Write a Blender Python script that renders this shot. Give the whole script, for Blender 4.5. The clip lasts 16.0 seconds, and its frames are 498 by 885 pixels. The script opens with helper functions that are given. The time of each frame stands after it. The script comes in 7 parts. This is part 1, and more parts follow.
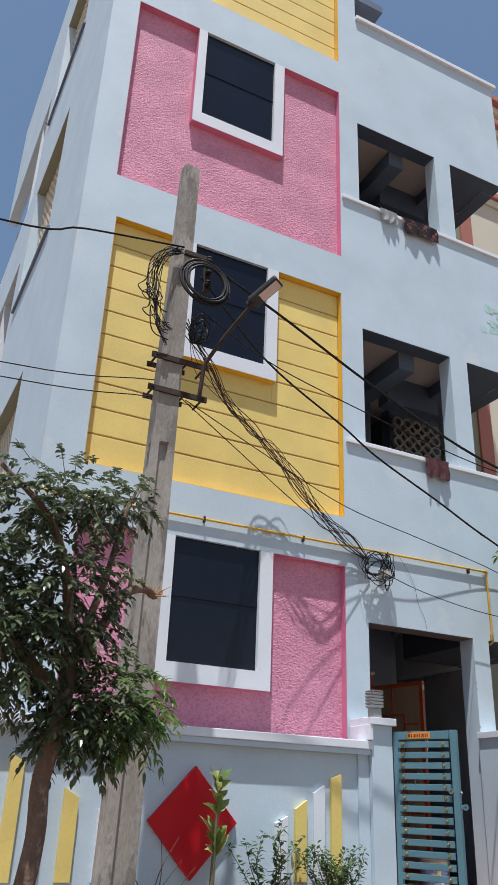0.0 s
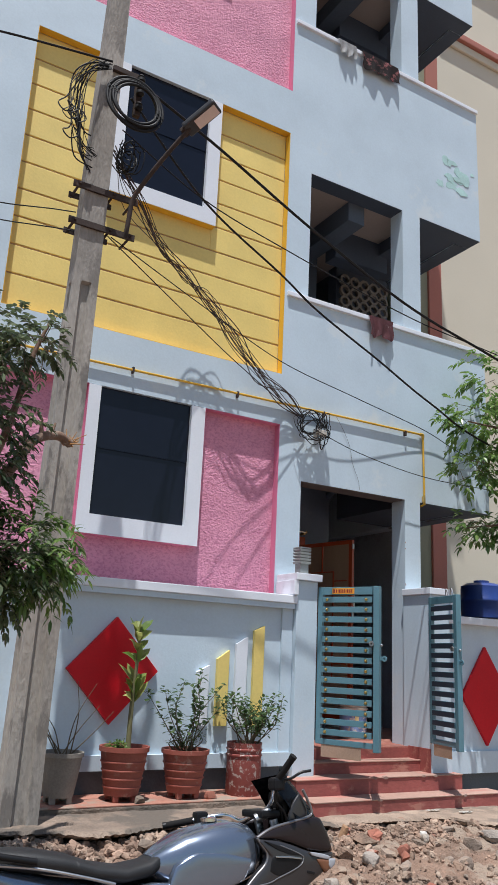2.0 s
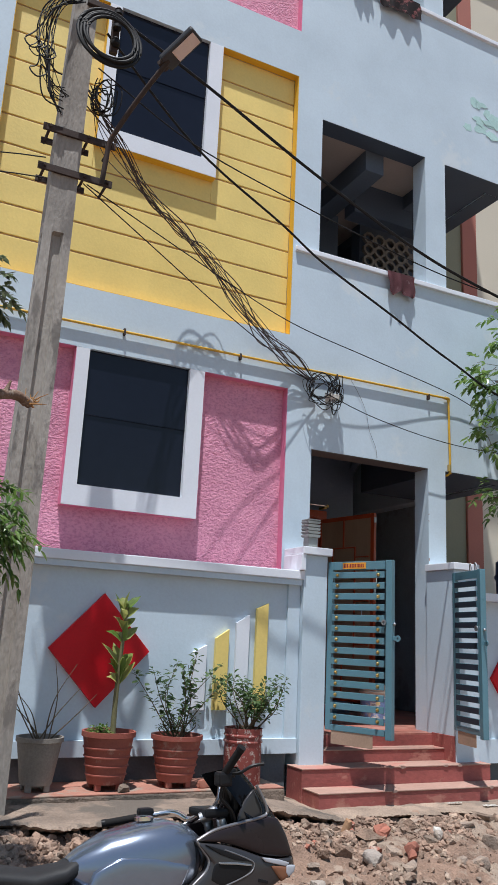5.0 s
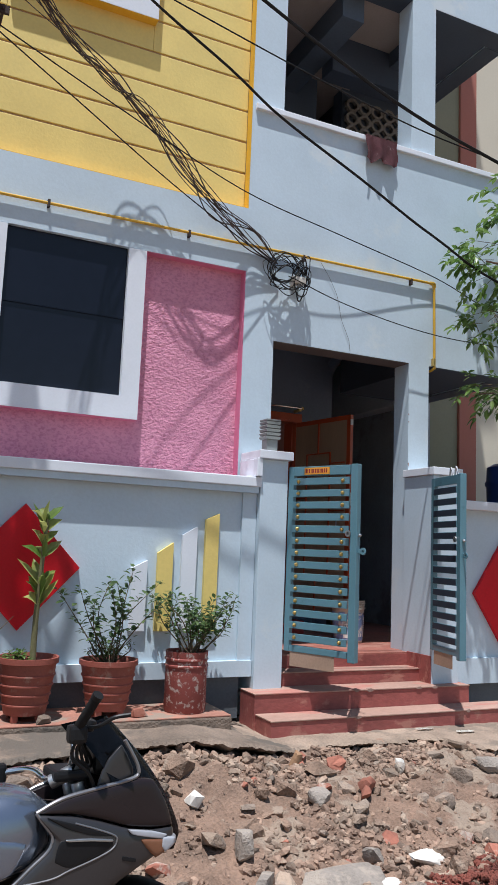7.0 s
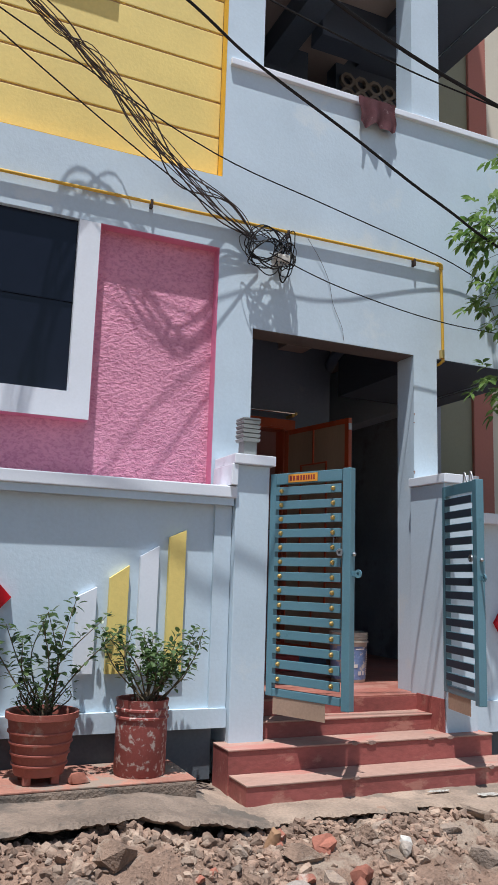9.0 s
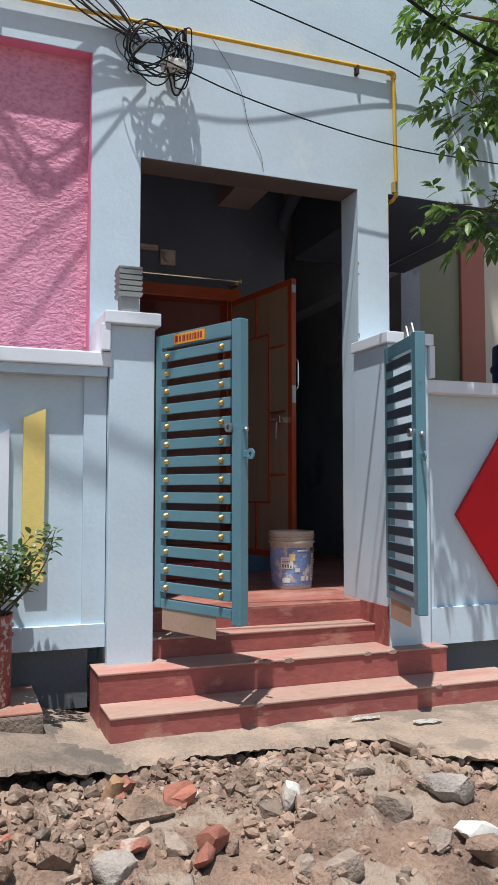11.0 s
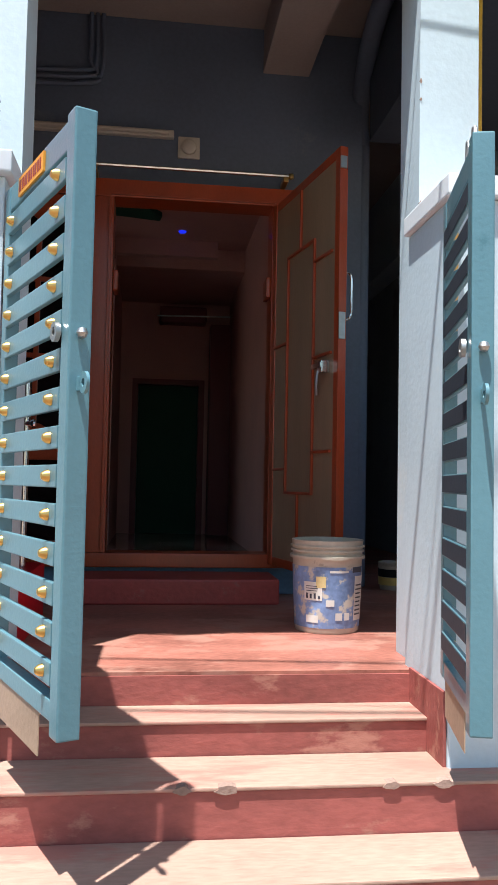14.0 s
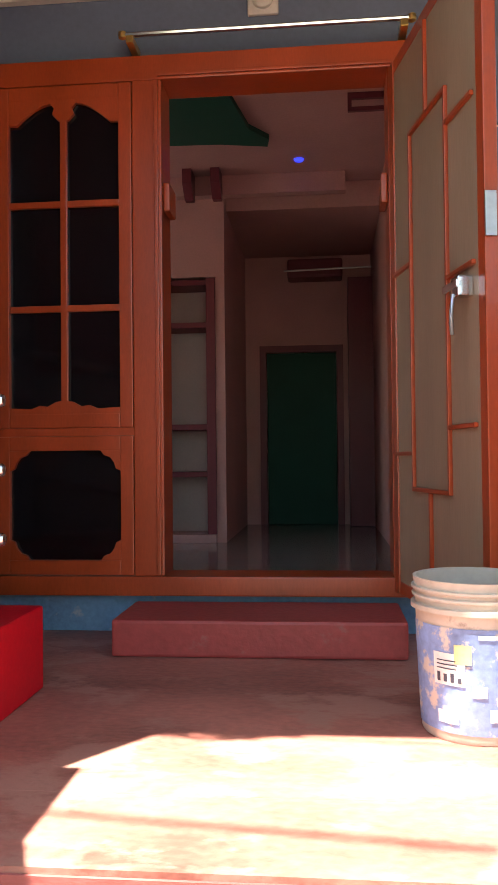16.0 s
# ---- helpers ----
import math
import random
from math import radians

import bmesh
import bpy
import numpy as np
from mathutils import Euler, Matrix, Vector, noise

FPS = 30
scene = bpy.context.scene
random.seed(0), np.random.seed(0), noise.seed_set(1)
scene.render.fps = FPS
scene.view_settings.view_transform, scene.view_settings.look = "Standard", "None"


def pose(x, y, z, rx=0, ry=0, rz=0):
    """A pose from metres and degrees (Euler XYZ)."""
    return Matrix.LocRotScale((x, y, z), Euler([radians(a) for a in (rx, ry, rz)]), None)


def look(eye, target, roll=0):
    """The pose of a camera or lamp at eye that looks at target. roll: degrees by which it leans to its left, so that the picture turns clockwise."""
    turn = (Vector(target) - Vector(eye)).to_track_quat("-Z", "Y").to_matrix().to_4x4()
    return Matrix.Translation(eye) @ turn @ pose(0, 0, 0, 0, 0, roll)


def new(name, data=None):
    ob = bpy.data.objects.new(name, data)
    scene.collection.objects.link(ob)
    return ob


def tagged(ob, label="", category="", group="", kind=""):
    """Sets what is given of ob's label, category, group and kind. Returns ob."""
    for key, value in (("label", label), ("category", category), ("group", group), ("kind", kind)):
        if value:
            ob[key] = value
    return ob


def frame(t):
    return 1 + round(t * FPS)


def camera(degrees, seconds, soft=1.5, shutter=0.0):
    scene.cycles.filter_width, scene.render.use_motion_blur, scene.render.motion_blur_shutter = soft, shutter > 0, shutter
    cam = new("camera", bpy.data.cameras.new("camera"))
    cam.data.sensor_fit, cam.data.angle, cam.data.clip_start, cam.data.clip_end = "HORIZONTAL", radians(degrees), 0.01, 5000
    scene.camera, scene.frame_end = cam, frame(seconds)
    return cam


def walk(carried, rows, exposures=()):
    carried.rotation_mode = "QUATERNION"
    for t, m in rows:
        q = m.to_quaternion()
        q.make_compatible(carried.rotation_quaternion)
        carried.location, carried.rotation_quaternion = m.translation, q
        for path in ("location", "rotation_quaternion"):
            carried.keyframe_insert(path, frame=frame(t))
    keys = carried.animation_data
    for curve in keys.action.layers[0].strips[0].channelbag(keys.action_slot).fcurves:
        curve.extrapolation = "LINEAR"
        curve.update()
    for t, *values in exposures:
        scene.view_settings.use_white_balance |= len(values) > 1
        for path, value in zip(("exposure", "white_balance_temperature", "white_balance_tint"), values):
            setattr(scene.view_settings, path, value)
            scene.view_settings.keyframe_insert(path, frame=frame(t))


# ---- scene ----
cam = camera(34.8, 16.0)
PATH = [
    (0, (0.469, 0.456, 1.555), (1.26, 2.094, 2.388), 2.3),
    (0.5, (0.471, 0.457, 1.553), (1.303, 2.056, 2.419), 1.8),
    (1, (0.485, 0.489, 1.592), (1.36, 2.111, 2.371), 1.7),
    (1.5, (0.663, 0.59, 1.539), (1.613, 2.256, 2.107), 2.1),
    (2, (0.832, 0.726, 1.554), (1.793, 2.399, 2.081), 2.7),
    (2.5, (0.969, 0.763, 1.538), (1.939, 2.443, 2.025), 2.7),
    (3, (1.129, 0.723, 1.558), (2.018, 2.44, 2.073), 3.5),
    (5.5, (1.776, 1.098, 1.551), (2.605, 2.861, 2.006), 2.6),
    (6, (2.036, 1.242, 1.562), (2.865, 3.03, 1.901), 2.4),
    (6.5, (2.27, 1.418, 1.542), (3.094, 3.216, 1.838), 2.2),
    (7, (2.441, 1.57, 1.594), (3.278, 3.367, 1.863), 2.3),
    (7.5, (2.63, 1.782, 1.567), (3.47, 3.575, 1.852), 2.2),
    (8, (2.748, 2.017, 1.628), (3.597, 3.792, 1.99), 2.5),
    (10.5, (4.097, 2.867, 1.463), (4.795, 4.732, 1.639), -0.0),
    (11, (4.435, 3.087, 1.452), (5.139, 4.955, 1.568), 0.0),
    (11.5, (4.784, 3.399, 1.455), (5.488, 5.268, 1.574), 0.1),
    (12, (5.124, 3.67, 1.469), (5.769, 5.561, 1.55), 0.1),
    (12.5, (5.312, 3.936, 1.44), (5.857, 5.86, 1.506), 0.3),
    (13, (5.512, 4.212, 1.419), (6.045, 6.137, 1.497), 0.9),
    (13.5, (5.784, 4.49, 1.43), (6.196, 6.444, 1.545), 0.8),
    (14, (5.946, 4.799, 1.396), (6.184, 6.782, 1.498), 1.1),
    (14.5, (6.098, 5.154, 1.407), (6.228, 7.147, 1.508), 1.3),
    (15, (6.27, 5.513, 1.414), (6.281, 7.512, 1.484), 0.0),
    (15.5, (6.336, 5.728, 1.419), (6.221, 7.724, 1.463), -0.6),
    (16, (6.344, 6.176, 1.467), (6.155, 8.166, 1.506), -0.6),
]
EXPOSURE = [(0.0, 0.23, 6250, 10), (8.0, 0.19, 6100, 10), (10.5, 0.27, 6250, 9), (11.0, 0.32, 6250, 8), (11.5, 0.42, 6300, 8), (12.0, 0.34, 6300, 7), (12.5, 0.42, 6300, 6), (13.0, 0.60, 6300, 6), (14.0, 1.06, 6400, 6), (14.5, 1.5, 6500, 7), (15.0, 1.9, 6800, 9), (15.5, 2.3, 7150, 13), (16.0, 2.7, 7300, 14)]
walk(cam, [(t, look(eye, target, roll)) for t, eye, target, roll in PATH], EXPOSURE)

# ---- sky and sun ----
SUN = Vector((-0.45, -0.61, 2.67)).normalized()
world = bpy.data.worlds.new("sky")
scene.world = world
world.use_nodes = True
wn = world.node_tree
sky = wn.nodes.new("ShaderNodeTexSky")
sky.sky_type = "NISHITA"
sky.sun_disc = False
sky.sun_elevation = math.asin(SUN.z)
sky.sun_rotation = math.atan2(SUN.x, SUN.y)
sky.air_density, sky.dust_density, sky.ozone_density = 1.5, 1.0, 1.6
wn.links.new(sky.outputs[0], wn.nodes["Background"].inputs[0])
wn.nodes["Background"].inputs[1].default_value = 0.084
lamp = bpy.data.lights.new("sun", "SUN")
lamp.energy, lamp.angle, lamp.color = 5.0, radians(0.6), (1.0, 0.975, 0.94)
sun_ob = new("sun", lamp)
sun_ob.matrix_world = look(SUN * 60, (0, 0, 0))


# ---- materials ----
def rgb(c):
    return (*c, 1.0)


def surface(name, col, var=0.12, rough=0.7, scale=6.0, fine=60.0, bump=0.15, metal=0.0, stain=None, stain_at=0.62,
            stain_scale=1.6, coat=0.0, depth=0.01, per_object=0.0, per_island=0.0, stretch=(1, 1, 1), spec=0.5):
    """Painted, mineral or metal surface with variation at two scales, relief, and stains with shapes of their own."""
    m = bpy.data.materials.new(name)
    m.use_nodes = True
    nt = m.node_tree
    n, l = nt.nodes, nt.links
    b = n["Principled BSDF"]
    geo = n.new("ShaderNodeNewGeometry")
    mp = n.new("ShaderNodeMapping")
    mp.inputs["Scale"].default_value = stretch
    l.new(geo.outputs["Position"], mp.inputs["Vector"])
    big = n.new("ShaderNodeTexNoise")
    big.inputs["Scale"].default_value, big.inputs["Detail"].default_value = scale * 0.35, 6
    small = n.new("ShaderNodeTexNoise")
    small.inputs["Scale"].default_value, small.inputs["Detail"].default_value = fine, 4
    l.new(mp.outputs[0], big.inputs["Vector"])
    l.new(mp.outputs[0], small.inputs["Vector"])
    add = n.new("ShaderNodeMath")
    add.operation = "ADD"
    half = n.new("ShaderNodeMath")
    half.operation = "MULTIPLY"
    half.inputs[1].default_value = 0.5
    l.new(small.outputs[0], half.inputs[0])
    l.new(big.outputs[0], add.inputs[0])
    l.new(half.outputs[0], add.inputs[1])
    ramp = n.new("ShaderNodeValToRGB")
    e = ramp.color_ramp.elements
    e[0].position, e[1].position = 0.5, 1.0
    e[0].color = rgb([max(0, c * (1 - var)) for c in col])
    e[1].color = rgb([min(1, c * (1 + var)) for c in col])
    l.new(add.outputs[0], ramp.inputs[0])
    colour = ramp.outputs[0]
    if stain:
        sn = n.new("ShaderNodeTexNoise")
        sn.inputs["Scale"].default_value, sn.inputs["Detail"].default_value = stain_scale, 9
        sn.inputs["Roughness"].default_value = 0.65
        l.new(mp.outputs[0], sn.inputs["Vector"])
        sr = n.new("ShaderNodeValToRGB")
        sr.color_ramp.elements[0].position, sr.color_ramp.elements[1].position = stain_at, stain_at + 0.07
        l.new(sn.outputs[0], sr.inputs[0])
        mix = n.new("ShaderNodeMixRGB")
        mix.inputs[2].default_value = rgb(stain)
        l.new(sr.outputs[0], mix.inputs[0])
        l.new(colour, mix.inputs[1])
        colour = mix.outputs[0]
    if per_object or per_island:
        hs = n.new("ShaderNodeHueSaturation")
        mr = n.new("ShaderNodeMapRange")
        k = per_object or per_island
        mr.inputs[3].default_value, mr.inputs[4].default_value = 1 - k, 1 + k
        if per_object:
            l.new(n.new("ShaderNodeObjectInfo").outputs["Random"], mr.inputs[0])
        else:
            l.new(geo.outputs["Random Per Island"], mr.inputs[0])
        l.new(mr.outputs[0], hs.inputs["Value"])
        l.new(colour, hs.inputs["Color"])
        colour = hs.outputs[0]
    l.new(colour, b.inputs["Base Color"])
    rr = n.new("ShaderNodeMapRange")
    rr.inputs[3].default_value, rr.inputs[4].default_value = max(0.03, rough - 0.1), min(1, rough + 0.1)
    l.new(big.outputs[0], rr.inputs[0])
    l.new(rr.outputs[0], b.inputs["Roughness"])
    b.inputs["Metallic"].default_value = metal
    b.inputs["Specular IOR Level"].default_value = spec
    b.inputs["Coat Weight"].default_value = coat
    if bump:
        bp = n.new("ShaderNodeBump")
        bp.inputs["Strength"].default_value, bp.inputs["Distance"].default_value = bump, depth
        l.new(add.outputs[0], bp.inputs["Height"])
        l.new(bp.outputs[0], b.inputs["Normal"])
    return m


def roughcast(name, col, dark):
    """Thick dragged plaster: short wriggling ridges."""
    m = bpy.data.materials.new(name)
    m.use_nodes = True
    nt = m.node_tree
    n, l = nt.nodes, nt.links
    b = n["Principled BSDF"]
    geo = n.new("ShaderNodeNewGeometry")
    mp = n.new("ShaderNodeMapping")
    mp.inputs["Scale"].default_value = (0.8, 1.0, 1.15)
    l.new(geo.outputs["Position"], mp.inputs["Vector"])
    a = n.new("ShaderNodeTexNoise")
    a.inputs["Scale"].default_value, a.inputs["Detail"].default_value, a.inputs["Distortion"].default_value = 44, 5, 0.5
    c = n.new("ShaderNodeTexNoise")
    c.inputs["Scale"].default_value, c.inputs["Detail"].default_value = 2.2, 5
    l.new(mp.outputs[0], a.inputs["Vector"])
    l.new(mp.outputs[0], c.inputs["Vector"])
    ramp = n.new("ShaderNodeValToRGB")
    e = ramp.color_ramp.elements
    e[0].position, e[1].position = 0.34, 0.56
    e[0].color, e[1].color = rgb(dark), rgb(col)
    l.new(a.outputs[0], ramp.inputs[0])
    mix = n.new("ShaderNodeMixRGB")
    mix.blend_type = "MULTIPLY"
    r2 = n.new("ShaderNodeValToRGB")
    r2.color_ramp.elements[0].color, r2.color_ramp.elements[1].color = (0.82, 0.8, 0.82, 1), (1, 1, 1, 1)
    r2.color_ramp.elements[0].position, r2.color_ramp.elements[1].position = 0.35, 0.6
    l.new(c.outputs[0], r2.inputs[0])
    mix.inputs[0].default_value = 1
    l.new(ramp.outputs[0], mix.inputs[1])
    l.new(r2.outputs[0], mix.inputs[2])
    l.new(mix.outputs[0], b.inputs["Base Color"])
    b.inputs["Roughness"].default_value = 0.75
    bp = n.new("ShaderNodeBump")
    bp.inputs["Strength"].default_value, bp.inputs["Distance"].default_value = 0.75, 0.018
    l.new(a.outputs[0], bp.inputs["Height"])
    l.new(bp.outputs[0], b.inputs["Normal"])
    return m


def glow(name, col, strength):
    m = bpy.data.materials.new(name)
    m.use_nodes = True
    b = m.node_tree.nodes["Principled BSDF"]
    b.inputs["Base Color"].default_value = rgb(col)
    b.inputs["Emission Color"].default_value = rgb(col)
    b.inputs["Emission Strength"].default_value = strength
    return m


PALE = surface("pale_blue_paint", (0.52, 0.62, 0.695), 0.07, 0.6, 5, 45, 0.3, stain=(0.58, 0.65, 0.69), stain_at=0.6, depth=0.006)
WHITE = surface("white_paint", (0.72, 0.75, 0.80), 0.05, 0.55, 5, 60, 0.15, depth=0.005)
BLUEGREY = surface("blue_grey_paint", (0.117, 0.156, 0.226), 0.14, 0.6, 4, 40, 0.25, stain=(0.18, 0.22, 0.26), stain_at=0.63, depth=0.006)
PINK = roughcast("pink_roughcast", (0.72, 0.315, 0.43), (0.57, 0.215, 0.325))
PINKP = surface("pink_paint", (0.64, 0.19, 0.31), 0.08, 0.6, 5, 50, 0.2)
YELLOW = surface("yellow_paint", (0.78, 0.60, 0.185), 0.08, 0.6, 6, 40, 0.3, stain=(0.76, 0.60, 0.2), depth=0.008)
YELLOWD = surface("deep_yellow_paint", (0.72, 0.42, 0.03), 0.08, 0.6, 6, 40, 0.2)
GROOVE = surface("groove_brown", (0.46, 0.29, 0.16), 0.1, 0.8)
TINT = surface("tinted_glass", (0.008, 0.010, 0.019), 0.15, 0.14, 3, 10, 0.02, spec=0.3)
REDP = surface("red_gloss_paint", (0.56, 0.006, 0.016), 0.12, 0.42, 4, 60, 0.06, spec=0.25)
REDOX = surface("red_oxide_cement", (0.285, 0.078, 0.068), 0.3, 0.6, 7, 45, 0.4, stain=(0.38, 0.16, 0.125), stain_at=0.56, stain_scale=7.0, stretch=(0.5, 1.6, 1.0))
# paler than the risers: wear, plus strong sunlight put into the colour
TREAD = surface("worn_sunlit_tread", (0.40, 0.25, 0.197), 0.25, 0.65, 4, 45, 0.35, stain=(0.41, 0.175, 0.14), stain_at=0.53, stain_scale=2.6, stretch=(0.45, 1.8, 1.0))
CEMENT = surface("grey_cement", (0.20, 0.15, 0.115), 0.45, 0.92, 9, 60, 1.0, stain=(0.115, 0.094, 0.076), stain_at=0.5, stain_scale=1.7, depth=0.02)
PLINTH = surface("dark_plinth", (0.10, 0.115, 0.13), 0.2, 0.85, 6, 50, 0.4)
WOOD = surface("polished_red_wood", (0.36, 0.052, 0.012), 0.2, 0.36, 3, 30, 0.10, coat=0.15, stretch=(5, 5, 1.2))
LEAFPANEL = surface("brown_board", (0.31, 0.215, 0.14), 0.15, 0.45, 3, 30, 0.1, stretch=(6, 6, 0.5))
GLASS = surface("dark_pane", (0.006, 0.005, 0.006), 0.1, 0.1, 3, 10, 0.0)
TEAL = surface("teal_enamel", (0.10, 0.215, 0.265), 0.10, 0.35, 7, 80, 0.15, stain=(0.07, 0.17, 0.21), stain_at=0.64, stain_scale=7, coat=0.2)
BRASS = surface("brass", (0.70, 0.46, 0.16), 0.12, 0.3, 9, 60, 0.05, metal=1.0)
CHROME = surface("chrome", (0.72, 0.72, 0.72), 0.05, 0.16, 9, 60, 0.0, metal=1.0)
STEEL = surface("galvanised_steel", (0.48, 0.49, 0.5), 0.15, 0.42, 9, 60, 0.1, metal=1.0)
RUST = surface("rusty_iron", (0.055, 0.04, 0.035), 0.3, 0.8, 20, 90, 0.4, stain=(0.11, 0.05, 0.03), stain_scale=14, spec=0.2)
CREAM = surface("cream_paint", (0.62, 0.57, 0.46), 0.05, 0.7, 2, 40, 0.1)
OLIVE = surface("olive_paint", (0.25, 0.25, 0.17), 0.08, 0.7, 2, 40, 0.1)
BRICKRED = surface("brick_red_paint", (0.40, 0.15, 0.11), 0.08, 0.7, 2, 40, 0.1)
POLEC = surface("weathered_concrete", (0.33, 0.30, 0.265), 0.3, 0.9, 9, 55, 0.8, stain=(0.20, 0.18, 0.16), stain_at=0.52, stain_scale=5, depth=0.015, stretch=(1, 1, 0.35))
RUBBER = surface("black_cable", (0.012, 0.011, 0.011), 0.2, 0.6, 20, 90, 0.1, spec=0.25)
PIPEY = surface("yellow_gas_pipe", (0.62, 0.36, 0.03), 0.15, 0.45, 20, 90, 0.1)
SOIL = surface("soil", (0.215, 0.138, 0.098), 0.5, 0.95, 9, 55, 1.0, stain=(0.30, 0.228, 0.172), stain_at=0.52, stain_scale=2.5, depth=0.05)


# ---- building blocks ----
def box(bm, x0, x1, y0, y1, z0, z1, bevel=0.0):
    r = bmesh.ops.create_cube(bm, size=1)
    bmesh.ops.scale(bm, vec=(x1 - x0, y1 - y0, z1 - z0), verts=r["verts"])
    bmesh.ops.translate(bm, vec=((x0 + x1) / 2, (y0 + y1) / 2, (z0 + z1) / 2), verts=r["verts"])
    if bevel:
        es = list({e for v in r["verts"] for e in v.link_edges})
        bmesh.ops.bevel(bm, geom=es, offset=bevel, segments=2, affect="EDGES", profile=0.6)
    return bm


def boxes(*dims, bevel=0.0):
    bm = bmesh.new()
    for d in dims:
        box(bm, *d, bevel=bevel)
    return bm


def prism(bm, pts, axis, a, b):
    """Extrudes a flat outline (pairs) along an axis from a to b."""
    def at(p, h):
        return {"x": (h, p[0], p[1]), "y": (p[0], h, p[1]), "z": (p[0], p[1], h)}[axis]
    lo = [bm.verts.new(at(p, a)) for p in pts]
    hi = [bm.verts.new(at(p, b)) for p in pts]
    bm.faces.new(lo)
    bm.faces.new(hi[::-1])
    for i in range(len(pts)):
        j = (i + 1) % len(pts)
        bm.faces.new((lo[i], hi[i], hi[j], lo[j]))
    bmesh.ops.recalc_face_normals(bm, faces=bm.faces[:])
    return bm


def lathe(bm, profile, segments=28, at=(0, 0, 0), squash=1.0):
    """Turns (radius, height) pairs round the z axis."""
    rings = []
    for r, z in profile:
        rings.append([bm.verts.new((at[0] + r * math.cos(2 * math.pi * k / segments), at[1] + squash * r * math.sin(2 * math.pi * k / segments), at[2] + z)) for k in range(segments)])
    for a, b in zip(rings, rings[1:]):
        for k in range(segments):
            bm.faces.new((a[k], a[(k + 1) % segments], b[(k + 1) % segments], b[k]))
    for ring in (rings[0], rings[-1]):
        if profile[0 if ring is rings[0] else -1][0] > 1e-4:
            bm.faces.new(ring)
    bmesh.ops.recalc_face_normals(bm, faces=bm.faces[:])
    return bm


def tube(bm, pts, r, segments=8, r_end=None):
    """A round tube along points; r may taper to r_end."""
    pts = [Vector(p) for p in pts]
    rings = []
    up = Vector((0.31, 0.17, 0.93))
    for i, p in enumerate(pts):
        d = (pts[min(i + 1, len(pts) - 1)] - pts[max(i - 1, 0)]).normalized()
        side = d.cross(up)
        if side.length < 1e-3:
            side = d.cross(Vector((1, 0, 0)))
        side.normalize()
        top = side.cross(d)
        rad = r if r_end is None else r + (r_end - r) * i / (len(pts) - 1)
        rings.append([bm.verts.new(p + rad * (math.cos(2 * math.pi * k / segments) * side + math.sin(2 * math.pi * k / segments) * top)) for k in range(segments)])
    for a, b in zip(rings, rings[1:]):
        for k in range(segments):
            bm.faces.new((a[k], a[(k + 1) % segments], b[(k + 1) % segments], b[k]))
    bm.faces.new(rings[0][::-1])
    bm.faces.new(rings[-1])
    bmesh.ops.recalc_face_normals(bm, faces=bm.faces[:])
    return bm


def smooth_path(pts, steps=6):
    """Catmull-Rom through points."""
    p = [Vector(q) for q in pts]
    p = [2 * p[0] - p[1]] + p + [2 * p[-1] - p[-2]]
    out = []
    for i in range(1, len(p) - 2):
        for k in range(steps):
            t = k / steps
            out.append(0.5 * (2 * p[i] + (p[i + 1] - p[i - 1]) * t + (2 * p[i - 1] - 5 * p[i] + 4 * p[i + 1] - p[i + 2]) * t * t
                              + (3 * p[i] - p[i - 1] - 3 * p[i + 1] + p[i + 2]) * t ** 3))
    out.append(p[-2])
    return out


def mesh_of(name, bm, material, shade=False):
    me = bpy.data.meshes.new(name)
    bm.to_mesh(me)
    bm.free()
    me.materials.append(material)
    if shade:
        for f in me.polygons:
            f.use_smooth = True
        me.set_sharp_from_angle(angle=radians(38))
    return me


def part(name, bm, material, parent=None, label="", shade=False):
    """One mesh object, under a thing or a part where parent is given."""
    ob = new(name, mesh_of(name, bm, material, shade))
    if parent is not None:
        ob.parent = parent
        ob.matrix_parent_inverse = parent.matrix_basis.inverted() if parent.parent is None else (parent.parent.matrix_basis @ parent.matrix_parent_inverse @ parent.matrix_basis).inverted()
    if label:
        ob["label"] = label
    return ob


def thing(name, at, label, category, group="", kind=""):
    """An empty at a thing's base; parts go under it in its own coordinates."""
    return tagged(new(name), label, category, group, kind), at


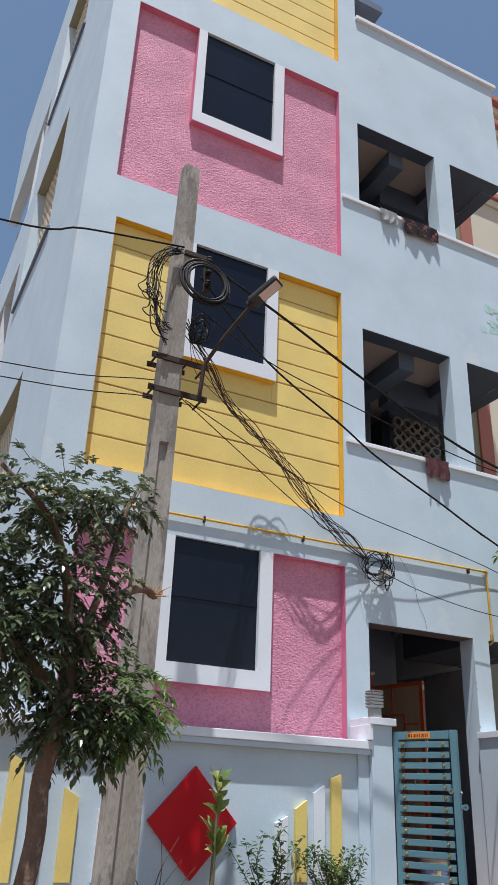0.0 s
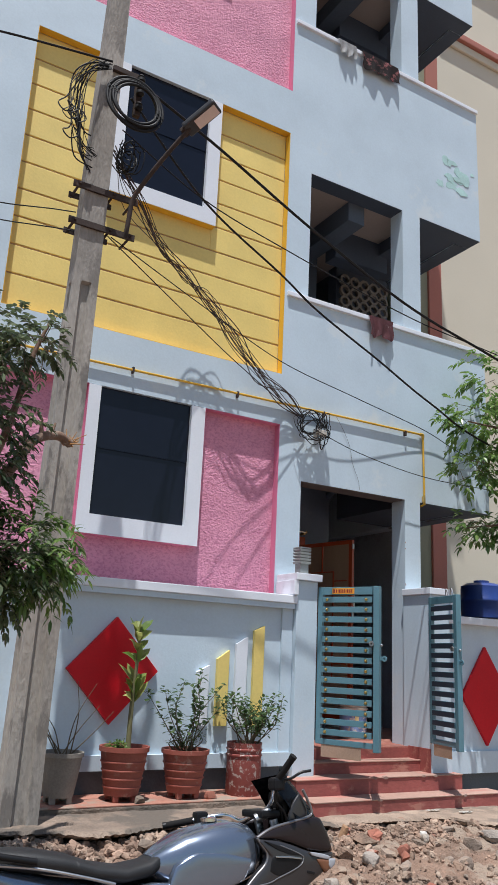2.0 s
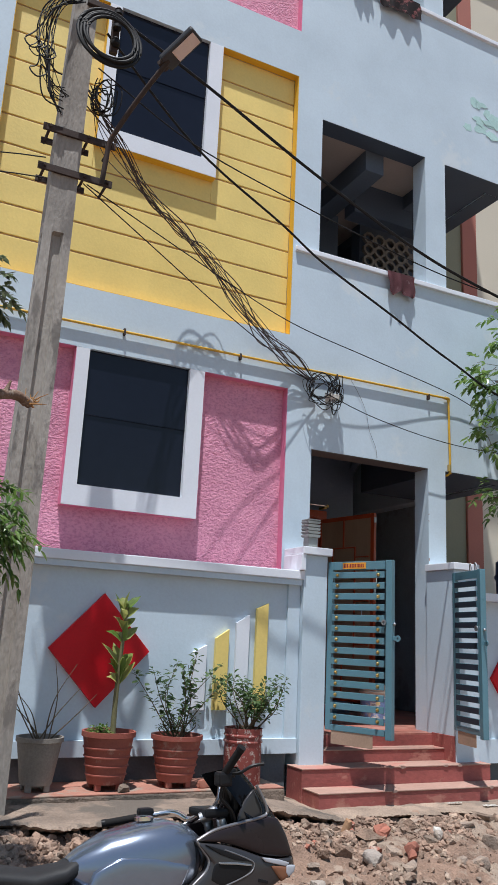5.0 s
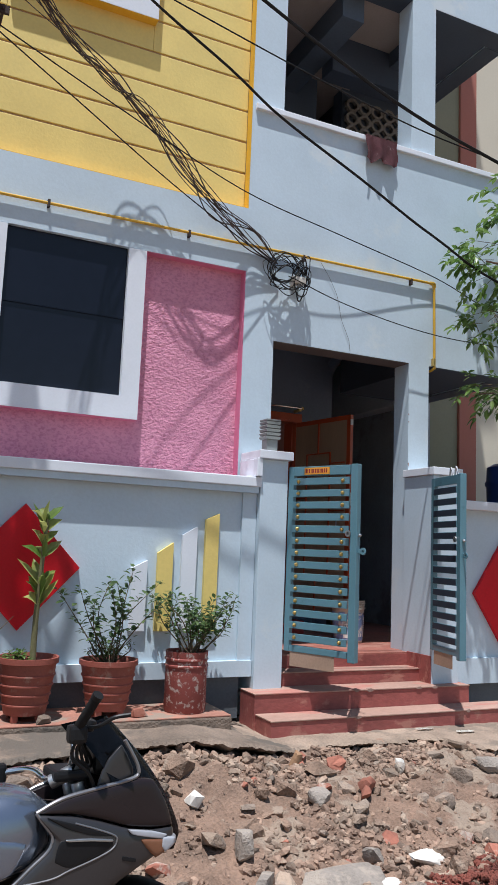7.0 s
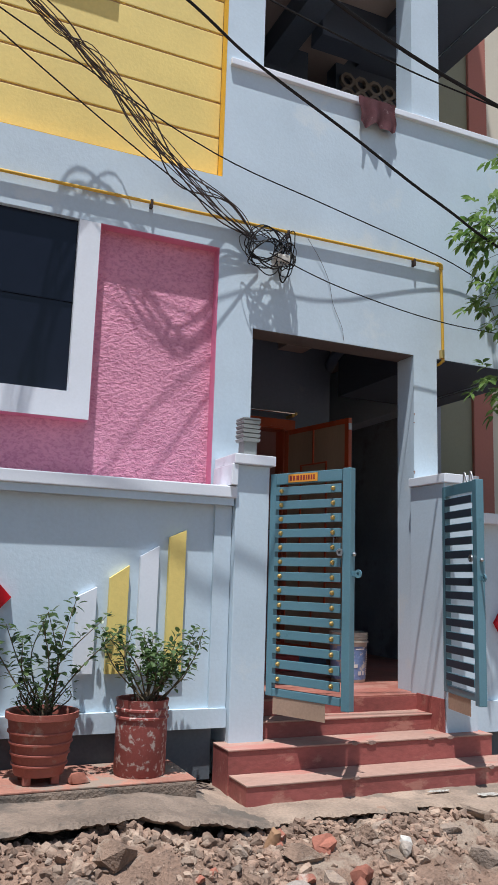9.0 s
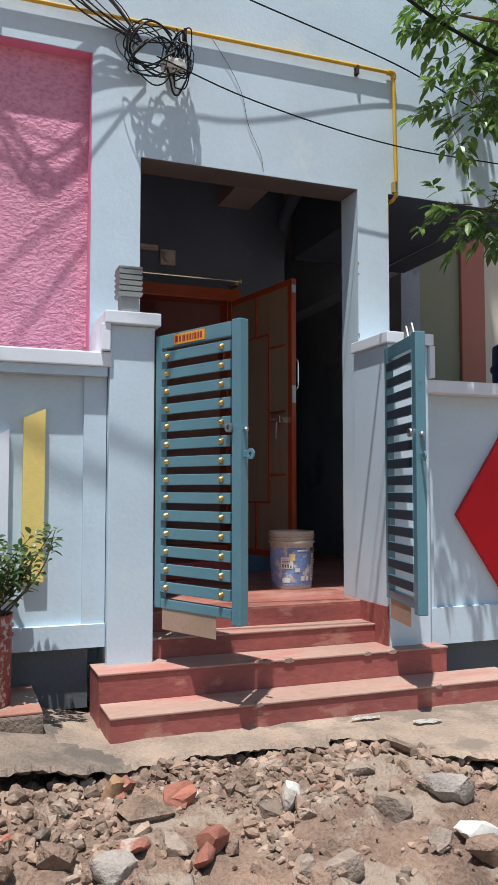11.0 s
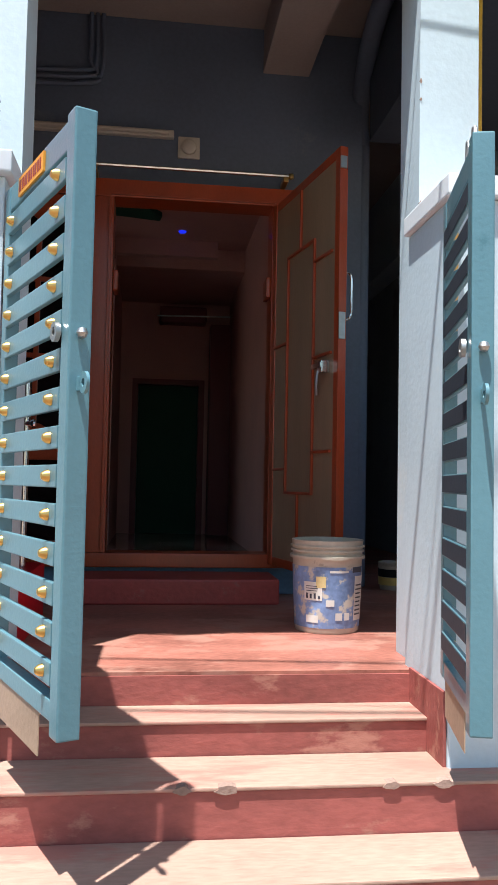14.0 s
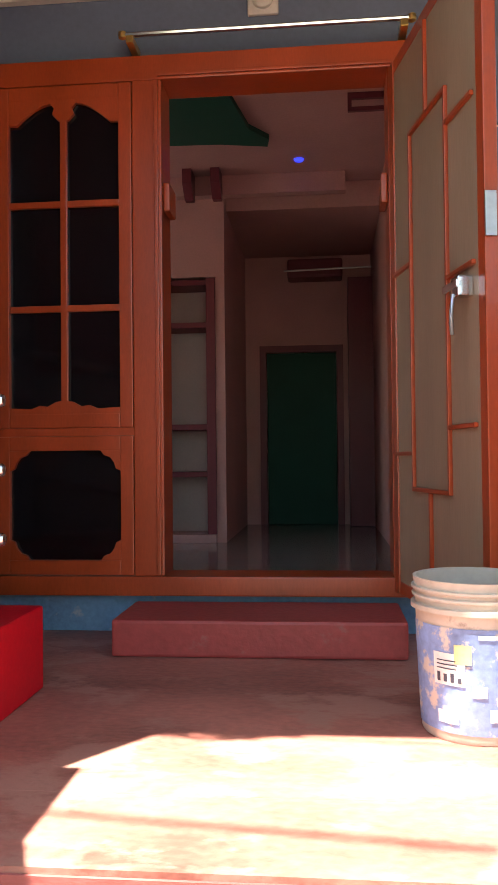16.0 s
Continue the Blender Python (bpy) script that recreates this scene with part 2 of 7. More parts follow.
def grid_wall(xs, zs, solid, y0, y1, axis="y"):
    """A wall in cells between the breaks xs and zs, solid(i, j) telling which are filled; openings go right through."""
    bm = bmesh.new()
    cache = {}

    def v(x, y, z):
        k = (x, y, z)
        if k not in cache:
            cache[k] = bm.verts.new((x, y, z) if axis == "y" else (y, x, z))
        return cache[k]
    nx, nz = len(xs) - 1, len(zs) - 1
    full = [[solid((xs[i] + xs[i + 1]) / 2, (zs[j] + zs[j + 1]) / 2) for j in range(nz)] for i in range(nx)]

    def on(i, j):
        return 0 <= i < nx and 0 <= j < nz and full[i][j]
    for i in range(nx):
        for j in range(nz):
            if not full[i][j]:
                continue
            a, b, c, d = xs[i], xs[i + 1], zs[j], zs[j + 1]
            bm.faces.new((v(a, y0, c), v(b, y0, c), v(b, y0, d), v(a, y0, d)))
            bm.faces.new((v(a, y1, d), v(b, y1, d), v(b, y1, c), v(a, y1, c)))
            if not on(i - 1, j):
                bm.faces.new((v(a, y0, c), v(a, y0, d), v(a, y1, d), v(a, y1, c)))
            if not on(i + 1, j):
                bm.faces.new((v(b, y0, d), v(b, y0, c), v(b, y1, c), v(b, y1, d)))
            if not on(i, j - 1):
                bm.faces.new((v(b, y0, c), v(a, y0, c), v(a, y1, c), v(b, y1, c)))
            if not on(i, j + 1):
                bm.faces.new((v(a, y0, d), v(b, y0, d), v(b, y1, d), v(a, y1, d)))
    bmesh.ops.recalc_face_normals(bm, faces=bm.faces[:])
    return bm


def walled(outer, holes, y0, y1, axis="y"):
    xs = sorted({outer[0], outer[1], *[h[0] for h in holes], *[h[1] for h in holes]})
    zs = sorted({outer[2], outer[3], *[h[2] for h in holes], *[h[3] for h in holes]})
    return grid_wall(xs, zs, lambda x, z: not any(h[0] < x < h[1] and h[2] < z < h[3] for h in holes), y0, y1, axis)


# ---- the house: front wall with recessed panels ----
FY = 7.63
PANELS = [(2.16, 5.17, 2.0, 4.0, "pink"), (2.14, 5.17, 4.57, 7.62, "yellow"), (2.08, 5.18, 8.21, 11.2, "pink"), (2.08, 5.18, 11.84, 14.8, "yellow")]
WINDOWS = [(3.04, 4.27, 2.59, 4.0), (3.02, 4.25, 6.06, 7.62), (2.94, 4.26, 9.52, 11.2), (2.94, 4.26, 13.2, 14.8)]
OPENINGS = [(5.46, 6.91, 0.3, 3.42), (7.14, 8.28, 0.2, 3.42), (5.485, 6.90, 5.54, 7.19), (7.19, 8.28, 5.54, 7.19), (5.49, 6.90, 9.24, 10.75), (7.2, 8.28, 9.24, 10.75), (5.5, 8.28, 12.95, 15.5)]
wall = part("wall_front", walled((1.73, 8.28, 0.2, 15.5), [p[:4] for p in PANELS] + OPENINGS, FY, FY + 0.23), PALE)
tagged(wall, "pale blue painted plaster house front with recessed panels", "wall", kind="structure")


def front_panel(p, w):
    """A recessed colour panel with its painted reveals, and the window box standing in it."""
    x0, x1, z0, z1, kind = p
    base, edge = (PINK, PINKP) if kind == "pink" else (YELLOW, YELLOWD)
    back = FY + 0.09
    bm = walled((x0 + 0.002, x1 - 0.002, z0 + 0.002, z1 - 0.002), [(w[0] + 0.1, w[1] - 0.1, w[2] + 0.1, z1 - 0.002)], back + (0.012 if kind == "yellow" else 0), back + 0.1)
    part("recess_panel", bm, base if kind == "pink" else GROOVE, wall, "rough " + kind + " plaster panel set into the front wall")
    e = 0.006
    part("reveal", boxes((x0 + 0.001, x0 + e, FY + 0.002, back, z0, z1), (x1 - e, x1 - 0.001, FY + 0.002, back, z0, z1),
                         (x0 + e, w[0] - 0.006, FY + 0.002, back, z1 - e, z1 - 0.001), (w[1] + 0.006, x1 - e, FY + 0.002, back, z1 - e, z1 - 0.001), (x0 + e, x1 - e, FY + 0.002, back, z0 + 0.001, z0 + e)), edge, wall, kind + " painted reveal")
    if kind == "yellow":
        cuts = [z0] + [z0 + 0.36 + 0.296 * k for k in range(9)] + [z1]
        for c0, c1 in zip(cuts, cuts[1:]):
            a, b = c0 + 0.009, c1 - 0.009
            for u, v in ((x0 + 0.008, w[0] + 0.004), (w[1] - 0.004, x1 - 0.008)):
                if b > w[2]:
                    part("plaster_band", boxes((u, v, back, back + 0.03, a, b), bevel=0.006), YELLOW, wall)
            if a < w[2]:
                top = min(b, w[2] + 0.03)
                if b > w[2]:
                    part("plaster_band", boxes((w[0] + 0.006, w[1] - 0.006, back, back + 0.03, a, top)), YELLOW, wall)
                else:
                    part("plaster_band", boxes((x0 + 0.008, x1 - 0.008, back, back + 0.03, a, b), bevel=0.006), YELLOW, wall)


for p, w in zip(PANELS, WINDOWS):
    front_panel(p, w)


def front_window(name, w, edge):
    """White box frame open at the top edge, with a tinted fixed pane."""
    x0, x1, z0, z1 = w
    t = 0.15
    ob = part(name, boxes((x0, x0 + t - 0.03, FY - 0.004, FY + 0.1, z0, z1 - 0.004), (x1 - t, x1, FY - 0.004, FY + 0.1, z0, z1 - 0.004), (x0 + t - 0.03, x1 - t, FY - 0.0035, FY + 0.1, z0, z0 + t + 0.03)), WHITE)
    tagged(ob, "dark tinted window in a wide white plaster frame", "window", kind="structure")
    part("window_underside", boxes((x0 + 0.002, x1 - 0.002, FY, FY + 0.09, z0 - 0.005, z0 - 0.001), (x1 + 0.001, x1 + 0.004, FY, FY + 0.09, z0, z1 - 0.01), (x0 - 0.004, x0 - 0.001, FY, FY + 0.09, z0, z1 - 0.01)), edge, ob, "painted side of the window box")
    a, b, c, d = x0 + t - 0.03, x1 - t, z0 + t + 0.03, z1
    mid = c + (d - c) * 0.52
    part("pane", boxes((a, b, FY + 0.045, FY + 0.055, c, mid - 0.004)), TINT, ob)
    part("pane", boxes((a, b, FY + 0.040, FY + 0.050, mid, d - 0.002)), TINT, ob)
    part("window_rail", boxes((a, b, FY + 0.035, FY + 0.04, mid - 0.008, mid - 0.003)), TINT, ob)


for i, w in enumerate(WINDOWS):
    front_window("window_%d" % (i + 1), w, PINKP if i % 2 == 0 else YELLOWD)

# ---- house: ledges, parapets, floors, interior shell ----
for z in (5.51, 9.21):
    c = part("sill_ledge", boxes((5.2, 8.285, FY - 0.035, FY + 0.235, z, z + 0.055), bevel=0.006), WHITE, wall, "thin white coping along the balcony parapet")
part("parapet_coping", boxes((5.5, 8.36, FY - 0.05, FY + 0.26, 12.952, 13.03), bevel=0.008), WHITE, wall, "white roof parapet coping")


def flat(name, dims, mat, label, cat):
    return tagged(part(name, boxes(*dims), mat), label, cat, kind="structure")


# unseen opening at z 1.2 to 3.2 is added to daylight the room
flat("wall_west", [(1.73, 1.96, 7.862, 9.9, 0.2, 17.2), (1.73, 1.96, 9.9, 12.1, 0.2, 1.2), (1.73, 1.96, 9.9, 12.1, 3.2, 4.6), (1.73, 1.96, 9.9, 12.1, 6.6, 8.9), (1.73, 1.96, 9.9, 12.1, 11.3, 13.1), (1.73, 1.96, 9.9, 12.1, 15.6, 17.2), (1.73, 1.96, 12.1, 12.7, 0.2, 17.2),
                   (1.73, 1.96, 12.7, 17.0, 0.2, 4.8), (1.73, 1.96, 12.7, 17.0, 7.0, 8.0), (1.73, 1.96, 12.7, 17.0, 10.2, 11.7), (1.73, 1.96, 12.7, 17.0, 14.2, 17.2)], PALE, "pale blue side wall of the house with deep openings, the lowest added to light the room", "wall")
# added wall; its grey-green is the shade inside the side openings
flat("wall_side_inner", [(2.75, 2.9, 12.3, 16.7, 4.5, 17.0)], surface("grey_green_shade", (0.17, 0.20, 0.18), 0.1, 0.7), "inner wall of the side balconies in a grey-green shade tone", "wall")
flat("wall_back", [(1.96, 12.0, 16.8, 17.0, 0.2, 13.9)], PALE, "plain rear wall of the house", "wall")
flat("wall_inner", [(4.35, 4.55, 7.865, 9.465, 0.7, 4.155)], BLUEGREY, "dark blue-grey wall beside the porch", "wall")
GREYSOF = surface("grey_soffit", (0.36, 0.31, 0.29), 0.1, 0.8)
flat("ceiling", [(1.97, 7.17, 7.861, 16.7, 4.16, 4.5), (7.17, 8.27, 9.3, 16.7, 4.16, 4.5)], GREYSOF, "grey plastered porch ceiling", "ceiling")
flat("ceiling_upper", [(1.97, 7.2, 7.861, 16.7, 7.193, 8.1), (1.97, 7.2, 7.861, 16.7, 10.753, 11.8)], surface("brown_soffit", (0.30, 0.25, 0.225), 0.1, 0.8), "plastered balcony ceilings on the upper storeys", "ceiling")
flat("ceiling_beam", [(6.55, 6.83, 7.865, 9.46, 3.88, 4.158)], GREYSOF, "painted concrete beam under the ceiling", "beam")
# navy carries the deep shade behind the openings in its colour
SHADE_NAVY = surface("shade_dark_blue", (0.045, 0.062, 0.092), 0.15, 0.7, 4, 40, 0.2)
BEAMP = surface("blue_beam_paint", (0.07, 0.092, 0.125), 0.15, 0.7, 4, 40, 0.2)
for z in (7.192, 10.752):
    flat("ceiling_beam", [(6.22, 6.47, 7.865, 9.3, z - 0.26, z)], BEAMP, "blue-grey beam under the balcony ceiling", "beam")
    flat("ceiling_beam", [(6.471, 7.35, 8.47, 8.70, z - 0.42, z), (7.201, 7.35, 7.865, 8.469, z - 0.18, z)], SHADE_NAVY, "shade-darkened blue beam framing the balcony ceiling", "beam")
    flat("ceiling_upper", [(7.351, 8.045, 7.865, 16.7, z + 0.01, z + 0.5)], SHADE_NAVY, "shade-darkened blue balcony ceiling beside the side opening", "ceiling")
# inner walls darker than the porch blue-grey: balcony shade painted in
flat("wall_balcony", [(5.25, 5.48, 7.865, 9.3, 4.501, 11.349), (5.25, 6.75, 9.301, 9.5, 4.501, 7.749), (7.1, 8.05, 9.301, 9.5, 4.501, 7.749), (5.25, 8.05, 9.301, 9.5, 8.101, 11.349), (6.6, 7.3, 10.6, 10.8, 4.501, 7.749)], surface("inner_blue_shade", (0.055, 0.08, 0.115), 0.15, 0.7, 4, 40, 0.2), "blue-grey inner balcony wall with shade put into its colour", "wall")

flat("wall_east", [(8.05, 8.279, 7.862, 16.7, 3.42, 5.539), (8.05, 8.279, 7.862, 16.7, 7.19, 9.239), (8.05, 8.279, 7.862, 16.7, 10.75, 12.95), (8.05, 8.279, 9.6, 16.7, 5.54, 7.189), (8.05, 8.279, 9.6, 16.7, 9.24, 10.749)], PALE, "pale blue east side of the house with open balconies", "wall")
flat("roof", [(1.97, 8.04, 7.865, 16.7, 12.5, 12.7)], CEMENT, "flat cement roof", "roof")
# thin dark sheets under the lintels stand in for the shade there
SHADE_SOFFIT = surface("shade_soffit", (0.10, 0.078, 0.07), 0.2, 0.85)
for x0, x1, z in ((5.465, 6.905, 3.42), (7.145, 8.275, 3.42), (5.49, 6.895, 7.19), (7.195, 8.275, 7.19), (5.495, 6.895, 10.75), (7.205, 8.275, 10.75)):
    part("soffit", boxes((x0, x1, FY + 0.003, FY + 0.228, z - 0.006, z - 0.001)), SHADE_SOFFIT if x0 == 5.465 else SHADE_NAVY, wall, "dark sheet standing in for shade under the opening")
flat("ceiling_side", [(7.172, 8.045, 7.865, 9.298, 3.43, 4.4)], SHADE_NAVY, "shade-darkened blue soffit over the side passage", "ceiling")
# the same shade sheets under the east side openings
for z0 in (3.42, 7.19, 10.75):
    part("soffit", boxes((8.051, 8.277, 7.866, 9.598 if z0 > 4 else 9.28, z0 - 0.006, z0 - 0.001)), SHADE_NAVY, wall, "dark sheet standing in for shade under the opening")
# porch back wall with the door opening
PY = 9.47
pw = part("wall_porch", walled((3.8, 7.17, 0.752, 4.158), [(4.70, 6.69, 0.91, 3.14)], PY, PY + 0.2), BLUEGREY)
tagged(pw, "blue-grey painted porch wall with worn edges", "wall", kind="structure")
# passage colour raised above the porch blue-grey to replace missing daylight
flat("wall_corridor", [(7.0, 7.17, PY + 0.2, 15.0, 0.6, 4.158), (8.26, 8.46, 9.3, 15.0, 0.6, 4.158), (7.17, 8.26, 14.8, 15.0, 0.6, 4.158)], surface("lightened_passage", (0.30, 0.33, 0.37), 0.2, 0.7, 4, 40, 0.25, stain=(0.2, 0.21, 0.23), stain_at=0.58), "passage walls beside the house, lightened in place of daylight", "wall")

# floors
flat("floor", [(5.462, 6.908, 7.548, 7.862, 0.3, 0.75), (4.56, 8.28, 7.8625, 15.0, 0.3, 0.75)], surface("red_oxide_floor", (0.32, 0.12, 0.09), 0.4, 0.5, 7, 45, 0.35, stain=(0.36, 0.175, 0.135), stain_at=0.52, stain_scale=4.5, stretch=(0.8, 1.2, 1.0)), "worn red oxide cement porch floor", "floor")
flat("floor_inside", [(2.0, 6.99, PY + 0.21, 16.7, 0.5, 0.76)], surface("grey_floor_tile", (0.22, 0.20, 0.19), 0.1, 0.12, 3, 20, 0.02), "dark polished floor inside the house", "floor")

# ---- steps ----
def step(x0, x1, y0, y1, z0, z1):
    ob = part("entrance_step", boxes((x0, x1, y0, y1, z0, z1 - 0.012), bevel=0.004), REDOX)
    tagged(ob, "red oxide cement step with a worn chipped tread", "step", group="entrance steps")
    part("tread", boxes((x0 - 0.004, x1 + 0.004, y0 - 0.008, y1, z1 - 0.0115, z1), bevel=0.004), TREAD, ob, "worn tread with sunlight in its paler colour")


step(5.16, 7.52, 6.84, 7.10, 0.15, 0.385)
step(5.15, 7.19, 7.104, 7.36, 0.15, 0.53)
step(5.475, 6.90, 7.364, 7.545, 0.3, 0.64)

part("riser", boxes((5.466, 6.904, 7.5405, 7.5475, 0.641, 0.738)), REDOX, bpy.data.objects["floor"], "red oxide riser under the porch floor")

# chipped nosings
CHIP = surface("bare_cement", (0.30, 0.20, 0.165), 0.25, 0.9, 20, 90, 0.5)
r3 = random.Random(8)
tread_of = [o for o in bpy.data.objects if o.name.startswith("tread")]
for x, y, z, k in ((6.05, 7.096, 0.53, 1), (6.18, 7.096, 0.53, 1), (6.66, 7.096, 0.53, 1), (6.82, 7.096, 0.53, 1), (6.95, 6.832, 0.385, 0), (5.9, 6.832, 0.385, 0)):
    w = r3.uniform(0.022, 0.036)
    pts = [(x + w * math.cos(t) * r3.uniform(0.7, 1.2), z - 0.008 + 0.014 * math.sin(t) * r3.uniform(0.6, 1.1)) for t in [2 * math.pi * i / 11 for i in range(11)]]
    part("chip", prism(bmesh.new(), pts, "y", y - 0.0025, y + 0.03), CHIP, tread_of[k], "chipped nosing")

# knocks along the arris of the entrance column
r4 = random.Random(31)
for k in range(4):
    z = 2.02 + 1.3 * r4.random()
    w, h = r4.uniform(0.004, 0.008), r4.uniform(0.006, 0.018)
    pts = [(6.909 + w + w * math.cos(t) * r4.uniform(0.7, 1.0), z + h * math.sin(t) * r4.uniform(0.6, 1.1)) for t in [2 * math.pi * i / 9 for i in range(9)]]
    part("chip", prism(bmesh.new(), pts, "y", FY - 0.0025, FY + 0.01), CHIP, wall, "knocked plaster edge")

# ---- compound wall ----
cw = part("compound_wall", boxes((0.2, 5.22, 7.37, 7.48, 0.62, 2.1), (0.2, 5.22, 7.33, 7.37, 0.62, 0.74), (5.1, 5.22, 7.345, 7.37, 0.74, 2.1)), PALE)
tagged(cw, "pale blue compound wall with coloured plaster motifs", "wall", kind="structure")
part("coping", boxes((0.2, 5.235, 7.285, 7.52, 2.1, 2.18), bevel=0.008), WHITE, cw, "white projecting coping")
part("coping_lip", boxes((0.2, 5.215, 7.30, 7.365, 2.05, 2.099)), PALE, cw)
part("plinth", boxes((0.2, 5.14, 7.385, 7.47, 0.3, 0.619)), PLINTH, cw, "dark unpainted plinth")
pier = part("gate_pier", boxes((5.225, 5.47, 7.29, 7.6, 0.5, 2.33), bevel=0.006), PALE)
tagged(pier, "pale blue gate pier with white cap", "pier", kind="structure")
part("pier_cap", boxes((5.19, 5.495, 7.245, 7.62, 2.331, 2.4), bevel=0.006), WHITE, pier, "white cap slab")
part("cap_side", boxes((5.175, 5.222, 7.255, 7.6, 2.185, 2.33), bevel=0.005), WHITE, pier)
rw = part("compound_wall", boxes((7.16, 12.0, 7.33, 7.45, 0.62, 2.04), (7.16, 12.0, 7.29, 7.33, 0.5, 0.72), (7.16, 7.24, 7.30, 7.33, 0.72, 2.04)), PALE)
tagged(rw, "pale blue compound wall with a red diamond beyond the gate", "wall", kind="structure")
part("coping", boxes((7.155, 12.0, 7.22, 7.5, 2.041, 2.12), bevel=0.008), WHITE, rw, "white projecting coping")
part("plinth", boxes((7.2, 12.0, 7.34, 7.44, 0.2, 0.499)), PLINTH, rw)
rp = part("gate_pier", boxes((6.87, 7.15, 7.2, 7.628, 0.5, 2.32), bevel=0.006), PALE)
part("foot_band", boxes((6.858, 6.869, 7.21, 7.545, 0.53, 0.76), bevel=0.003), REDOX, rp, "red oxide band along the foot")
tagged(rp, "pale blue gate pier against the porch column", "pier", kind="structure")
part("pier_cap", boxes((6.85, 7.175, 7.17, 7.626, 2.321, 2.39), bevel=0.006), WHITE, rp, "white cap slab")
part("cap_side", boxes((7.152, 7.19, 7.18, 7.6, 2.125, 2.32), bevel=0.005), WHITE, rp)


def diamond(cx, cz, rx, rz, y, parent):
    bm = prism(bmesh.new(), [(cx - rx, cz), (cx, cz - rz), (cx + rx, cz), (cx, cz + rz)], "y", y, y - 0.035)
    part("red_diamond", bm, REDP, parent, "raised glossy red diamond")


diamond(3.41, 1.42, 0.41, 0.44, 7.368, cw)
diamond(7.775, 1.29, 0.36, 0.52, 7.328, rw)
diamond(1.05, 1.42, 0.41, 0.44, 7.368, cw)


def motif(x0, x1, zb, zl, zr, mat, parent, word):
    bm = prism(bmesh.new(), [(x0, zb), (x1, zb), (x1, zr), (x0, zl)], "y", 7.368, 7.335)
    part("slanted_bar", bm, mat, parent, word + " slanted plaster bar")


for x0, x1, zl, zr, mat, word in ((4.21, 4.33, 1.43, 1.49, WHITE, "white"), (4.41, 4.53, 1.55, 1.63, YELLOW, "yellow"), (4.60, 4.72, 1.69, 1.76, WHITE, "white"), (4.79, 4.90, 1.82, 1.87, YELLOW, "yellow")):
    motif(x0, x1, 0.97, zl, zr, mat, cw, word)
for x0, x1, zl, zr, mat, word in ((2.57, 2.69, 1.49, 1.43, WHITE, "white"), (2.28, 2.40, 1.64, 1.57, YELLOW, "yellow"), (2.02, 2.14, 1.76, 1.69, WHITE, "white"), (1.82, 1.93, 1.87, 1.82, YELLOW, "yellow")):
    motif(x0, x1, 0.97, zl, zr, mat, cw, word)

# ---- ground ----
def ground_height(x, y):
    """Rough broken road, rising a little towards the west."""
    u = max(0.0, min(1.0, (y - 5.0) / 1.25))
    h = -0.06 + 0.09 * max(0.0, min(1.0, (y + x * 0.6 - 6.6) / 1.2)) + 0.13 * u * u * (3 - 2 * u) + 0.03 * max(0.0, min(1.0, (5.5 - x) / 3))
    v = max(0.0, min(1.0, (y - 5.75) / 0.5))
    h += 0.055 * v
    h += 0.07 * max(0.0, min(1.0, (4.95 - x) / 0.5)) * v * v * (3 - 2 * v)
    w = max(0.0, 1 - abs(y - 4.6) / 2.4) * max(0.0, 1 - abs(x - 5.5) / 5)
    return h * 1.0 + w * 0.05 * noise.noise((x * 2.3, y * 2.3, 0)) + (0.04 * noise.noise((x * 5, y * 5, 3)) + 0.045 * noise.noise((x * 13, y * 13, 8)) + 0.014 * noise.noise((x * 25, y * 25, 2))) * (1 if abs(x - 5) < 7 and -1 < y < 7 else 0)


def ground_sheet():
    bm = bmesh.new()
    xs = [-2500, -300, -60, -15] + [-4 + 0.08 * i for i in range(85)] + [2.8 + 0.045 * i for i in range(130)] + [8.7 + 0.1 * i for i in range(50)] + [16, 30, 80, 300, 2500]
    ys = [-2500, -300, -60, -12] + [0.0 + 0.1 * i for i in range(35)] + [3.5 + 0.045 * i for i in range(68)] + [6.6 + 0.1 * i for i in range(12)] + [12, 20, 60, 300, 2500]
    grid = [[bm.verts.new((x, y, ground_height(x, y))) for y in ys] for x in xs]
    for i in range(len(xs) - 1):
        for j in range(len(ys) - 1):
            bm.faces.new((grid[i][j], grid[i + 1][j], grid[i + 1][j + 1], grid[i][j + 1]))
    return bm


g = part("ground", ground_sheet(), SOIL, shade=True)
tagged(g, "dug-up dusty road of soil and rubble", "ground", kind="structure")


EDGE_X = [-2.0, 2.2, 2.7, 2.95, 3.44, 4.4, 4.62, 4.75, 5.0, 5.26, 5.52, 5.84, 6.10, 6.17, 6.43, 6.48, 6.75, 8.0, 12.0]
EDGE_Y = [6.5, 6.45, 6.36, 6.15, 6.32, 6.45, 6.30, 6.40, 6.44, 6.52, 6.58, 6.55, 6.46, 6.60, 6.48, 6.22, 6.04, 5.85, 5.9]


def edge_y(x):
    """Broken front edge of the cement apron."""
    return float(np.interp(x, EDGE_X, EDGE_Y)) + 0.035 * noise.noise((x * 6.1, 1.3, 0)) + 0.03 * noise.noise((x * 17, 2.3, 0)) + 0.02 * noise.noise((x * 41, 5.3, 0))


def apron_top(x):
    return 0.27 + 0.12 * max(0.0, min(1.0, (5.15 - x) / 0.6))


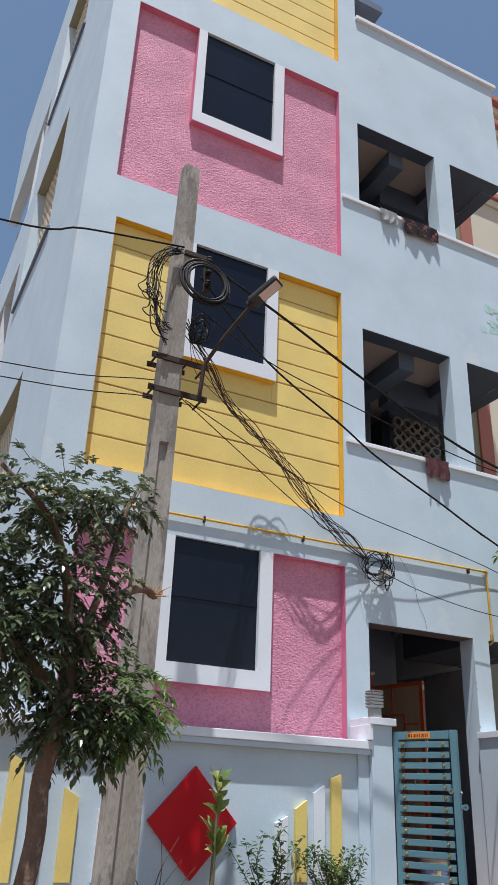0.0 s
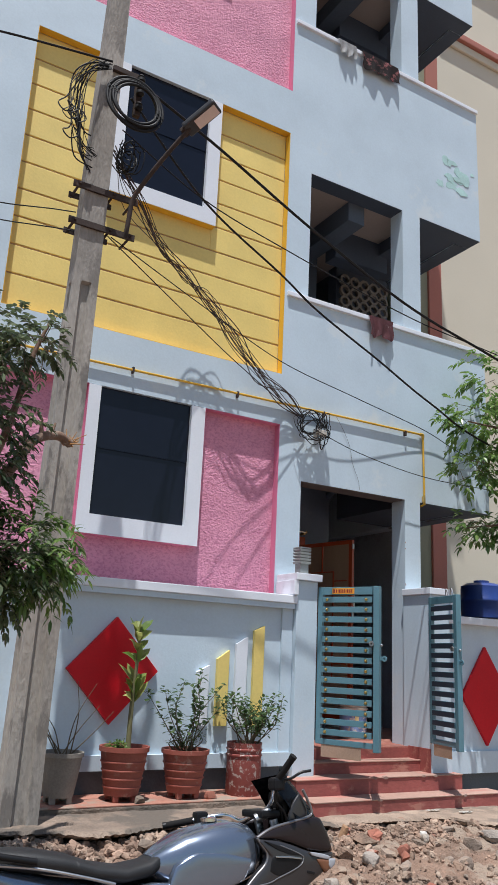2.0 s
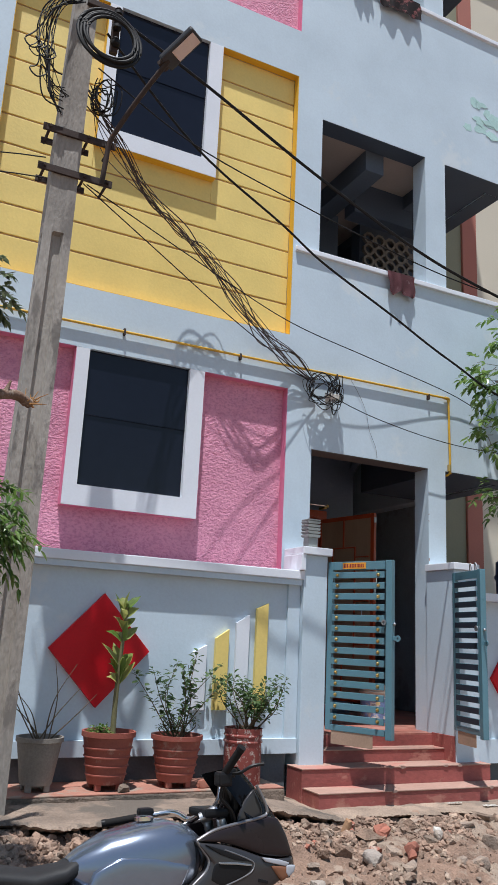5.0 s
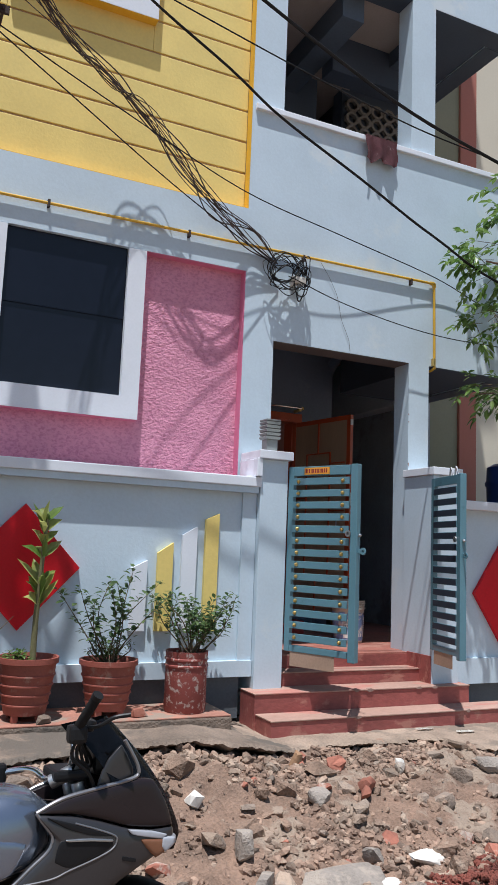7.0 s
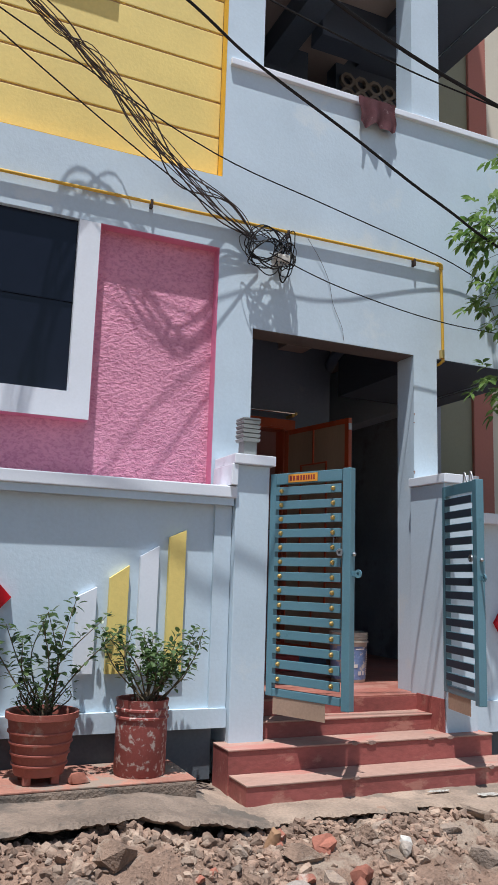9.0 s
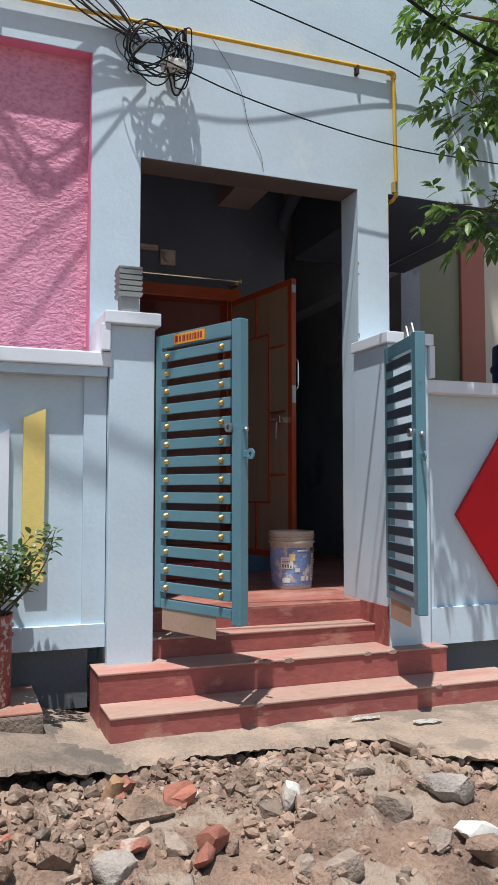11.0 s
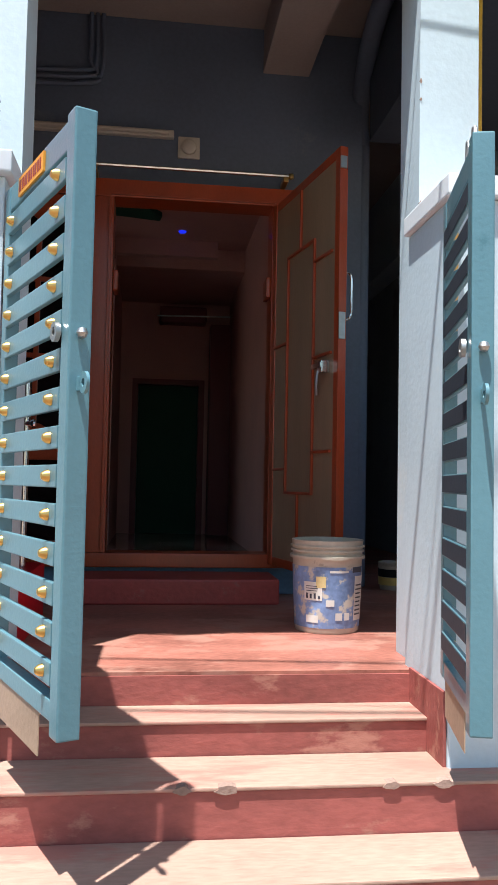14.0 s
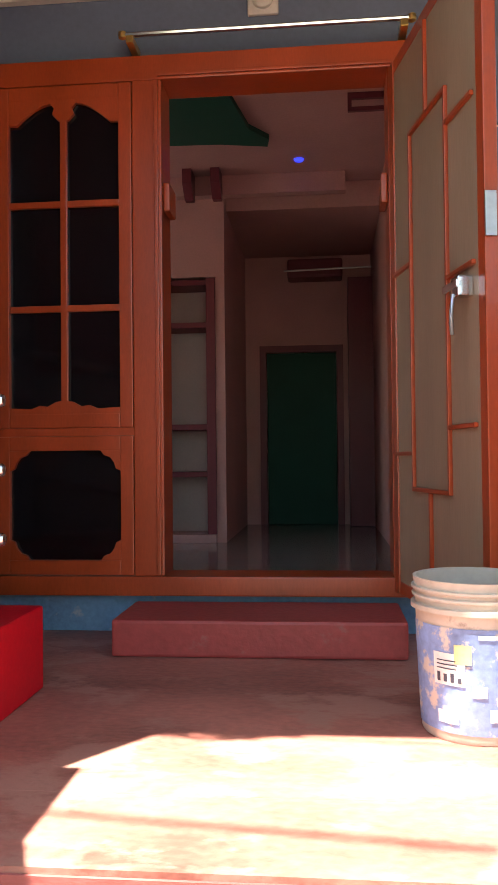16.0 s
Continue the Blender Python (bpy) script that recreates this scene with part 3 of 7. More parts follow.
def apron():
    bm = bmesh.new()
    cols = []
    n = 1100
    for i in range(n + 1):
        x = -2 + 14.0 * i / n
        e, t = edge_y(x), apron_top(x)
        col = [bm.verts.new((x, e + 0.20, t - 0.075))]
        col.append(bm.verts.new((x, e + 0.03, t - 0.032 + 0.016 * noise.noise((x * 11, 4, 0)) + 0.012 * noise.noise((x * 33, 7, 0)))))
        col.append(bm.verts.new((x, e + 0.008 * noise.noise((x * 60, 8, 0)), t - 0.016 + 0.01 * noise.noise((x * 29, 3, 0)))))
        col.append(bm.verts.new((x, e + 0.035 + 0.02 * noise.noise((x * 23, 6, 0)), t)))
        for k in range(1, 17):
            y = e + 0.06 + (7.64 - e - 0.06) * k / 16
            col.append(bm.verts.new((x, y, t + 0.012 * noise.noise((x * 3, y * 3, 0)) + 0.009 * noise.noise((x * 9, y * 9, 0)))))
        cols.append(col)
    for a, b in zip(cols, cols[1:]):
        for k in range(len(a) - 1):
            bm.faces.new((a[k], b[k], b[k + 1], a[k + 1]))
    bmesh.ops.recalc_face_normals(bm, faces=bm.faces[:])
    return bm


SANDY = surface("dusty_cement", (0.285, 0.212, 0.16), 0.4, 0.95, 9, 60, 0.9, stain=(0.20, 0.155, 0.12), stain_at=0.53, stain_scale=2.2, depth=0.02)
paved = part("pavement", apron(), CEMENT)
paved.data.materials.append(SANDY)
for f in paved.data.polygons:
    c = f.center
    if c.x + 0.25 * noise.noise((c.x * 3, c.y * 3, 4)) + 0.5 * (c.y - 6.6) > 5.15:
        f.material_index = 1
tagged(paved, "cracked grey cement apron with a broken edge", "pavement", kind="structure")
ledge = part("pot_ledge", boxes((2.7, 4.86, 6.86, 7.38, 0.2, 0.428), bevel=0.012), CEMENT)
part("ledge_top", boxes((2.705, 4.855, 6.865, 7.379, 0.4285, 0.44), bevel=0.004), surface("faded_red_cement", (0.34, 0.155, 0.11), 0.3, 0.85, 6, 50, 0.6, stain=(0.27, 0.205, 0.16), stain_at=0.5, stain_scale=3.5), ledge, "faded red cement finish")
tagged(ledge, "low red cement ledge along the wall", "ledge", kind="structure")

# ---- neighbouring house ----
nb = tagged(new("neighbour_house"), "cream neighbouring house with brick-red trim", "house")
part("wall", boxes((9.2, 24.0, 9.35, 24.0, 0.2, 15.0)), CREAM, nb, "cream painted wall")
part("side_wall", boxes((8.48, 8.93, 9.36, 24.0, 0.2, 12.0)), OLIVE, nb, "olive painted side wall")
part("corner_pier", boxes((8.931, 9.199, 9.32, 9.7, 0.2, 12.0), bevel=0.01), BRICKRED, nb, "brick-red corner pier")
for z, d in ((12.45, 0.12), (14.4, 0.2), (15.0, 0.26)):
    part("cornice", boxes((9.21, 24.0, 9.35 - d, 9.349, z, z + 0.14), bevel=0.02), BRICKRED, nb, "brick-red cornice")
    part("cornice", boxes((9.21, 24.0, 9.35 - d * 0.5, 9.349, z - 0.16, z - 0.001), bevel=0.02), CREAM, nb)
part("window_pane", boxes((11.2, 12.4, 9.335, 9.36, 6.0, 7.4)), TINT, nb, "dark window")

# ---- gate leaves ----
GATE_SIGN = surface("orange_sign", (0.75, 0.32, 0.03), 0.05, 0.5)
SIGN_INK = surface("dark_red_ink", (0.25, 0.02, 0.02), 0.05, 0.5)
RUSTPLATE = surface("primed_sheet", (0.36, 0.25, 0.18), 0.2, 0.6, 6, 60, 0.2, stain=(0.22, 0.13, 0.09), stain_scale=6)


def gate_leaf(length, sign, hinge_side):
    """A leaf in its own plane: x from the hinge to the free end, z up from its foot, y its thickness."""
    g = tagged(new("gate_leaf"), "teal enamelled steel gate leaf with brass studs, open", "gate", group="entrance gate")
    h, t = 1.46, 0.04
    part("stile", boxes((0, 0.05, 0, t, 0, h), bevel=0.004), TEAL, g)
    part("stile", boxes((length - 0.060, length, -0.008, t + 0.008, -0.025, h + 0.004), bevel=0.005), TEAL, g)
    part("top_rail", boxes((0.05, length - 0.075, 0.002, t - 0.002, h - 0.075, h), bevel=0.004), TEAL, g)
    part("bottom_rail", boxes((0.05, length - 0.075, 0.002, t - 0.002, 0, 0.05), bevel=0.004), TEAL, g)
    bar = mesh_of("slat", boxes((0.052, length - 0.077, -0.004, 0.011, 0, 0.056), bevel=0.003), TEAL)
    stud = mesh_of("stud", lathe(bmesh.new(), [(0.001, 0.02), (0.008, 0.018), (0.014, 0.009), (0.016, 0.0)], 14), BRASS, True)
    off = 0.0115 if hinge_side > 0 else -0.0055
    # thin dark plates paint the shade on the back-lit side of the slats
    back = mesh_of("slat_back", boxes((0.054, length - 0.079, off, off + 0.001, 0.004, 0.052)), surface("slat_back_shade", (0.018, 0.028, 0.045), 0.15, 0.6))
    n = 14
    for k in range(n):
        z = 0.085 + k * (h - 0.085 - 0.15) / (n - 1)
        s = new("slat", bar)
        s.parent, s.location = g, (0, 0, z)
        bk = new("slat_back", back)
        bk.parent = s
        for x in (0.105, length - 0.135):
            for y, rx in (((-0.0045, 90),) if hinge_side > 0 else ((0.0115, -90),)):
                q = new("stud", stud)
                q.parent = s
                q.matrix_local = pose(x, y, 0.028, rx)
    part("latch", lathe(bmesh.new(), [(0.011, 0), (0.024, 0), (0.024, 0.012), (0.011, 0.012), (0.011, 0)], 20), STEEL, g, "galvanised latch ring", True).matrix_local = pose(length - 0.07, -0.012, 0.93, 90)
    lug = boxes((0, 0.03, 0, 0.008, -0.018, 0.018), bevel=0.003)
    part("lug", lug, TEAL, g, "latch lug").matrix_local = pose(length - 0.004, 0.014, 0.80)
    part("lug_eye", lathe(bmesh.new(), [(0.010, 0), (0.026, 0), (0.026, 0.008), (0.010, 0.008), (0.010, 0)], 20), TEAL, g, "round eye of the latch lug", True).matrix_local = pose(length + 0.044, 0.022, 0.80, 90)
    part("bolt_knob", lathe(bmesh.new(), [(0.001, -0.014), (0.010, -0.01), (0.014, 0), (0.01, 0.01), (0.001, 0.014)], 14), STEEL, g, "round bolt end", True).matrix_local = pose(length + 0.012, 0.02, 0.92)
    part("skirt", boxes((0.06, length * 0.72, 0.006, 0.009, -0.11, 0.001)), RUSTPLATE, g, "primed sheet flap under the gate")
    for z in (0.28, 1.15):
        part("hinge", tube(bmesh.new(), [(-0.012, 0.02, z - 0.07), (-0.012, 0.02, z + 0.07)], 0.012), RUST, g, "rusty hinge", True)
    if sign:
        s = part("sign_plate", boxes((0.16, 0.40, -0.005, 0.0015, h - 0.066, h - 0.012)), GATE_SIGN, g, "small orange plate with dark lettering")
        x = 0.172
        for w in (0.026, 0.02, 0.008, 0.024, 0.02, 0.02, 0.012, 0.022, 0.018, 0.016):
            part("ink_bar", boxes((x, x + w * 0.72, -0.0062, -0.0051, h - 0.055, h - 0.023)), SIGN_INK, s)
            x += w + 0.003
    else:
        for dx in (0.0, 0.09):
            part("spike", tube(bmesh.new(), smooth_path([(length - 0.24 + dx, 0.02, h - 0.02), (length - 0.22 + dx, 0.02, h + 0.07), (length - 0.18 + dx, 0.02, h + 0.0)]), 0.007), STEEL, g, "bent steel prong", True)
    return g


def leaf_pose(hx, hy, fx, fy, z):
    return pose(hx, hy, z, 0, 0, math.degrees(math.atan2(fy - hy, fx - hx)))


gl = gate_leaf(0.665, True, 1)
gl.matrix_basis = leaf_pose(5.475, 7.285, 5.75, 6.68, 0.82)
gr = gate_leaf(0.545, False, -1)
gr.matrix_basis = leaf_pose(6.84, 7.19, 6.725, 6.665, 0.82)

# ---- pier lamp ----
LAMPG = surface("grey_plastic", (0.22, 0.235, 0.225), 0.15, 0.6)
pl = tagged(new("pier_lamp"), "small grey ribbed lamp on the gate pier", "lamp")
part("stem", boxes((-0.05, 0.05, -0.05, 0.05, 0, 0.11), bevel=0.008), LAMPG, pl)
part("core", boxes((-0.05, 0.05, -0.05, 0.05, 0.105, 0.25)), LAMPG, pl)
for k in range(5):
    part("louvre", prism(bmesh.new(), [(-0.058, 0.0), (0.058, 0.0), (0.068, 0.018), (0.064, 0.024), (-0.064, 0.024), (-0.068, 0.018)], "y", -0.066, 0.066), LAMPG, pl).location = (0, 0, 0.105 + 0.031 * k)
part("lid", boxes((-0.066, 0.066, -0.066, 0.066, 0.256, 0.272), bevel=0.005), LAMPG, pl)
pl.location = (5.345, 7.40, 2.4)

# ---- door set in the porch wall ----
door = tagged(new("door_frame"), "polished red-brown wooden door frame with a glazed side light", "door", kind="structure")
DF = PY - 0.07
part("head", boxes((4.62, 6.74, DF, PY + 0.12, 3.045, 3.15), bevel=0.006), WOOD, door)
part("threshold", boxes((4.62, 6.74, DF - 0.01, PY + 0.12, 0.905, 0.985), bevel=0.006), WOOD, door)
part("post", boxes((6.615, 6.70, DF + 0.002, PY + 0.118, 0.985, 3.045), bevel=0.006), WOOD, door)
part("post", boxes((5.56, 5.685, DF + 0.002, PY + 0.118, 0.985, 3.045), bevel=0.006), WOOD, door)
part("bead", boxes((5.655, 5.672, DF - 0.012, DF + 0.003, 0.99, 3.04), (6.63, 6.647, DF - 0.012, DF + 0.003, 0.99, 3.04), (5.67, 6.63, DF - 0.012, DF + 0.003, 3.055, 3.07), bevel=0.003), WOOD, door)
for x in (5.687, 6.585):
    part("corbel", boxes((x, x + 0.028, DF + 0.02, DF + 0.16, 2.50, 2.62), bevel=0.008), WOOD, door)


def side_light(x0, x1, z0, z1, cols, rows, fancy):
    """A glazed casement with shaped rails and glazing bars."""
    s = part("casement", boxes((x0, x0 + 0.055, DF - 0.004, DF + 0.045, z0, z1), (x1 - 0.055, x1, DF - 0.004, DF + 0.045, z0, z1), (x0 + 0.055, x1 - 0.055, DF - 0.003, DF + 0.045, z0, z0 + 0.06), (x0 + 0.055, x1 - 0.055, DF - 0.003, DF + 0.045, z1 - 0.06, z1), bevel=0.004), WOOD, door, "carved wooden casement")
    a, b, c, d = x0 + 0.055, x1 - 0.055, z0 + 0.06, z1 - 0.06
    part("pane", boxes((a, b, DF + 0.02, DF + 0.026, c, d)), GLASS, s, "dark glass")
    for k in range(1, cols):
        x = a + (b - a) * k / cols
        part("glazing_bar", boxes((x - 0.015, x + 0.015, DF + 0.0, DF + 0.019, c, d), bevel=0.004), WOOD, s)
    for k in range(1, rows):
        z = c + (d - c) * k / rows
        part("glazing_bar", boxes((a, b, DF + 0.001, DF + 0.018, z - 0.014, z + 0.014), bevel=0.004), WOOD, s)
    m = (a + b) / 2
    if fancy:
        for sgn in (-1, 1):
            e = a if sgn < 0 else b
            pts = [(e, d + 0.002), (e, d - 0.10)]
            for k in range(9):
                u = k / 8
                pts.append((e + (m - e) * (0.15 + 0.62 * u), d - 0.10 + 0.085 * math.sin(u * 1.5)))
            pts += [(e + (m - e) * 0.84, d - 0.035), (e + (m - e) * 0.80, d - 0.06), (e + (m - e) * 0.9, d - 0.085), (m, d - 0.09), (m, d + 0.002)]
            part("carved_rail", prism(bmesh.new(), pts, "y", DF - 0.002, DF + 0.017), WOOD, s)
            pts = [(e, c - 0.002), (e, c + 0.025), (e + (m - e) * 0.4, c + 0.02), (e + (m - e) * 0.55, c + 0.035), (e + (m - e) * 0.7, c + 0.03), (e + (m - e) * 0.85, c + 0.05), (m, c + 0.055), (m, c - 0.002)]
            part("carved_rail", prism(bmesh.new(), pts, "y", DF - 0.002, DF + 0.017), WOOD, s)
    else:
        for ex, sx in ((a, 1), (b, -1)):
            for ez, sz in ((c, 1), (d, -1)):
                pts = [(ex, ez), (ex + sx * 0.085, ez), (ex + sx * 0.07, ez + sz * 0.02), (ex + sx * 0.045, ez + sz * 0.028), (ex + sx * 0.028, ez + sz * 0.05), (ex + sx * 0.02, ez + sz * 0.075), (ex, ez + sz * 0.085)]
                part("carved_corner", prism(bmesh.new(), pts, "y", DF - 0.002, DF + 0.017), WOOD, s)
    return s


side_light(4.975, 5.558, 1.60, 3.04, 2, 3, True)
side_light(4.975, 5.558, 0.99, 1.565, 1, 1, False)
part("rail", boxes((4.64, 5.56, DF + 0.003, PY + 0.118, 1.566, 1.599)), WOOD, door)
part("post", boxes((4.62, 4.97, DF + 0.002, PY + 0.118, 0.985, 3.045), bevel=0.004), WOOD, door)


def door_leaf():
    """Opened leaf: x from hinge to free edge, y its thickness, panels with raised mouldings on its inner face."""
    d = tagged(new("door_1"), "red-brown wooden door standing open, with brown moulded panels", "door", kind="structure")
    L, H = 0.93, 2.10
    part("core", boxes((0.0, L, 0.0, 0.036, 0, H), bevel=0.003), LEAFPANEL, d, "brown board panels")
    part("edge_strip", boxes((L - 0.05, L + 0.002, -0.003, 0.039, 0, H), (0.0, 0.06, -0.006, 0.042, 0, H), (0.06, L - 0.05, -0.002, 0.038, H - 0.05, H), (0.06, L - 0.05, -0.002, 0.038, 0, 0.05), bevel=0.004), WOOD, d, "polished red edge")
    for x0, x1, z0, z1 in ((0.26, 0.275, 0.42, 1.72), (0.63, 0.645, 0.42, 1.72), (0.06, 0.26, 0.54, 0.555), (0.06, 0.26, 1.24, 1.255), (0.645, 0.86, 0.62, 0.635), (0.645, 0.86, 1.60, 1.615), (0.44, 0.455, 0.05, 0.42), (0.44, 0.455, 1.72, 2.05), (0.26, 0.645, 1.715, 1.73), (0.26, 0.645, 0.41, 0.425), (0.645, 0.86, 1.10, 1.115)):
        part("moulding", boxes((x0, x1, -0.014, 0.0, z0, z1), bevel=0.003), WOOD, d)
    hd = part("handle", boxes((0.72, 0.84, -0.055, -0.03, 1.035, 1.06), (0.79, 0.84, -0.05, 0.0, 1.01, 1.07), bevel=0.005), CHROME, d, "chrome lever handle")
    part("key", tube(bmesh.new(), smooth_path([(0.80, -0.05, 1.02), (0.81, -0.06, 0.96), (0.80, -0.055, 0.90)]), 0.006), STEEL, hd)
    for z in (0.06, 1.16, 1.99):
        part("lock_case", boxes((L + 0.002, L + 0.012, -0.004, 0.03, z, z + (0.13 if 1 < z < 1.5 else 0.06)), bevel=0.002), STEEL, d, "steel lock plate")
    part("pull", tube(bmesh.new(), smooth_path([(L - 0.04, 0.04, 1.5), (L - 0.03, 0.075, 1.48), (L - 0.03, 0.08, 1.38), (L - 0.03, 0.075, 1.28), (L - 0.04, 0.04, 1.26)]), 0.006), CHROME, d, "chrome pull", True)
    return d


dl = door_leaf()
dl.matrix_basis = leaf_pose(6.622, 9.39, 6.805, 8.49, 0.93)


# ---- things on the porch ----
def moved(ob, m):
    ob.matrix_basis = m
    return ob


rod = tagged(new("curtain_rod"), "thin brass curtain rod above the door", "rod")
part("bar", tube(bmesh.new(), [(5.55, 9.34, 3.205), (6.70, 9.34, 3.205)], 0.011), CHROME, rod, "", True)
for x in (5.57, 6.68):
    part("bracket", boxes((x - 0.015, x + 0.015, 9.33, 9.47, 3.17, 3.2), bevel=0.003), BRASS, rod, "brass bracket")
    part("finial", lathe(bmesh.new(), [(0.001, -0.02), (0.016, -0.012), (0.018, 0), (0.016, 0.012), (0.001, 0.02)], 14), BRASS, rod, "", True).location = (x - 0.03 if x < 6 else x + 0.03, 9.34, 3.205)
IVORY = surface("ivory_plastic", (0.55, 0.52, 0.46), 0.08, 0.5)
tl = tagged(new("tube_light"), "unlit white tube light on the porch wall", "lamp")
part("batten", boxes((4.9, 6.02, 9.43, 9.468, 3.43, 3.475), bevel=0.004), IVORY, tl)
part("tube", tube(bmesh.new(), [(4.93, 9.415, 3.452), (5.99, 9.415, 3.452)], 0.014, 12), IVORY, tl, "unlit fluorescent tube", True)
sk = tagged(new("ceiling_rose_socket"), "square ivory switch plate with a round fitting", "socket")
part("plate", boxes((6.045, 6.175, 9.45, 9.469, 3.32, 3.45), bevel=0.006), IVORY, sk)
part("boss", lathe(bmesh.new(), [(0.045, 0), (0.045, 0.02), (0.03, 0.03), (0.001, 0.03)], 20), IVORY, sk, "", True).matrix_local = pose(6.11, 9.45, 3.385, 90)
cd = tagged(new("conduit_pipe"), "grey painted conduit pipes with bends on the porch wall", "pipe")
for k in range(3):
    part("pipe", tube(bmesh.new(), smooth_path([(5.52 + 0.035 * k, 9.44, 4.15), (5.52 + 0.035 * k, 9.44, 3.88 - 0.03 * k), (5.46, 9.44, 3.80 - 0.04 * k), (4.6, 9.44, 3.79 - 0.04 * k)]), 0.013), BLUEGREY, cd, "", True)
drain = tagged(new("drain_pipe"), "grey drain pipe under the porch ceiling", "pipe")
part("pipe", tube(bmesh.new(), smooth_path([(7.24, 9.75, 0.76), (7.24, 9.75, 3.4), (7.22, 9.7, 3.62), (7.16, 9.45, 3.8), (7.1, 8.9, 3.95), (7.1, 8.0, 4.05)]), 0.055, 14), BLUEGREY, drain, "", True)

bs = part("door_step", boxes((5.565, 6.63, 9.01, 9.398, 0.751, 0.885), bevel=0.012), surface("red_painted_cement", (0.36, 0.055, 0.05), 0.25, 0.5, 4, 45, 0.3, stain=(0.30, 0.13, 0.11), stain_at=0.6, stain_scale=4))
tagged(bs, "low red cement step below the door", "step", kind="structure")
flat("wall_skirting", [(4.56, 6.97, 9.44, 9.469, 0.752, 0.90)], surface("flaking_blue_paint", (0.12, 0.24, 0.36), 0.3, 0.7, 9, 50, 0.4, stain=(0.3, 0.33, 0.35), stain_scale=9), "flaking blue painted strip under the door", "skirting")
rb = tagged(new("stair_block"), "bright red painted stair block with a chrome rail", "stair")
part("block", boxes((4.57, 5.455, 7.87, 8.62, 0.751, 1.01), bevel=0.008), REDP, rb)
part("rail_post", tube(bmesh.new(), smooth_path([(5.38, 8.4, 1.0), (5.38, 8.4, 1.4), (5.38, 8.4, 1.80), (5.37, 8.4, 1.86), (5.33, 8.4, 1.905), (5.27, 8.4, 1.93), (4.9, 8.4, 2.02), (4.6, 8.4, 2.1)]), 0.021, 14), CHROME, rb, "chrome handrail", True)
for z in (1.24, 1.44, 1.64):
    part("rail_bar", tube(bmesh.new(), [(5.38, 8.385, z), (4.6, 8.385, z + 0.16)], 0.010, 10), CHROME, rb, "", True)
    part("rail_knob", lathe(bmesh.new(), [(0.010, -0.02), (0.012, 0.0), (0.018, 0.006), (0.020, 0.014), (0.016, 0.022), (0.001, 0.026)], 16), CHROME, rb, "", True).matrix_local = pose(5.405, 8.385, z, 0, 90, 0)


def label_material():
    """Printed wrap in blue and white, torn and splashed with cement."""
    m = surface("printed_wrap", (0.19, 0.29, 0.52), 0.35, 0.55, 14, 60, 0.2, stain=(0.56, 0.53, 0.47), stain_at=0.54, stain_scale=17)
    return m


PAIL = surface("dirty_white_plastic", (0.52, 0.47, 0.39), 0.15, 0.5, 6, 40, 0.2, stain=(0.33, 0.29, 0.24), stain_at=0.6, stain_scale=7)


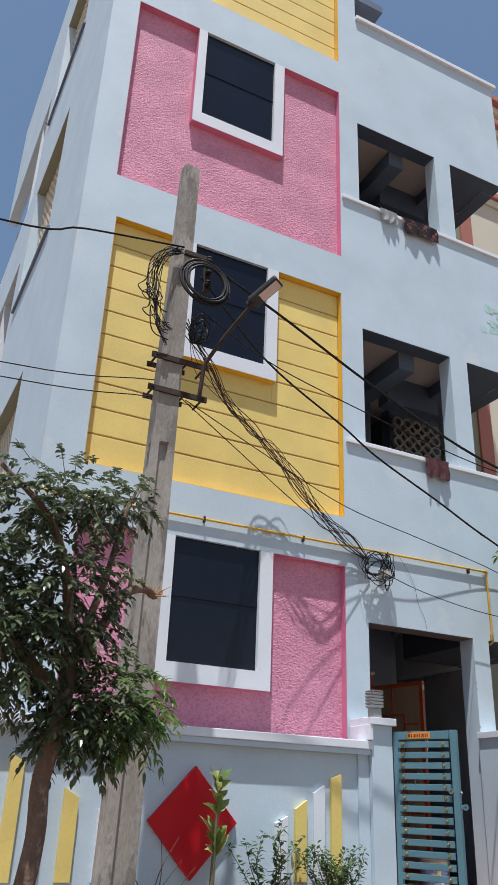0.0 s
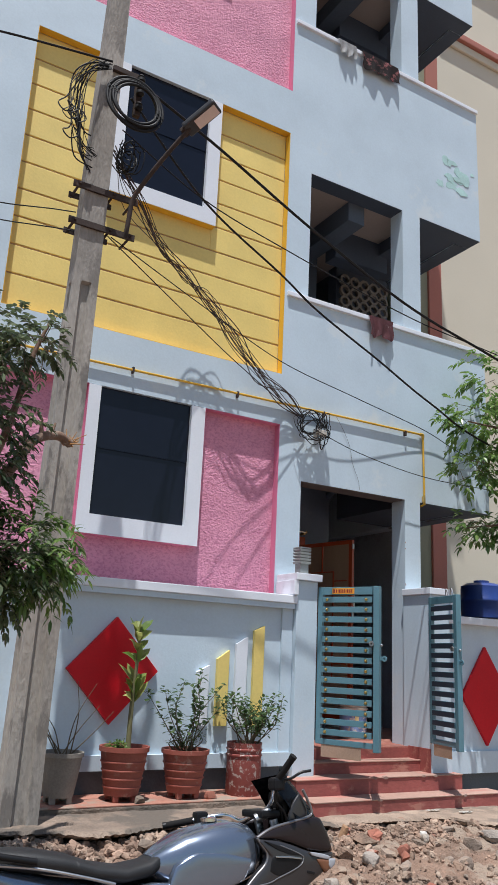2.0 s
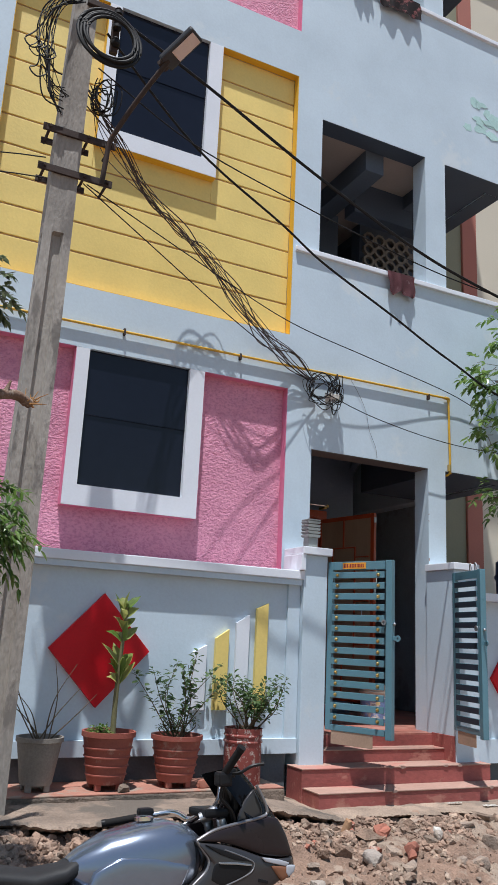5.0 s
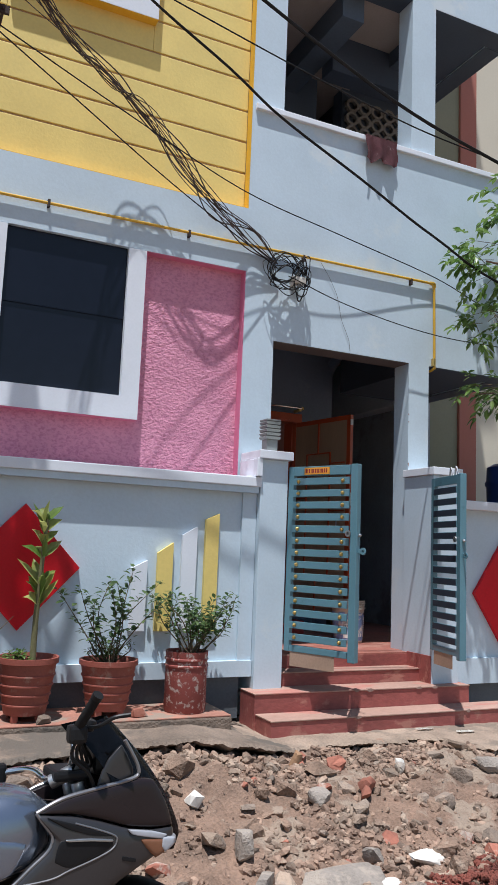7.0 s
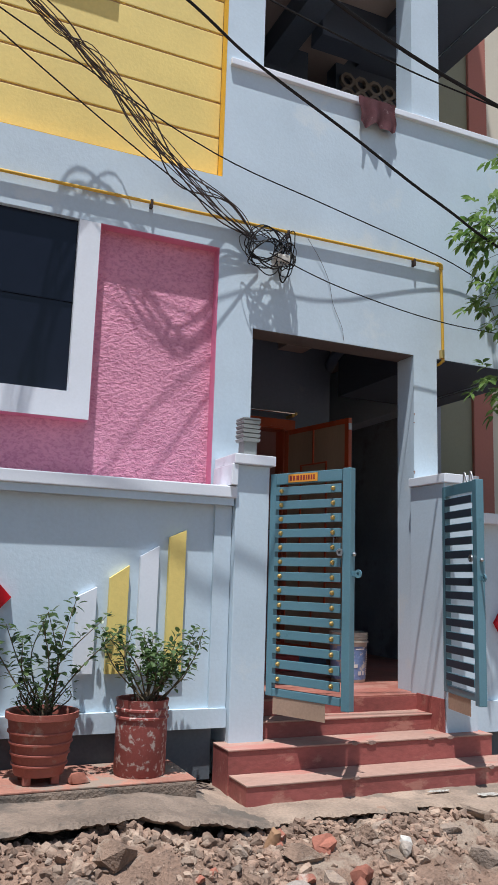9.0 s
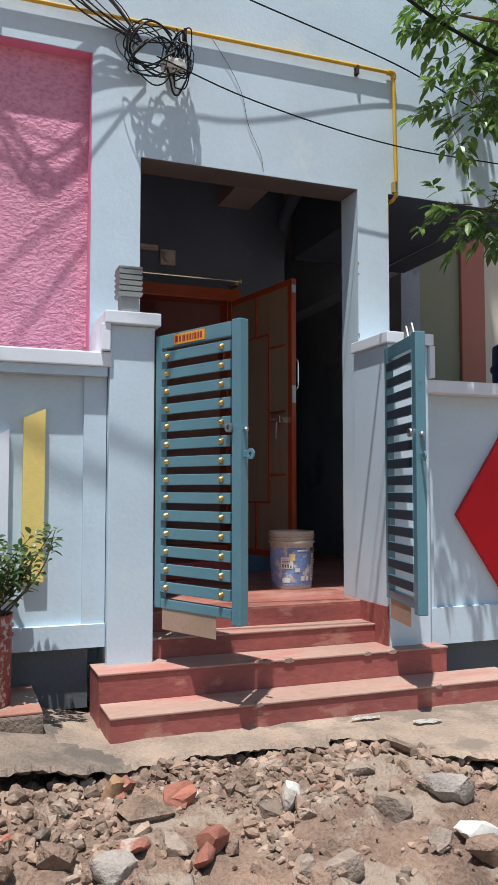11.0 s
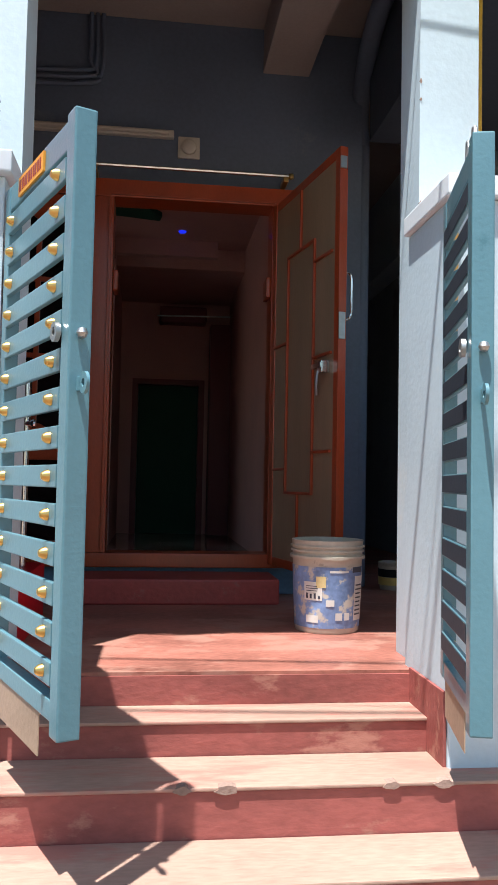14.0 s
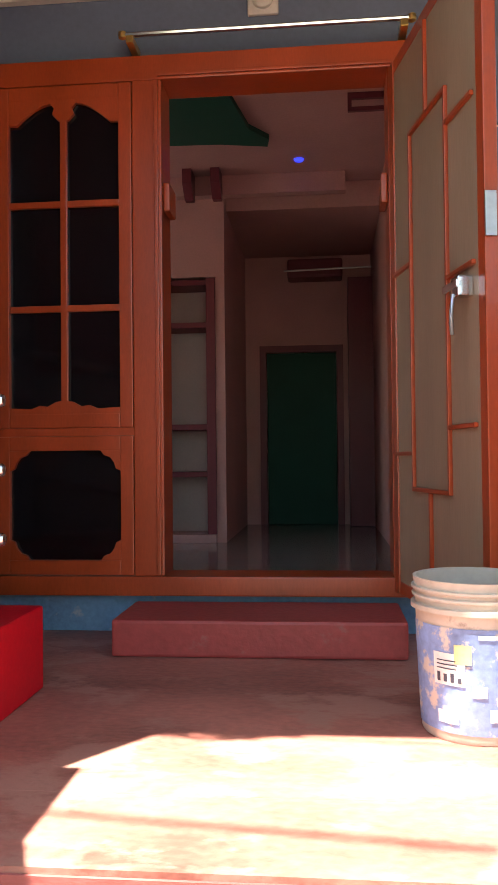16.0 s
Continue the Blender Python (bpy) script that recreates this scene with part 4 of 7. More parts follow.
def bucket(r, h, wrap):
    b = tagged(new("bucket"), "used white plastic paint bucket with a torn blue printed wrap" if wrap else "small white plastic bucket", "bucket")
    t = 0.006
    prof = [(r * 0.88, 0), (r * 0.9, 0.01), (r * 0.985, h * 0.80), (r * 1.06, h * 0.80), (r * 1.06, h * 0.83), (r * 0.99, h * 0.835), (r * 0.99, h * 0.87), (r * 1.04, h * 0.875), (r * 1.04, h * 0.89), (r * 0.99, h * 0.9), (r * 1.0, h * 0.92), (r * 1.05, h * 0.925), (r * 1.05, h * 0.94), (r, h * 0.945), (r * 1.02, h), (r * 0.97, h), (r * 0.95, h * 0.9), (r * 0.84, 0.012), (0.0001, 0.012)]
    part("body", lathe(bmesh.new(), prof, 40), PAIL, b, "", True)
    if wrap:
        bm = lathe(bmesh.new(), [(r * 0.905 + 0.002, h * 0.06), (r * 0.975 + 0.002, h * 0.72)], 40)
        bmesh.ops.delete(bm, geom=[f for f in bm.faces if len(f.verts) > 4], context="FACES")
        bmesh.ops.delete(bm, geom=[f for f in bm.faces if f.calc_center_median().x > 0.05 and f.calc_center_median().y > 0], context="FACES")
        w = part("printed_wrap", bm, label_material(), b, "torn blue and white printed wrap", True)
        ink = surface("print_ink", (0.05, 0.055, 0.08), 0.2, 0.5)
        white = surface("print_white", (0.72, 0.72, 0.68), 0.08, 0.5)
        random.seed(5)

        def patch(a0, a1, z0, z1, mat, lift):
            q = bmesh.new()
            n = 5
            lo, hi = [], []
            for k in range(n + 1):
                a = radians(a0 + (a1 - a0) * k / n)
                for z, row in ((z0, lo), (z1, hi)):
                    rr = r * (0.905 + 0.07 * (z / h - 0.06) / 0.66) + lift
                    row.append(q.verts.new((rr * math.cos(a), rr * math.sin(a), z)))
            for k in range(n):
                q.faces.new((lo[k], lo[k + 1], hi[k + 1], hi[k]))
            part("print_patch", q, mat, w)
        tan = surface("print_yellow", (0.62, 0.50, 0.24), 0.2, 0.6)
        patch(-150, -118, h * 0.36, h * 0.56, white, 0.004)
        patch(-128, -112, h * 0.50, h * 0.62, tan, 0.0046)
        patch(-112, -98, h * 0.30, h * 0.37, white, 0.004)
        patch(-96, -84, h * 0.15, h * 0.23, white, 0.004)
        patch(-80, -70, h * 0.15, h * 0.23, white, 0.004)
        patch(-106, -74, h * 0.66, h * 0.685, white, 0.004)
        patch(-147, -125, h * 0.12, h * 0.20, white, 0.004)
        patch(-60, -32, h * 0.14, h * 0.62, white, 0.004)
        patch(-66, -40, h * 0.66, h * 0.72, ink, 0.004)
        for k in range(8):
            patch(-58, -36 - random.uniform(0, 6), h * (0.2 + 0.045 * k), h * (0.2 + 0.045 * k) + 0.006, ink, 0.0055)
        for a in (-146, -139, -132, -125):
            patch(a, a + 3.5, h * 0.38, h * 0.38 + 0.012 + 0.012 * random.random(), ink, 0.0055)
        for k in range(3):
            patch(-146, -124 - 5 * random.random(), h * (0.46 + 0.025 * k), h * (0.46 + 0.025 * k) + 0.003, ink, 0.0055)
    return b


moved(bucket(0.158, 0.40, True), pose(6.735, 8.33, 0.751, 0, 0, 8))
sb = moved(bucket(0.085, 0.17, False), pose(7.45, 9.67, 0.751))
part("label_band", lathe(bmesh.new(), [(0.0835, 0.08), (0.0865, 0.08), (0.0885, 0.128), (0.0855, 0.128)], 28), RUBBER, sb, "dark printed band", True)
part("label_band", lathe(bmesh.new(), [(0.0815, 0.03), (0.0845, 0.03), (0.0863, 0.078), (0.0833, 0.078)], 28), YELLOW, sb, "yellow printed band", True)
for band in sb.children:
    band.matrix_parent_inverse = Matrix()
sb["label"] = "small white plastic bucket in the dark passage"

# ---- room behind the door ----
ROOMP = surface("dim_pink_wall", (0.52, 0.30, 0.28), 0.10, 0.7)
ROOMW = surface("dim_white_wall", (0.66, 0.60, 0.57), 0.08, 0.7)
MAROON = surface("maroon_paint", (0.16, 0.03, 0.045), 0.1, 0.5)
GREEN = surface("green_paint", (0.014, 0.085, 0.06), 0.1, 0.6, spec=0.2)
flat("wall_room", [(2.0, 5.0, 12.8, 12.95, 0.76, 3.82), (5.0, 5.52, 13.1, 13.2, 0.76, 3.0), (5.0, 5.52, 12.8, 13.2, 3.0, 3.82), (5.44, 5.52, 12.8, 13.099, 0.76, 3.0), (5.42, 5.52, 13.2, 14.6, 0.76, 3.82), (5.42, 5.74, 14.6, 14.75, 0.76, 3.82), (6.48, 7.0, 14.6, 14.75, 0.76, 3.82), (5.74, 6.48, 14.6, 14.75, 2.58, 3.82), (6.85, 6.99, PY + 0.21, 14.6, 0.76, 3.82)], ROOMP, "dim pink walls of the room inside", "wall")
flat("ceiling_room", [(2.0, 6.99, PY + 0.21, 16.0, 3.82, 4.1), (2.0, 6.54, 12.70, 12.799, 3.66, 3.82), (5.52, 6.85, 12.96, 14.6, 3.60, 3.82)], ROOMP, "pink false ceiling inside", "ceiling")
flat("door_2", [(5.745, 6.475, 14.62, 14.66, 0.762, 2.575)], GREEN, "green inner door at the far end", "door")
flat("door_trim", [(5.67, 5.74, 14.56, 14.599, 0.762, 2.65), (6.48, 6.55, 14.56, 14.599, 0.762, 2.65), (5.74, 6.48, 14.56, 14.599, 2.58, 2.65)], MAROON, "maroon door surround", "trim")
flat("curtain_wall", [(6.60, 6.849, 14.3, 14.599, 0.765, 3.3)], MAROON, "dark maroon curtain beside the inner door", "curtain")
sh = tagged(new("wall_shelf"), "white niche shelf with maroon edges inside the room", "shelf")
part("back", boxes((5.001, 5.435, 13.08, 13.099, 0.83, 2.99)), ROOMW, sh)
for z in (1.31, 1.71, 2.57, 2.93):
    part("shelf_board", boxes((5.001, 5.36, 12.79, 13.079, z, z + 0.045)), MAROON, sh)
part("upright", boxes((5.362, 5.438, 12.785, 13.079, 0.83, 2.99)), MAROON, sh)
part("base", boxes((4.9, 5.439, 12.75, 13.079, 0.761, 0.829)), ROOMP, sh)
gp = tagged(new("ceiling_panel"), "green shaped ceiling panel inside", "panel")
part("panel", prism(bmesh.new(), [(5.0, 11.0), (5.74, 11.0), (5.78, 11.3), (5.84, 11.7), (5.97, 11.9), (5.95, 12.03), (5.6, 11.95), (5.0, 11.92)], "z", 3.78, 3.819), GREEN, gp)
blue = tagged(new("indicator_light"), "small glowing blue ceiling light", "lamp")
part("lens", lathe(bmesh.new(), [(0.001, -0.02), (0.03, -0.014), (0.04, 0)], 16), glow("blue_glow", (0.015, 0.03, 1.0), 0.45), blue, "", True)
blue.location = (6.17, 12.41, 3.818)
for x in (5.22, 5.45):
    tagged(part("ceiling_bracket", prism(bmesh.new(), [(12.50, 3.819), (12.50, 3.70), (12.62, 3.60), (12.69, 3.60), (12.69, 3.819)], "x", x, x + 0.075), MAROON), "maroon curved ceiling bracket", "bracket", group="brackets in the room")
hook = tagged(part("ceiling_bracket", boxes((6.52, 6.78, 11.3, 11.33, 3.70, 3.725), (6.52, 6.78, 11.3, 11.33, 3.78, 3.819), (6.52, 6.545, 11.3, 11.33, 3.725, 3.78)), MAROON), "dark metal bracket on the ceiling", "bracket")
ac = tagged(part("air_conditioner", boxes((5.98, 6.55, 14.35, 14.599, 3.32, 3.52), bevel=0.03), MAROON), "dark wall unit above the inner door", "air conditioner")
tagged(part("rail", tube(bmesh.new(), [(5.95, 14.3, 3.38), (6.84, 14.3, 3.40)], 0.01), STEEL), "thin steel curtain rail above the inner door", "rail")

# ---- gas pipe on the front ----
gpipe = tagged(new("gas_pipe"), "thin yellow gas pipe along the house front", "pipe")
part("run", tube(bmesh.new(), [(0.4, 7.603, 4.19), (3.05, 7.603, 4.21), (5.0, 7.603, 4.225), (7.15, 7.603, 4.24)], 0.0125, 10), PIPEY, gpipe, "", True)
part("elbow", tube(bmesh.new(), smooth_path([(7.13, 7.603, 4.24), (7.17, 7.603, 4.235), (7.175, 7.603, 4.2)]), 0.019, 10), PIPEY, gpipe, "", True)
part("drop", tube(bmesh.new(), smooth_path([(7.175, 7.603, 4.2), (7.185, 7.603, 3.46), (7.185, 7.606, 3.41), (7.182, 7.64, 3.385), (7.178, 7.69, 3.38), (7.176, 7.71, 3.35), (7.176, 7.712, 2.62)]), 0.0125, 10), PIPEY, gpipe, "", True)
for x in (2.6, 3.45, 4.62, 5.72, 6.9):
    part("clip", boxes((x - 0.01, x + 0.01, 7.588, 7.629, 4.18, 4.242), bevel=0.003), RUST, gpipe)
part("union", tube(bmesh.new(), [(7.175, 7.603, 3.42), (7.175, 7.603, 3.49)], 0.022, 10), BRASS, gpipe, "brass union", True)

# ---- balcony clothes, grille ----
def hung_cloth(x0, x1, ztop, drop, mat, label, seed):
    """A cloth laid over the parapet, hanging in folds with an uneven hem."""
    bm = bmesh.new()
    nx, nz = 22, 12
    rows = []
    for j in range(nz + 1):
        row = []
        for i in range(nx + 1):
            u, v = i / nx, j / nz
            x = x0 + (x1 - x0) * u + 0.01 * math.sin(9 * v + seed)
            d = drop * (1 + 0.22 * noise.noise((u * 3.1, seed, 0)))
            if v < 0.25:
                y, z = FY + 0.2 - (0.2 + 0.055) * (v / 0.25), ztop + 0.014
            else:
                w = (v - 0.25) / 0.75
                y = FY - 0.055 - 0.02 * math.sin(u * 17 + seed) * w - 0.01 * w
                z = ztop - d * w
            row.append(bm.verts.new((x, y, z)))
        rows.append(row)
    for a, b in zip(rows, rows[1:]):
        for i in range(nx):
            bm.faces.new((a[i], a[i + 1], b[i + 1], b[i]))
    bmesh.ops.solidify(bm, geom=bm.faces[:], thickness=0.004)
    ob = part("cloth", bm, mat, None, "", True)
    tagged(ob, label, "cloth", group="laundry on the parapet")


CLOTHR = surface("checked_maroon_cloth", (0.17, 0.065, 0.075), 0.3, 0.9, 30, 120, 0.3, stain=(0.3, 0.2, 0.2), stain_scale=20)
CLOTHW = surface("grey_white_cloth", (0.5, 0.5, 0.5), 0.25, 0.9, 20, 120, 0.3, stain=(0.08, 0.09, 0.12), stain_scale=10)
CLOTHK = surface("black_red_cloth", (0.03, 0.02, 0.022), 0.3, 0.9, 20, 120, 0.3, stain=(0.4, 0.14, 0.14), stain_at=0.53, stain_scale=9)
hung_cloth(6.34, 6.70, 5.565, 0.25, CLOTHR, "maroon checked towel hung over the balcony parapet", 1.0)
hung_cloth(5.82, 6.10, 9.265, 0.20, CLOTHW, "grey and white cloth hung over the upper parapet", 2.0)
hung_cloth(6.2, 6.80, 9.265, 0.26, CLOTHK, "black and red patterned cloth hung over the upper parapet", 3.0)

GRILLE = surface("dusty_jali_block", (0.19, 0.175, 0.155), 0.15, 0.9, 8, 50, 0.3)


def jali(parent_name, x, y0, y1, z0, z1, along, label, mat=GRILLE):
    """A pierced block screen: a lattice of rounded rings joined into one sheet."""
    ob = tagged(new(parent_name), label, "screen")
    n = max(2, int((y1 - y0) / 0.16))
    m = max(2, int((z1 - z0) / 0.16))
    w, h = (y1 - y0) / n, (z1 - z0) / m
    bm = bmesh.new()
    k = 8
    inner, outer = [], []
    for i in range(k):
        a = 2 * math.pi * (i + 0.5) / k
        inner.append((0.33 * w * math.cos(a), 0.33 * h * math.sin(a)))
    sq = [(0.5, 0.2), (0.2, 0.5), (-0.2, 0.5), (-0.5, 0.2), (-0.5, -0.2), (-0.2, -0.5), (0.2, -0.5), (0.5, -0.2)]
    outer = [(w * a * 0.98, h * b * 0.98) for a, b in sq]

    def ring(pts, d):
        return [bm.verts.new((p[0], d, p[1]) if along == "x" else (d, p[0], p[1])) for p in pts]
    a0, a1, b0, b1 = ring(inner, 0), ring(inner, 0.05), ring(outer, 0), ring(outer, 0.05)
    for i in range(k):
        j = (i + 1) % k
        bm.faces.new((a0[i], a0[j], b0[j], b0[i]))
        bm.faces.new((a1[j], a1[i], b1[i], b1[j]))
        bm.faces.new((a0[j], a0[i], a1[i], a1[j]))
        bm.faces.new((b0[i], b0[j], b1[j], b1[i]))
    bmesh.ops.recalc_face_normals(bm, faces=bm.faces[:])
    me = mesh_of("jali_block", bm, mat)
    for i in range(n):
        for j in range(m):
            q = new("jali_block", me)
            q.parent = ob
            u, z = y0 + w * (i + 0.5), z0 + h * (j + 0.5)
            q.location = (u, x, z) if along == "x" else (x, u, z)
    return ob


jali("jali_screen", 9.22, 7.12, 8.0, 5.0, 7.05, "x", "grey pierced block screen on the balcony")
jali("jali_screen", 13.6, 7.25, 8.2, 0.95, 1.75, "x", "dark pierced block screen in the passage")
for z0, z1 in ((4.62, 6.58), (8.92, 11.28), (13.12, 15.58)):
    jali("jali_screen", 1.88, 9.92, 12.08, z0, z1, "y", "cream pierced block screen in the side wall", CREAM)
for z in (8.84, 13.04):
    flat("sill_slab", [(1.69, 1.729, 9.8, 12.25, z, z + 0.06)], BLUEGREY, "thin sill slab on the side wall", "sill")
for z in (6.6, 11.3, 15.6):
    flat("window_soffit", [(1.735, 1.955, 9.905, 12.095, z - 0.012, z - 0.002)], OLIVE, "olive painted soffit of the side opening", "soffit")
flat("side_mullion", [(1.76, 1.9, 12.9, 13.02, 8.0, 10.2), (1.76, 1.9, 14.2, 14.3, 8.0, 10.2), (1.76, 1.9, 13.4, 13.5, 11.7, 14.2)], WHITE, "white posts in the side balcony openings", "post")
flat("roof_slab", [(5.5, 6.3, 7.95, 9.2, 14.0, 14.15)], BLUEGREY, "small roof slab over the stair head", "roof")

# ---- electric pole ----
def lerp(a, b, t):
    return a + (b - a) * t


def pole_at(z):
    t = (z - 0.1) / 7.46
    return Vector((lerp(2.525, 2.585, t), lerp(6.70, 6.50, t), z)), lerp(0.135, 0.082, t), lerp(0.115, 0.07, t)


def pole_mesh():
    bm = bmesh.new()
    rings = []
    for z in [0.02, 0.4, 1.0, 1.8, 2.6, 3.4, 4.0, 4.36, 4.42, 4.44, 5.2, 6.0, 6.8, 7.4, 7.56]:
        c, hx, hy = pole_at(z)
        g = 0.035 if z < 4.43 else 0.001
        pts = [(-1, -1), (-0.42, -1), (-0.30, -1 + g / hy), (0.30, -1 + g / hy), (0.42, -1), (1, -1), (1, -0.35), (1 - g * 0.5 / hx, -0.25), (1 - g * 0.5 / hx, 0.25), (1, 0.35), (1, 1), (-1, 1), (-1, 0.35), (-1 + g * 0.5 / hx, 0.25), (-1 + g * 0.5 / hx, -0.25), (-1, -0.35)]
        rings.append([bm.verts.new((c.x + hx * a + 0.004 * noise.noise((z * 2, a, b)), c.y + hy * b + 0.004 * noise.noise((z * 2, b, a)), z)) for a, b in pts])
    for a, b in zip(rings, rings[1:]):
        for k in range(len(a)):
            bm.faces.new((a[k], a[(k + 1) % len(a)], b[(k + 1) % len(a)], b[k]))
    bm.faces.new(rings[-1])
    bmesh.ops.recalc_face_normals(bm, faces=bm.faces[:])
    return bm


pole = tagged(new("electric_pole"), "weathered grey concrete electric pole with cable clamps", "pole")
part("post", pole_mesh(), POLEC, pole)


def clamp(z):
    c, hx, hy = pole_at(z)
    q = part("clamp", boxes((c.x - hx - 0.11, c.x + hx + 0.26, c.y - hy - 0.022, c.y - hy - 0.002, z - 0.028, z + 0.028), (c.x - hx - 0.09, c.x + hx + 0.09, c.y + hy + 0.002, c.y + hy + 0.018, z - 0.025, z + 0.025), bevel=0.003), RUST, pole, "rusty iron strap clamp")
    for x in (c.x - hx - 0.06, c.x + hx + 0.04, c.x + hx + 0.22):
        part("bolt", tube(bmesh.new(), [(x, c.y - hy - 0.05, z), (x, c.y + hy + 0.05, z)], 0.011), RUST, q, "", True)


clamp(5.26)
clamp(4.93)
c, hx, hy = pole_at(6.45)
part("top_bracket", boxes((c.x, c.x + hx + 0.2, c.y - hy - 0.04, c.y - hy - 0.004, 6.43, 6.48), (c.x + hx + 0.12, c.x + hx + 0.18, c.y - hy - 0.06, c.y - hy - 0.012, 6.05, 6.44), bevel=0.004), RUST, pole, "black iron bracket")
for z in (6.12, 6.27, 6.4):
    part("insulator", lathe(bmesh.new(), [(0.02, 0), (0.036, 0.01), (0.036, 0.035), (0.018, 0.045), (0.03, 0.055), (0.02, 0.07)], 14), RUBBER, pole, "", True).location = (c.x + hx + 0.15, c.y - hy - 0.085, z - 0.03)

sl = tagged(new("street_lamp"), "flat dark street lamp on a bent iron arm", "street lamp")
part("arm", tube(bmesh.new(), smooth_path([(2.84, 6.46, 4.90), (2.85, 6.44, 5.10), (2.86, 6.42, 5.25), (2.90, 6.36, 5.36), (3.0, 6.2, 5.56), (3.15, 6.0, 5.82)]), 0.02, 10), RUST, sl, "rusty bent pipe arm", True)
hd = part("head", boxes((-0.075, 0.075, -0.03, 0.30, -0.028, 0.025), bevel=0.016), surface("dark_grey_casting", (0.025, 0.024, 0.025), 0.2, 0.5), sl, "dark cast lamp housing")
hd.matrix_local = look((3.15, 6.02, 5.83), (3.40, 5.66, 6.10)) @ pose(0, 0, 0, -90, 0, 0)
ln = part("lens", boxes((-0.055, 0.055, 0.07, 0.28, -0.036, -0.0285), bevel=0.003), surface("milky_lens", (0.62, 0.50, 0.45), 0.1, 0.3), hd, "milky unlit lens")
cl = part("collar", boxes((-0.045, 0.045, -0.07, -0.018, -0.022, 0.022), bevel=0.008), RUST, hd)
ln.matrix_parent_inverse = cl.matrix_parent_inverse = Matrix()


# ---- cables ----
def sag(a, b, drop, n=16):
    a, b = Vector(a), Vector(b)
    return [a.lerp(b, k / n) - Vector((0, 0, drop * 4 * (k / n) * (1 - k / n))) for k in range(n + 1)]


BROWNWIRE = surface("faded_brown_wire", (0.055, 0.037, 0.032), 0.3, 0.7, 8, 60, 0.1)


def cable(pts, r, label, group="cables", mat=RUBBER):
    ob = part("cable", tube(bmesh.new(), pts, r, 6), mat, None, "", True)
    return tagged(ob, label, "cable", group=group)


cable(smooth_path([(2.78, 6.36, 6.36), (3.62, 6.4, 6.06), (4.67, 6.4, 5.58), (5.82, 6.4, 5.13), (6.85, 6.4, 4.89), (8.4, 6.4, 4.62), (12.0, 6.4, 4.5)]), 0.014, "thick black service cable running from the pole along the street")
cable(smooth_path([(2.75, 6.40, 6.2), (3.71, 6.8, 5.74), (4.6, 6.8, 5.24), (5.05, 6.8, 4.97), (5.8, 6.8, 4.64), (6.55, 6.8, 4.30), (7.6, 6.8, 3.95), (11.0, 6.8, 3.4)]), 0.011, "black cable sagging from the pole towards the tree")
cable(smooth_path([(2.72, 6.45, 5.9), (3.6, 6.6, 5.62), (4.6, 6.6, 5.38), (5.9, 6.5, 5.06), (6.9, 6.45, 4.93), (9.5, 6.4, 4.7)]), 0.006, "thin black cable running from the pole along the street")
cable(smooth_path([(2.75, 6.56, 4.93), (3.889, 7.1, 4.833), (5.007, 7.4, 4.608), (6.019, 7.47, 4.447), (7.147, 7.57, 4.294), (7.75, 7.59, 4.12), (8.27, 7.605, 4.05)]), 0.005, "thin wire passing in front of the house")
cable(smooth_path([(2.72, 6.56, 4.93), (3.4, 6.85, 4.72), (4.3, 7.2, 4.42), (5.2, 7.5, 4.14), (5.45, 7.58, 4.06)]), 0.005, "thin wire from the pole to the house front")
cable(smooth_path([(5.52, 7.5, 3.98), (6.13, 7.5, 3.82), (7.0, 7.5, 3.70), (7.9, 7.5, 3.69), (10, 7.5, 3.75)]), 0.0045, "thin black wire along the house front")
cable(smooth_path([(2.55, 6.38, 6.47), (1.58, 6.4, 6.32), (0.8, 6.4, 6.12), (-3, 6.4, 5.9)]), 0.010, "twisted black cable leaving the pole along the street")
cable(smooth_path([(2.40, 6.45, 4.99), (1.07, 6.4, 4.76), (-3, 6.4, 4.6)]), 0.005, "thin wire leaving the pole along the street")
cable(smooth_path([(2.40, 6.45, 4.82), (1.09, 6.4, 4.63), (-3, 6.4, 4.45)]), 0.005, "thin wire leaving the pole along the street")
cable(smooth_path([(5.9, 7.612, 4.22), (6.02, 7.618, 4.06), (6.10, 7.62, 3.9), (6.14, 7.62, 3.72), (6.22, 7.62, 3.55), (6.24, 7.62, 3.44)]), 0.0016, "fine wire hanging on the wall above the entrance", "cables", BROWNWIRE)
random.seed(11)
for k in range(12):
    o = [(random.uniform(-0.11, 0.11), random.uniform(-0.08, 0.08), random.uniform(-0.09, 0.09)) for _ in range(8)]
    pts = [(2.68, 6.47, 5.72 - 0.05 * (k % 4)), (2.97, 6.65, 5.40), (3.40, 7.08, 5.30), (3.80, 7.36, 5.22), (4.13, 7.42, 5.06), (4.45, 7.43, 4.74), (4.78, 7.45, 4.44), (5.20, 7.56, 4.27), (5.45, 7.58, 4.10)]
    pts = [Vector(p) + Vector((0.9 * q[0], 0.55 * q[1], 1.1 * q[2])) * (0.25 if i in (0, 8) else 0.95) for i, (p, q) in enumerate(zip(pts, o + [(0, 0, 0)]))]
    cable(smooth_path(pts), 0.0036 if k % 3 else 0.0055, "strand of a loose cable bundle from pole to house", "cable bundle", BROWNWIRE)


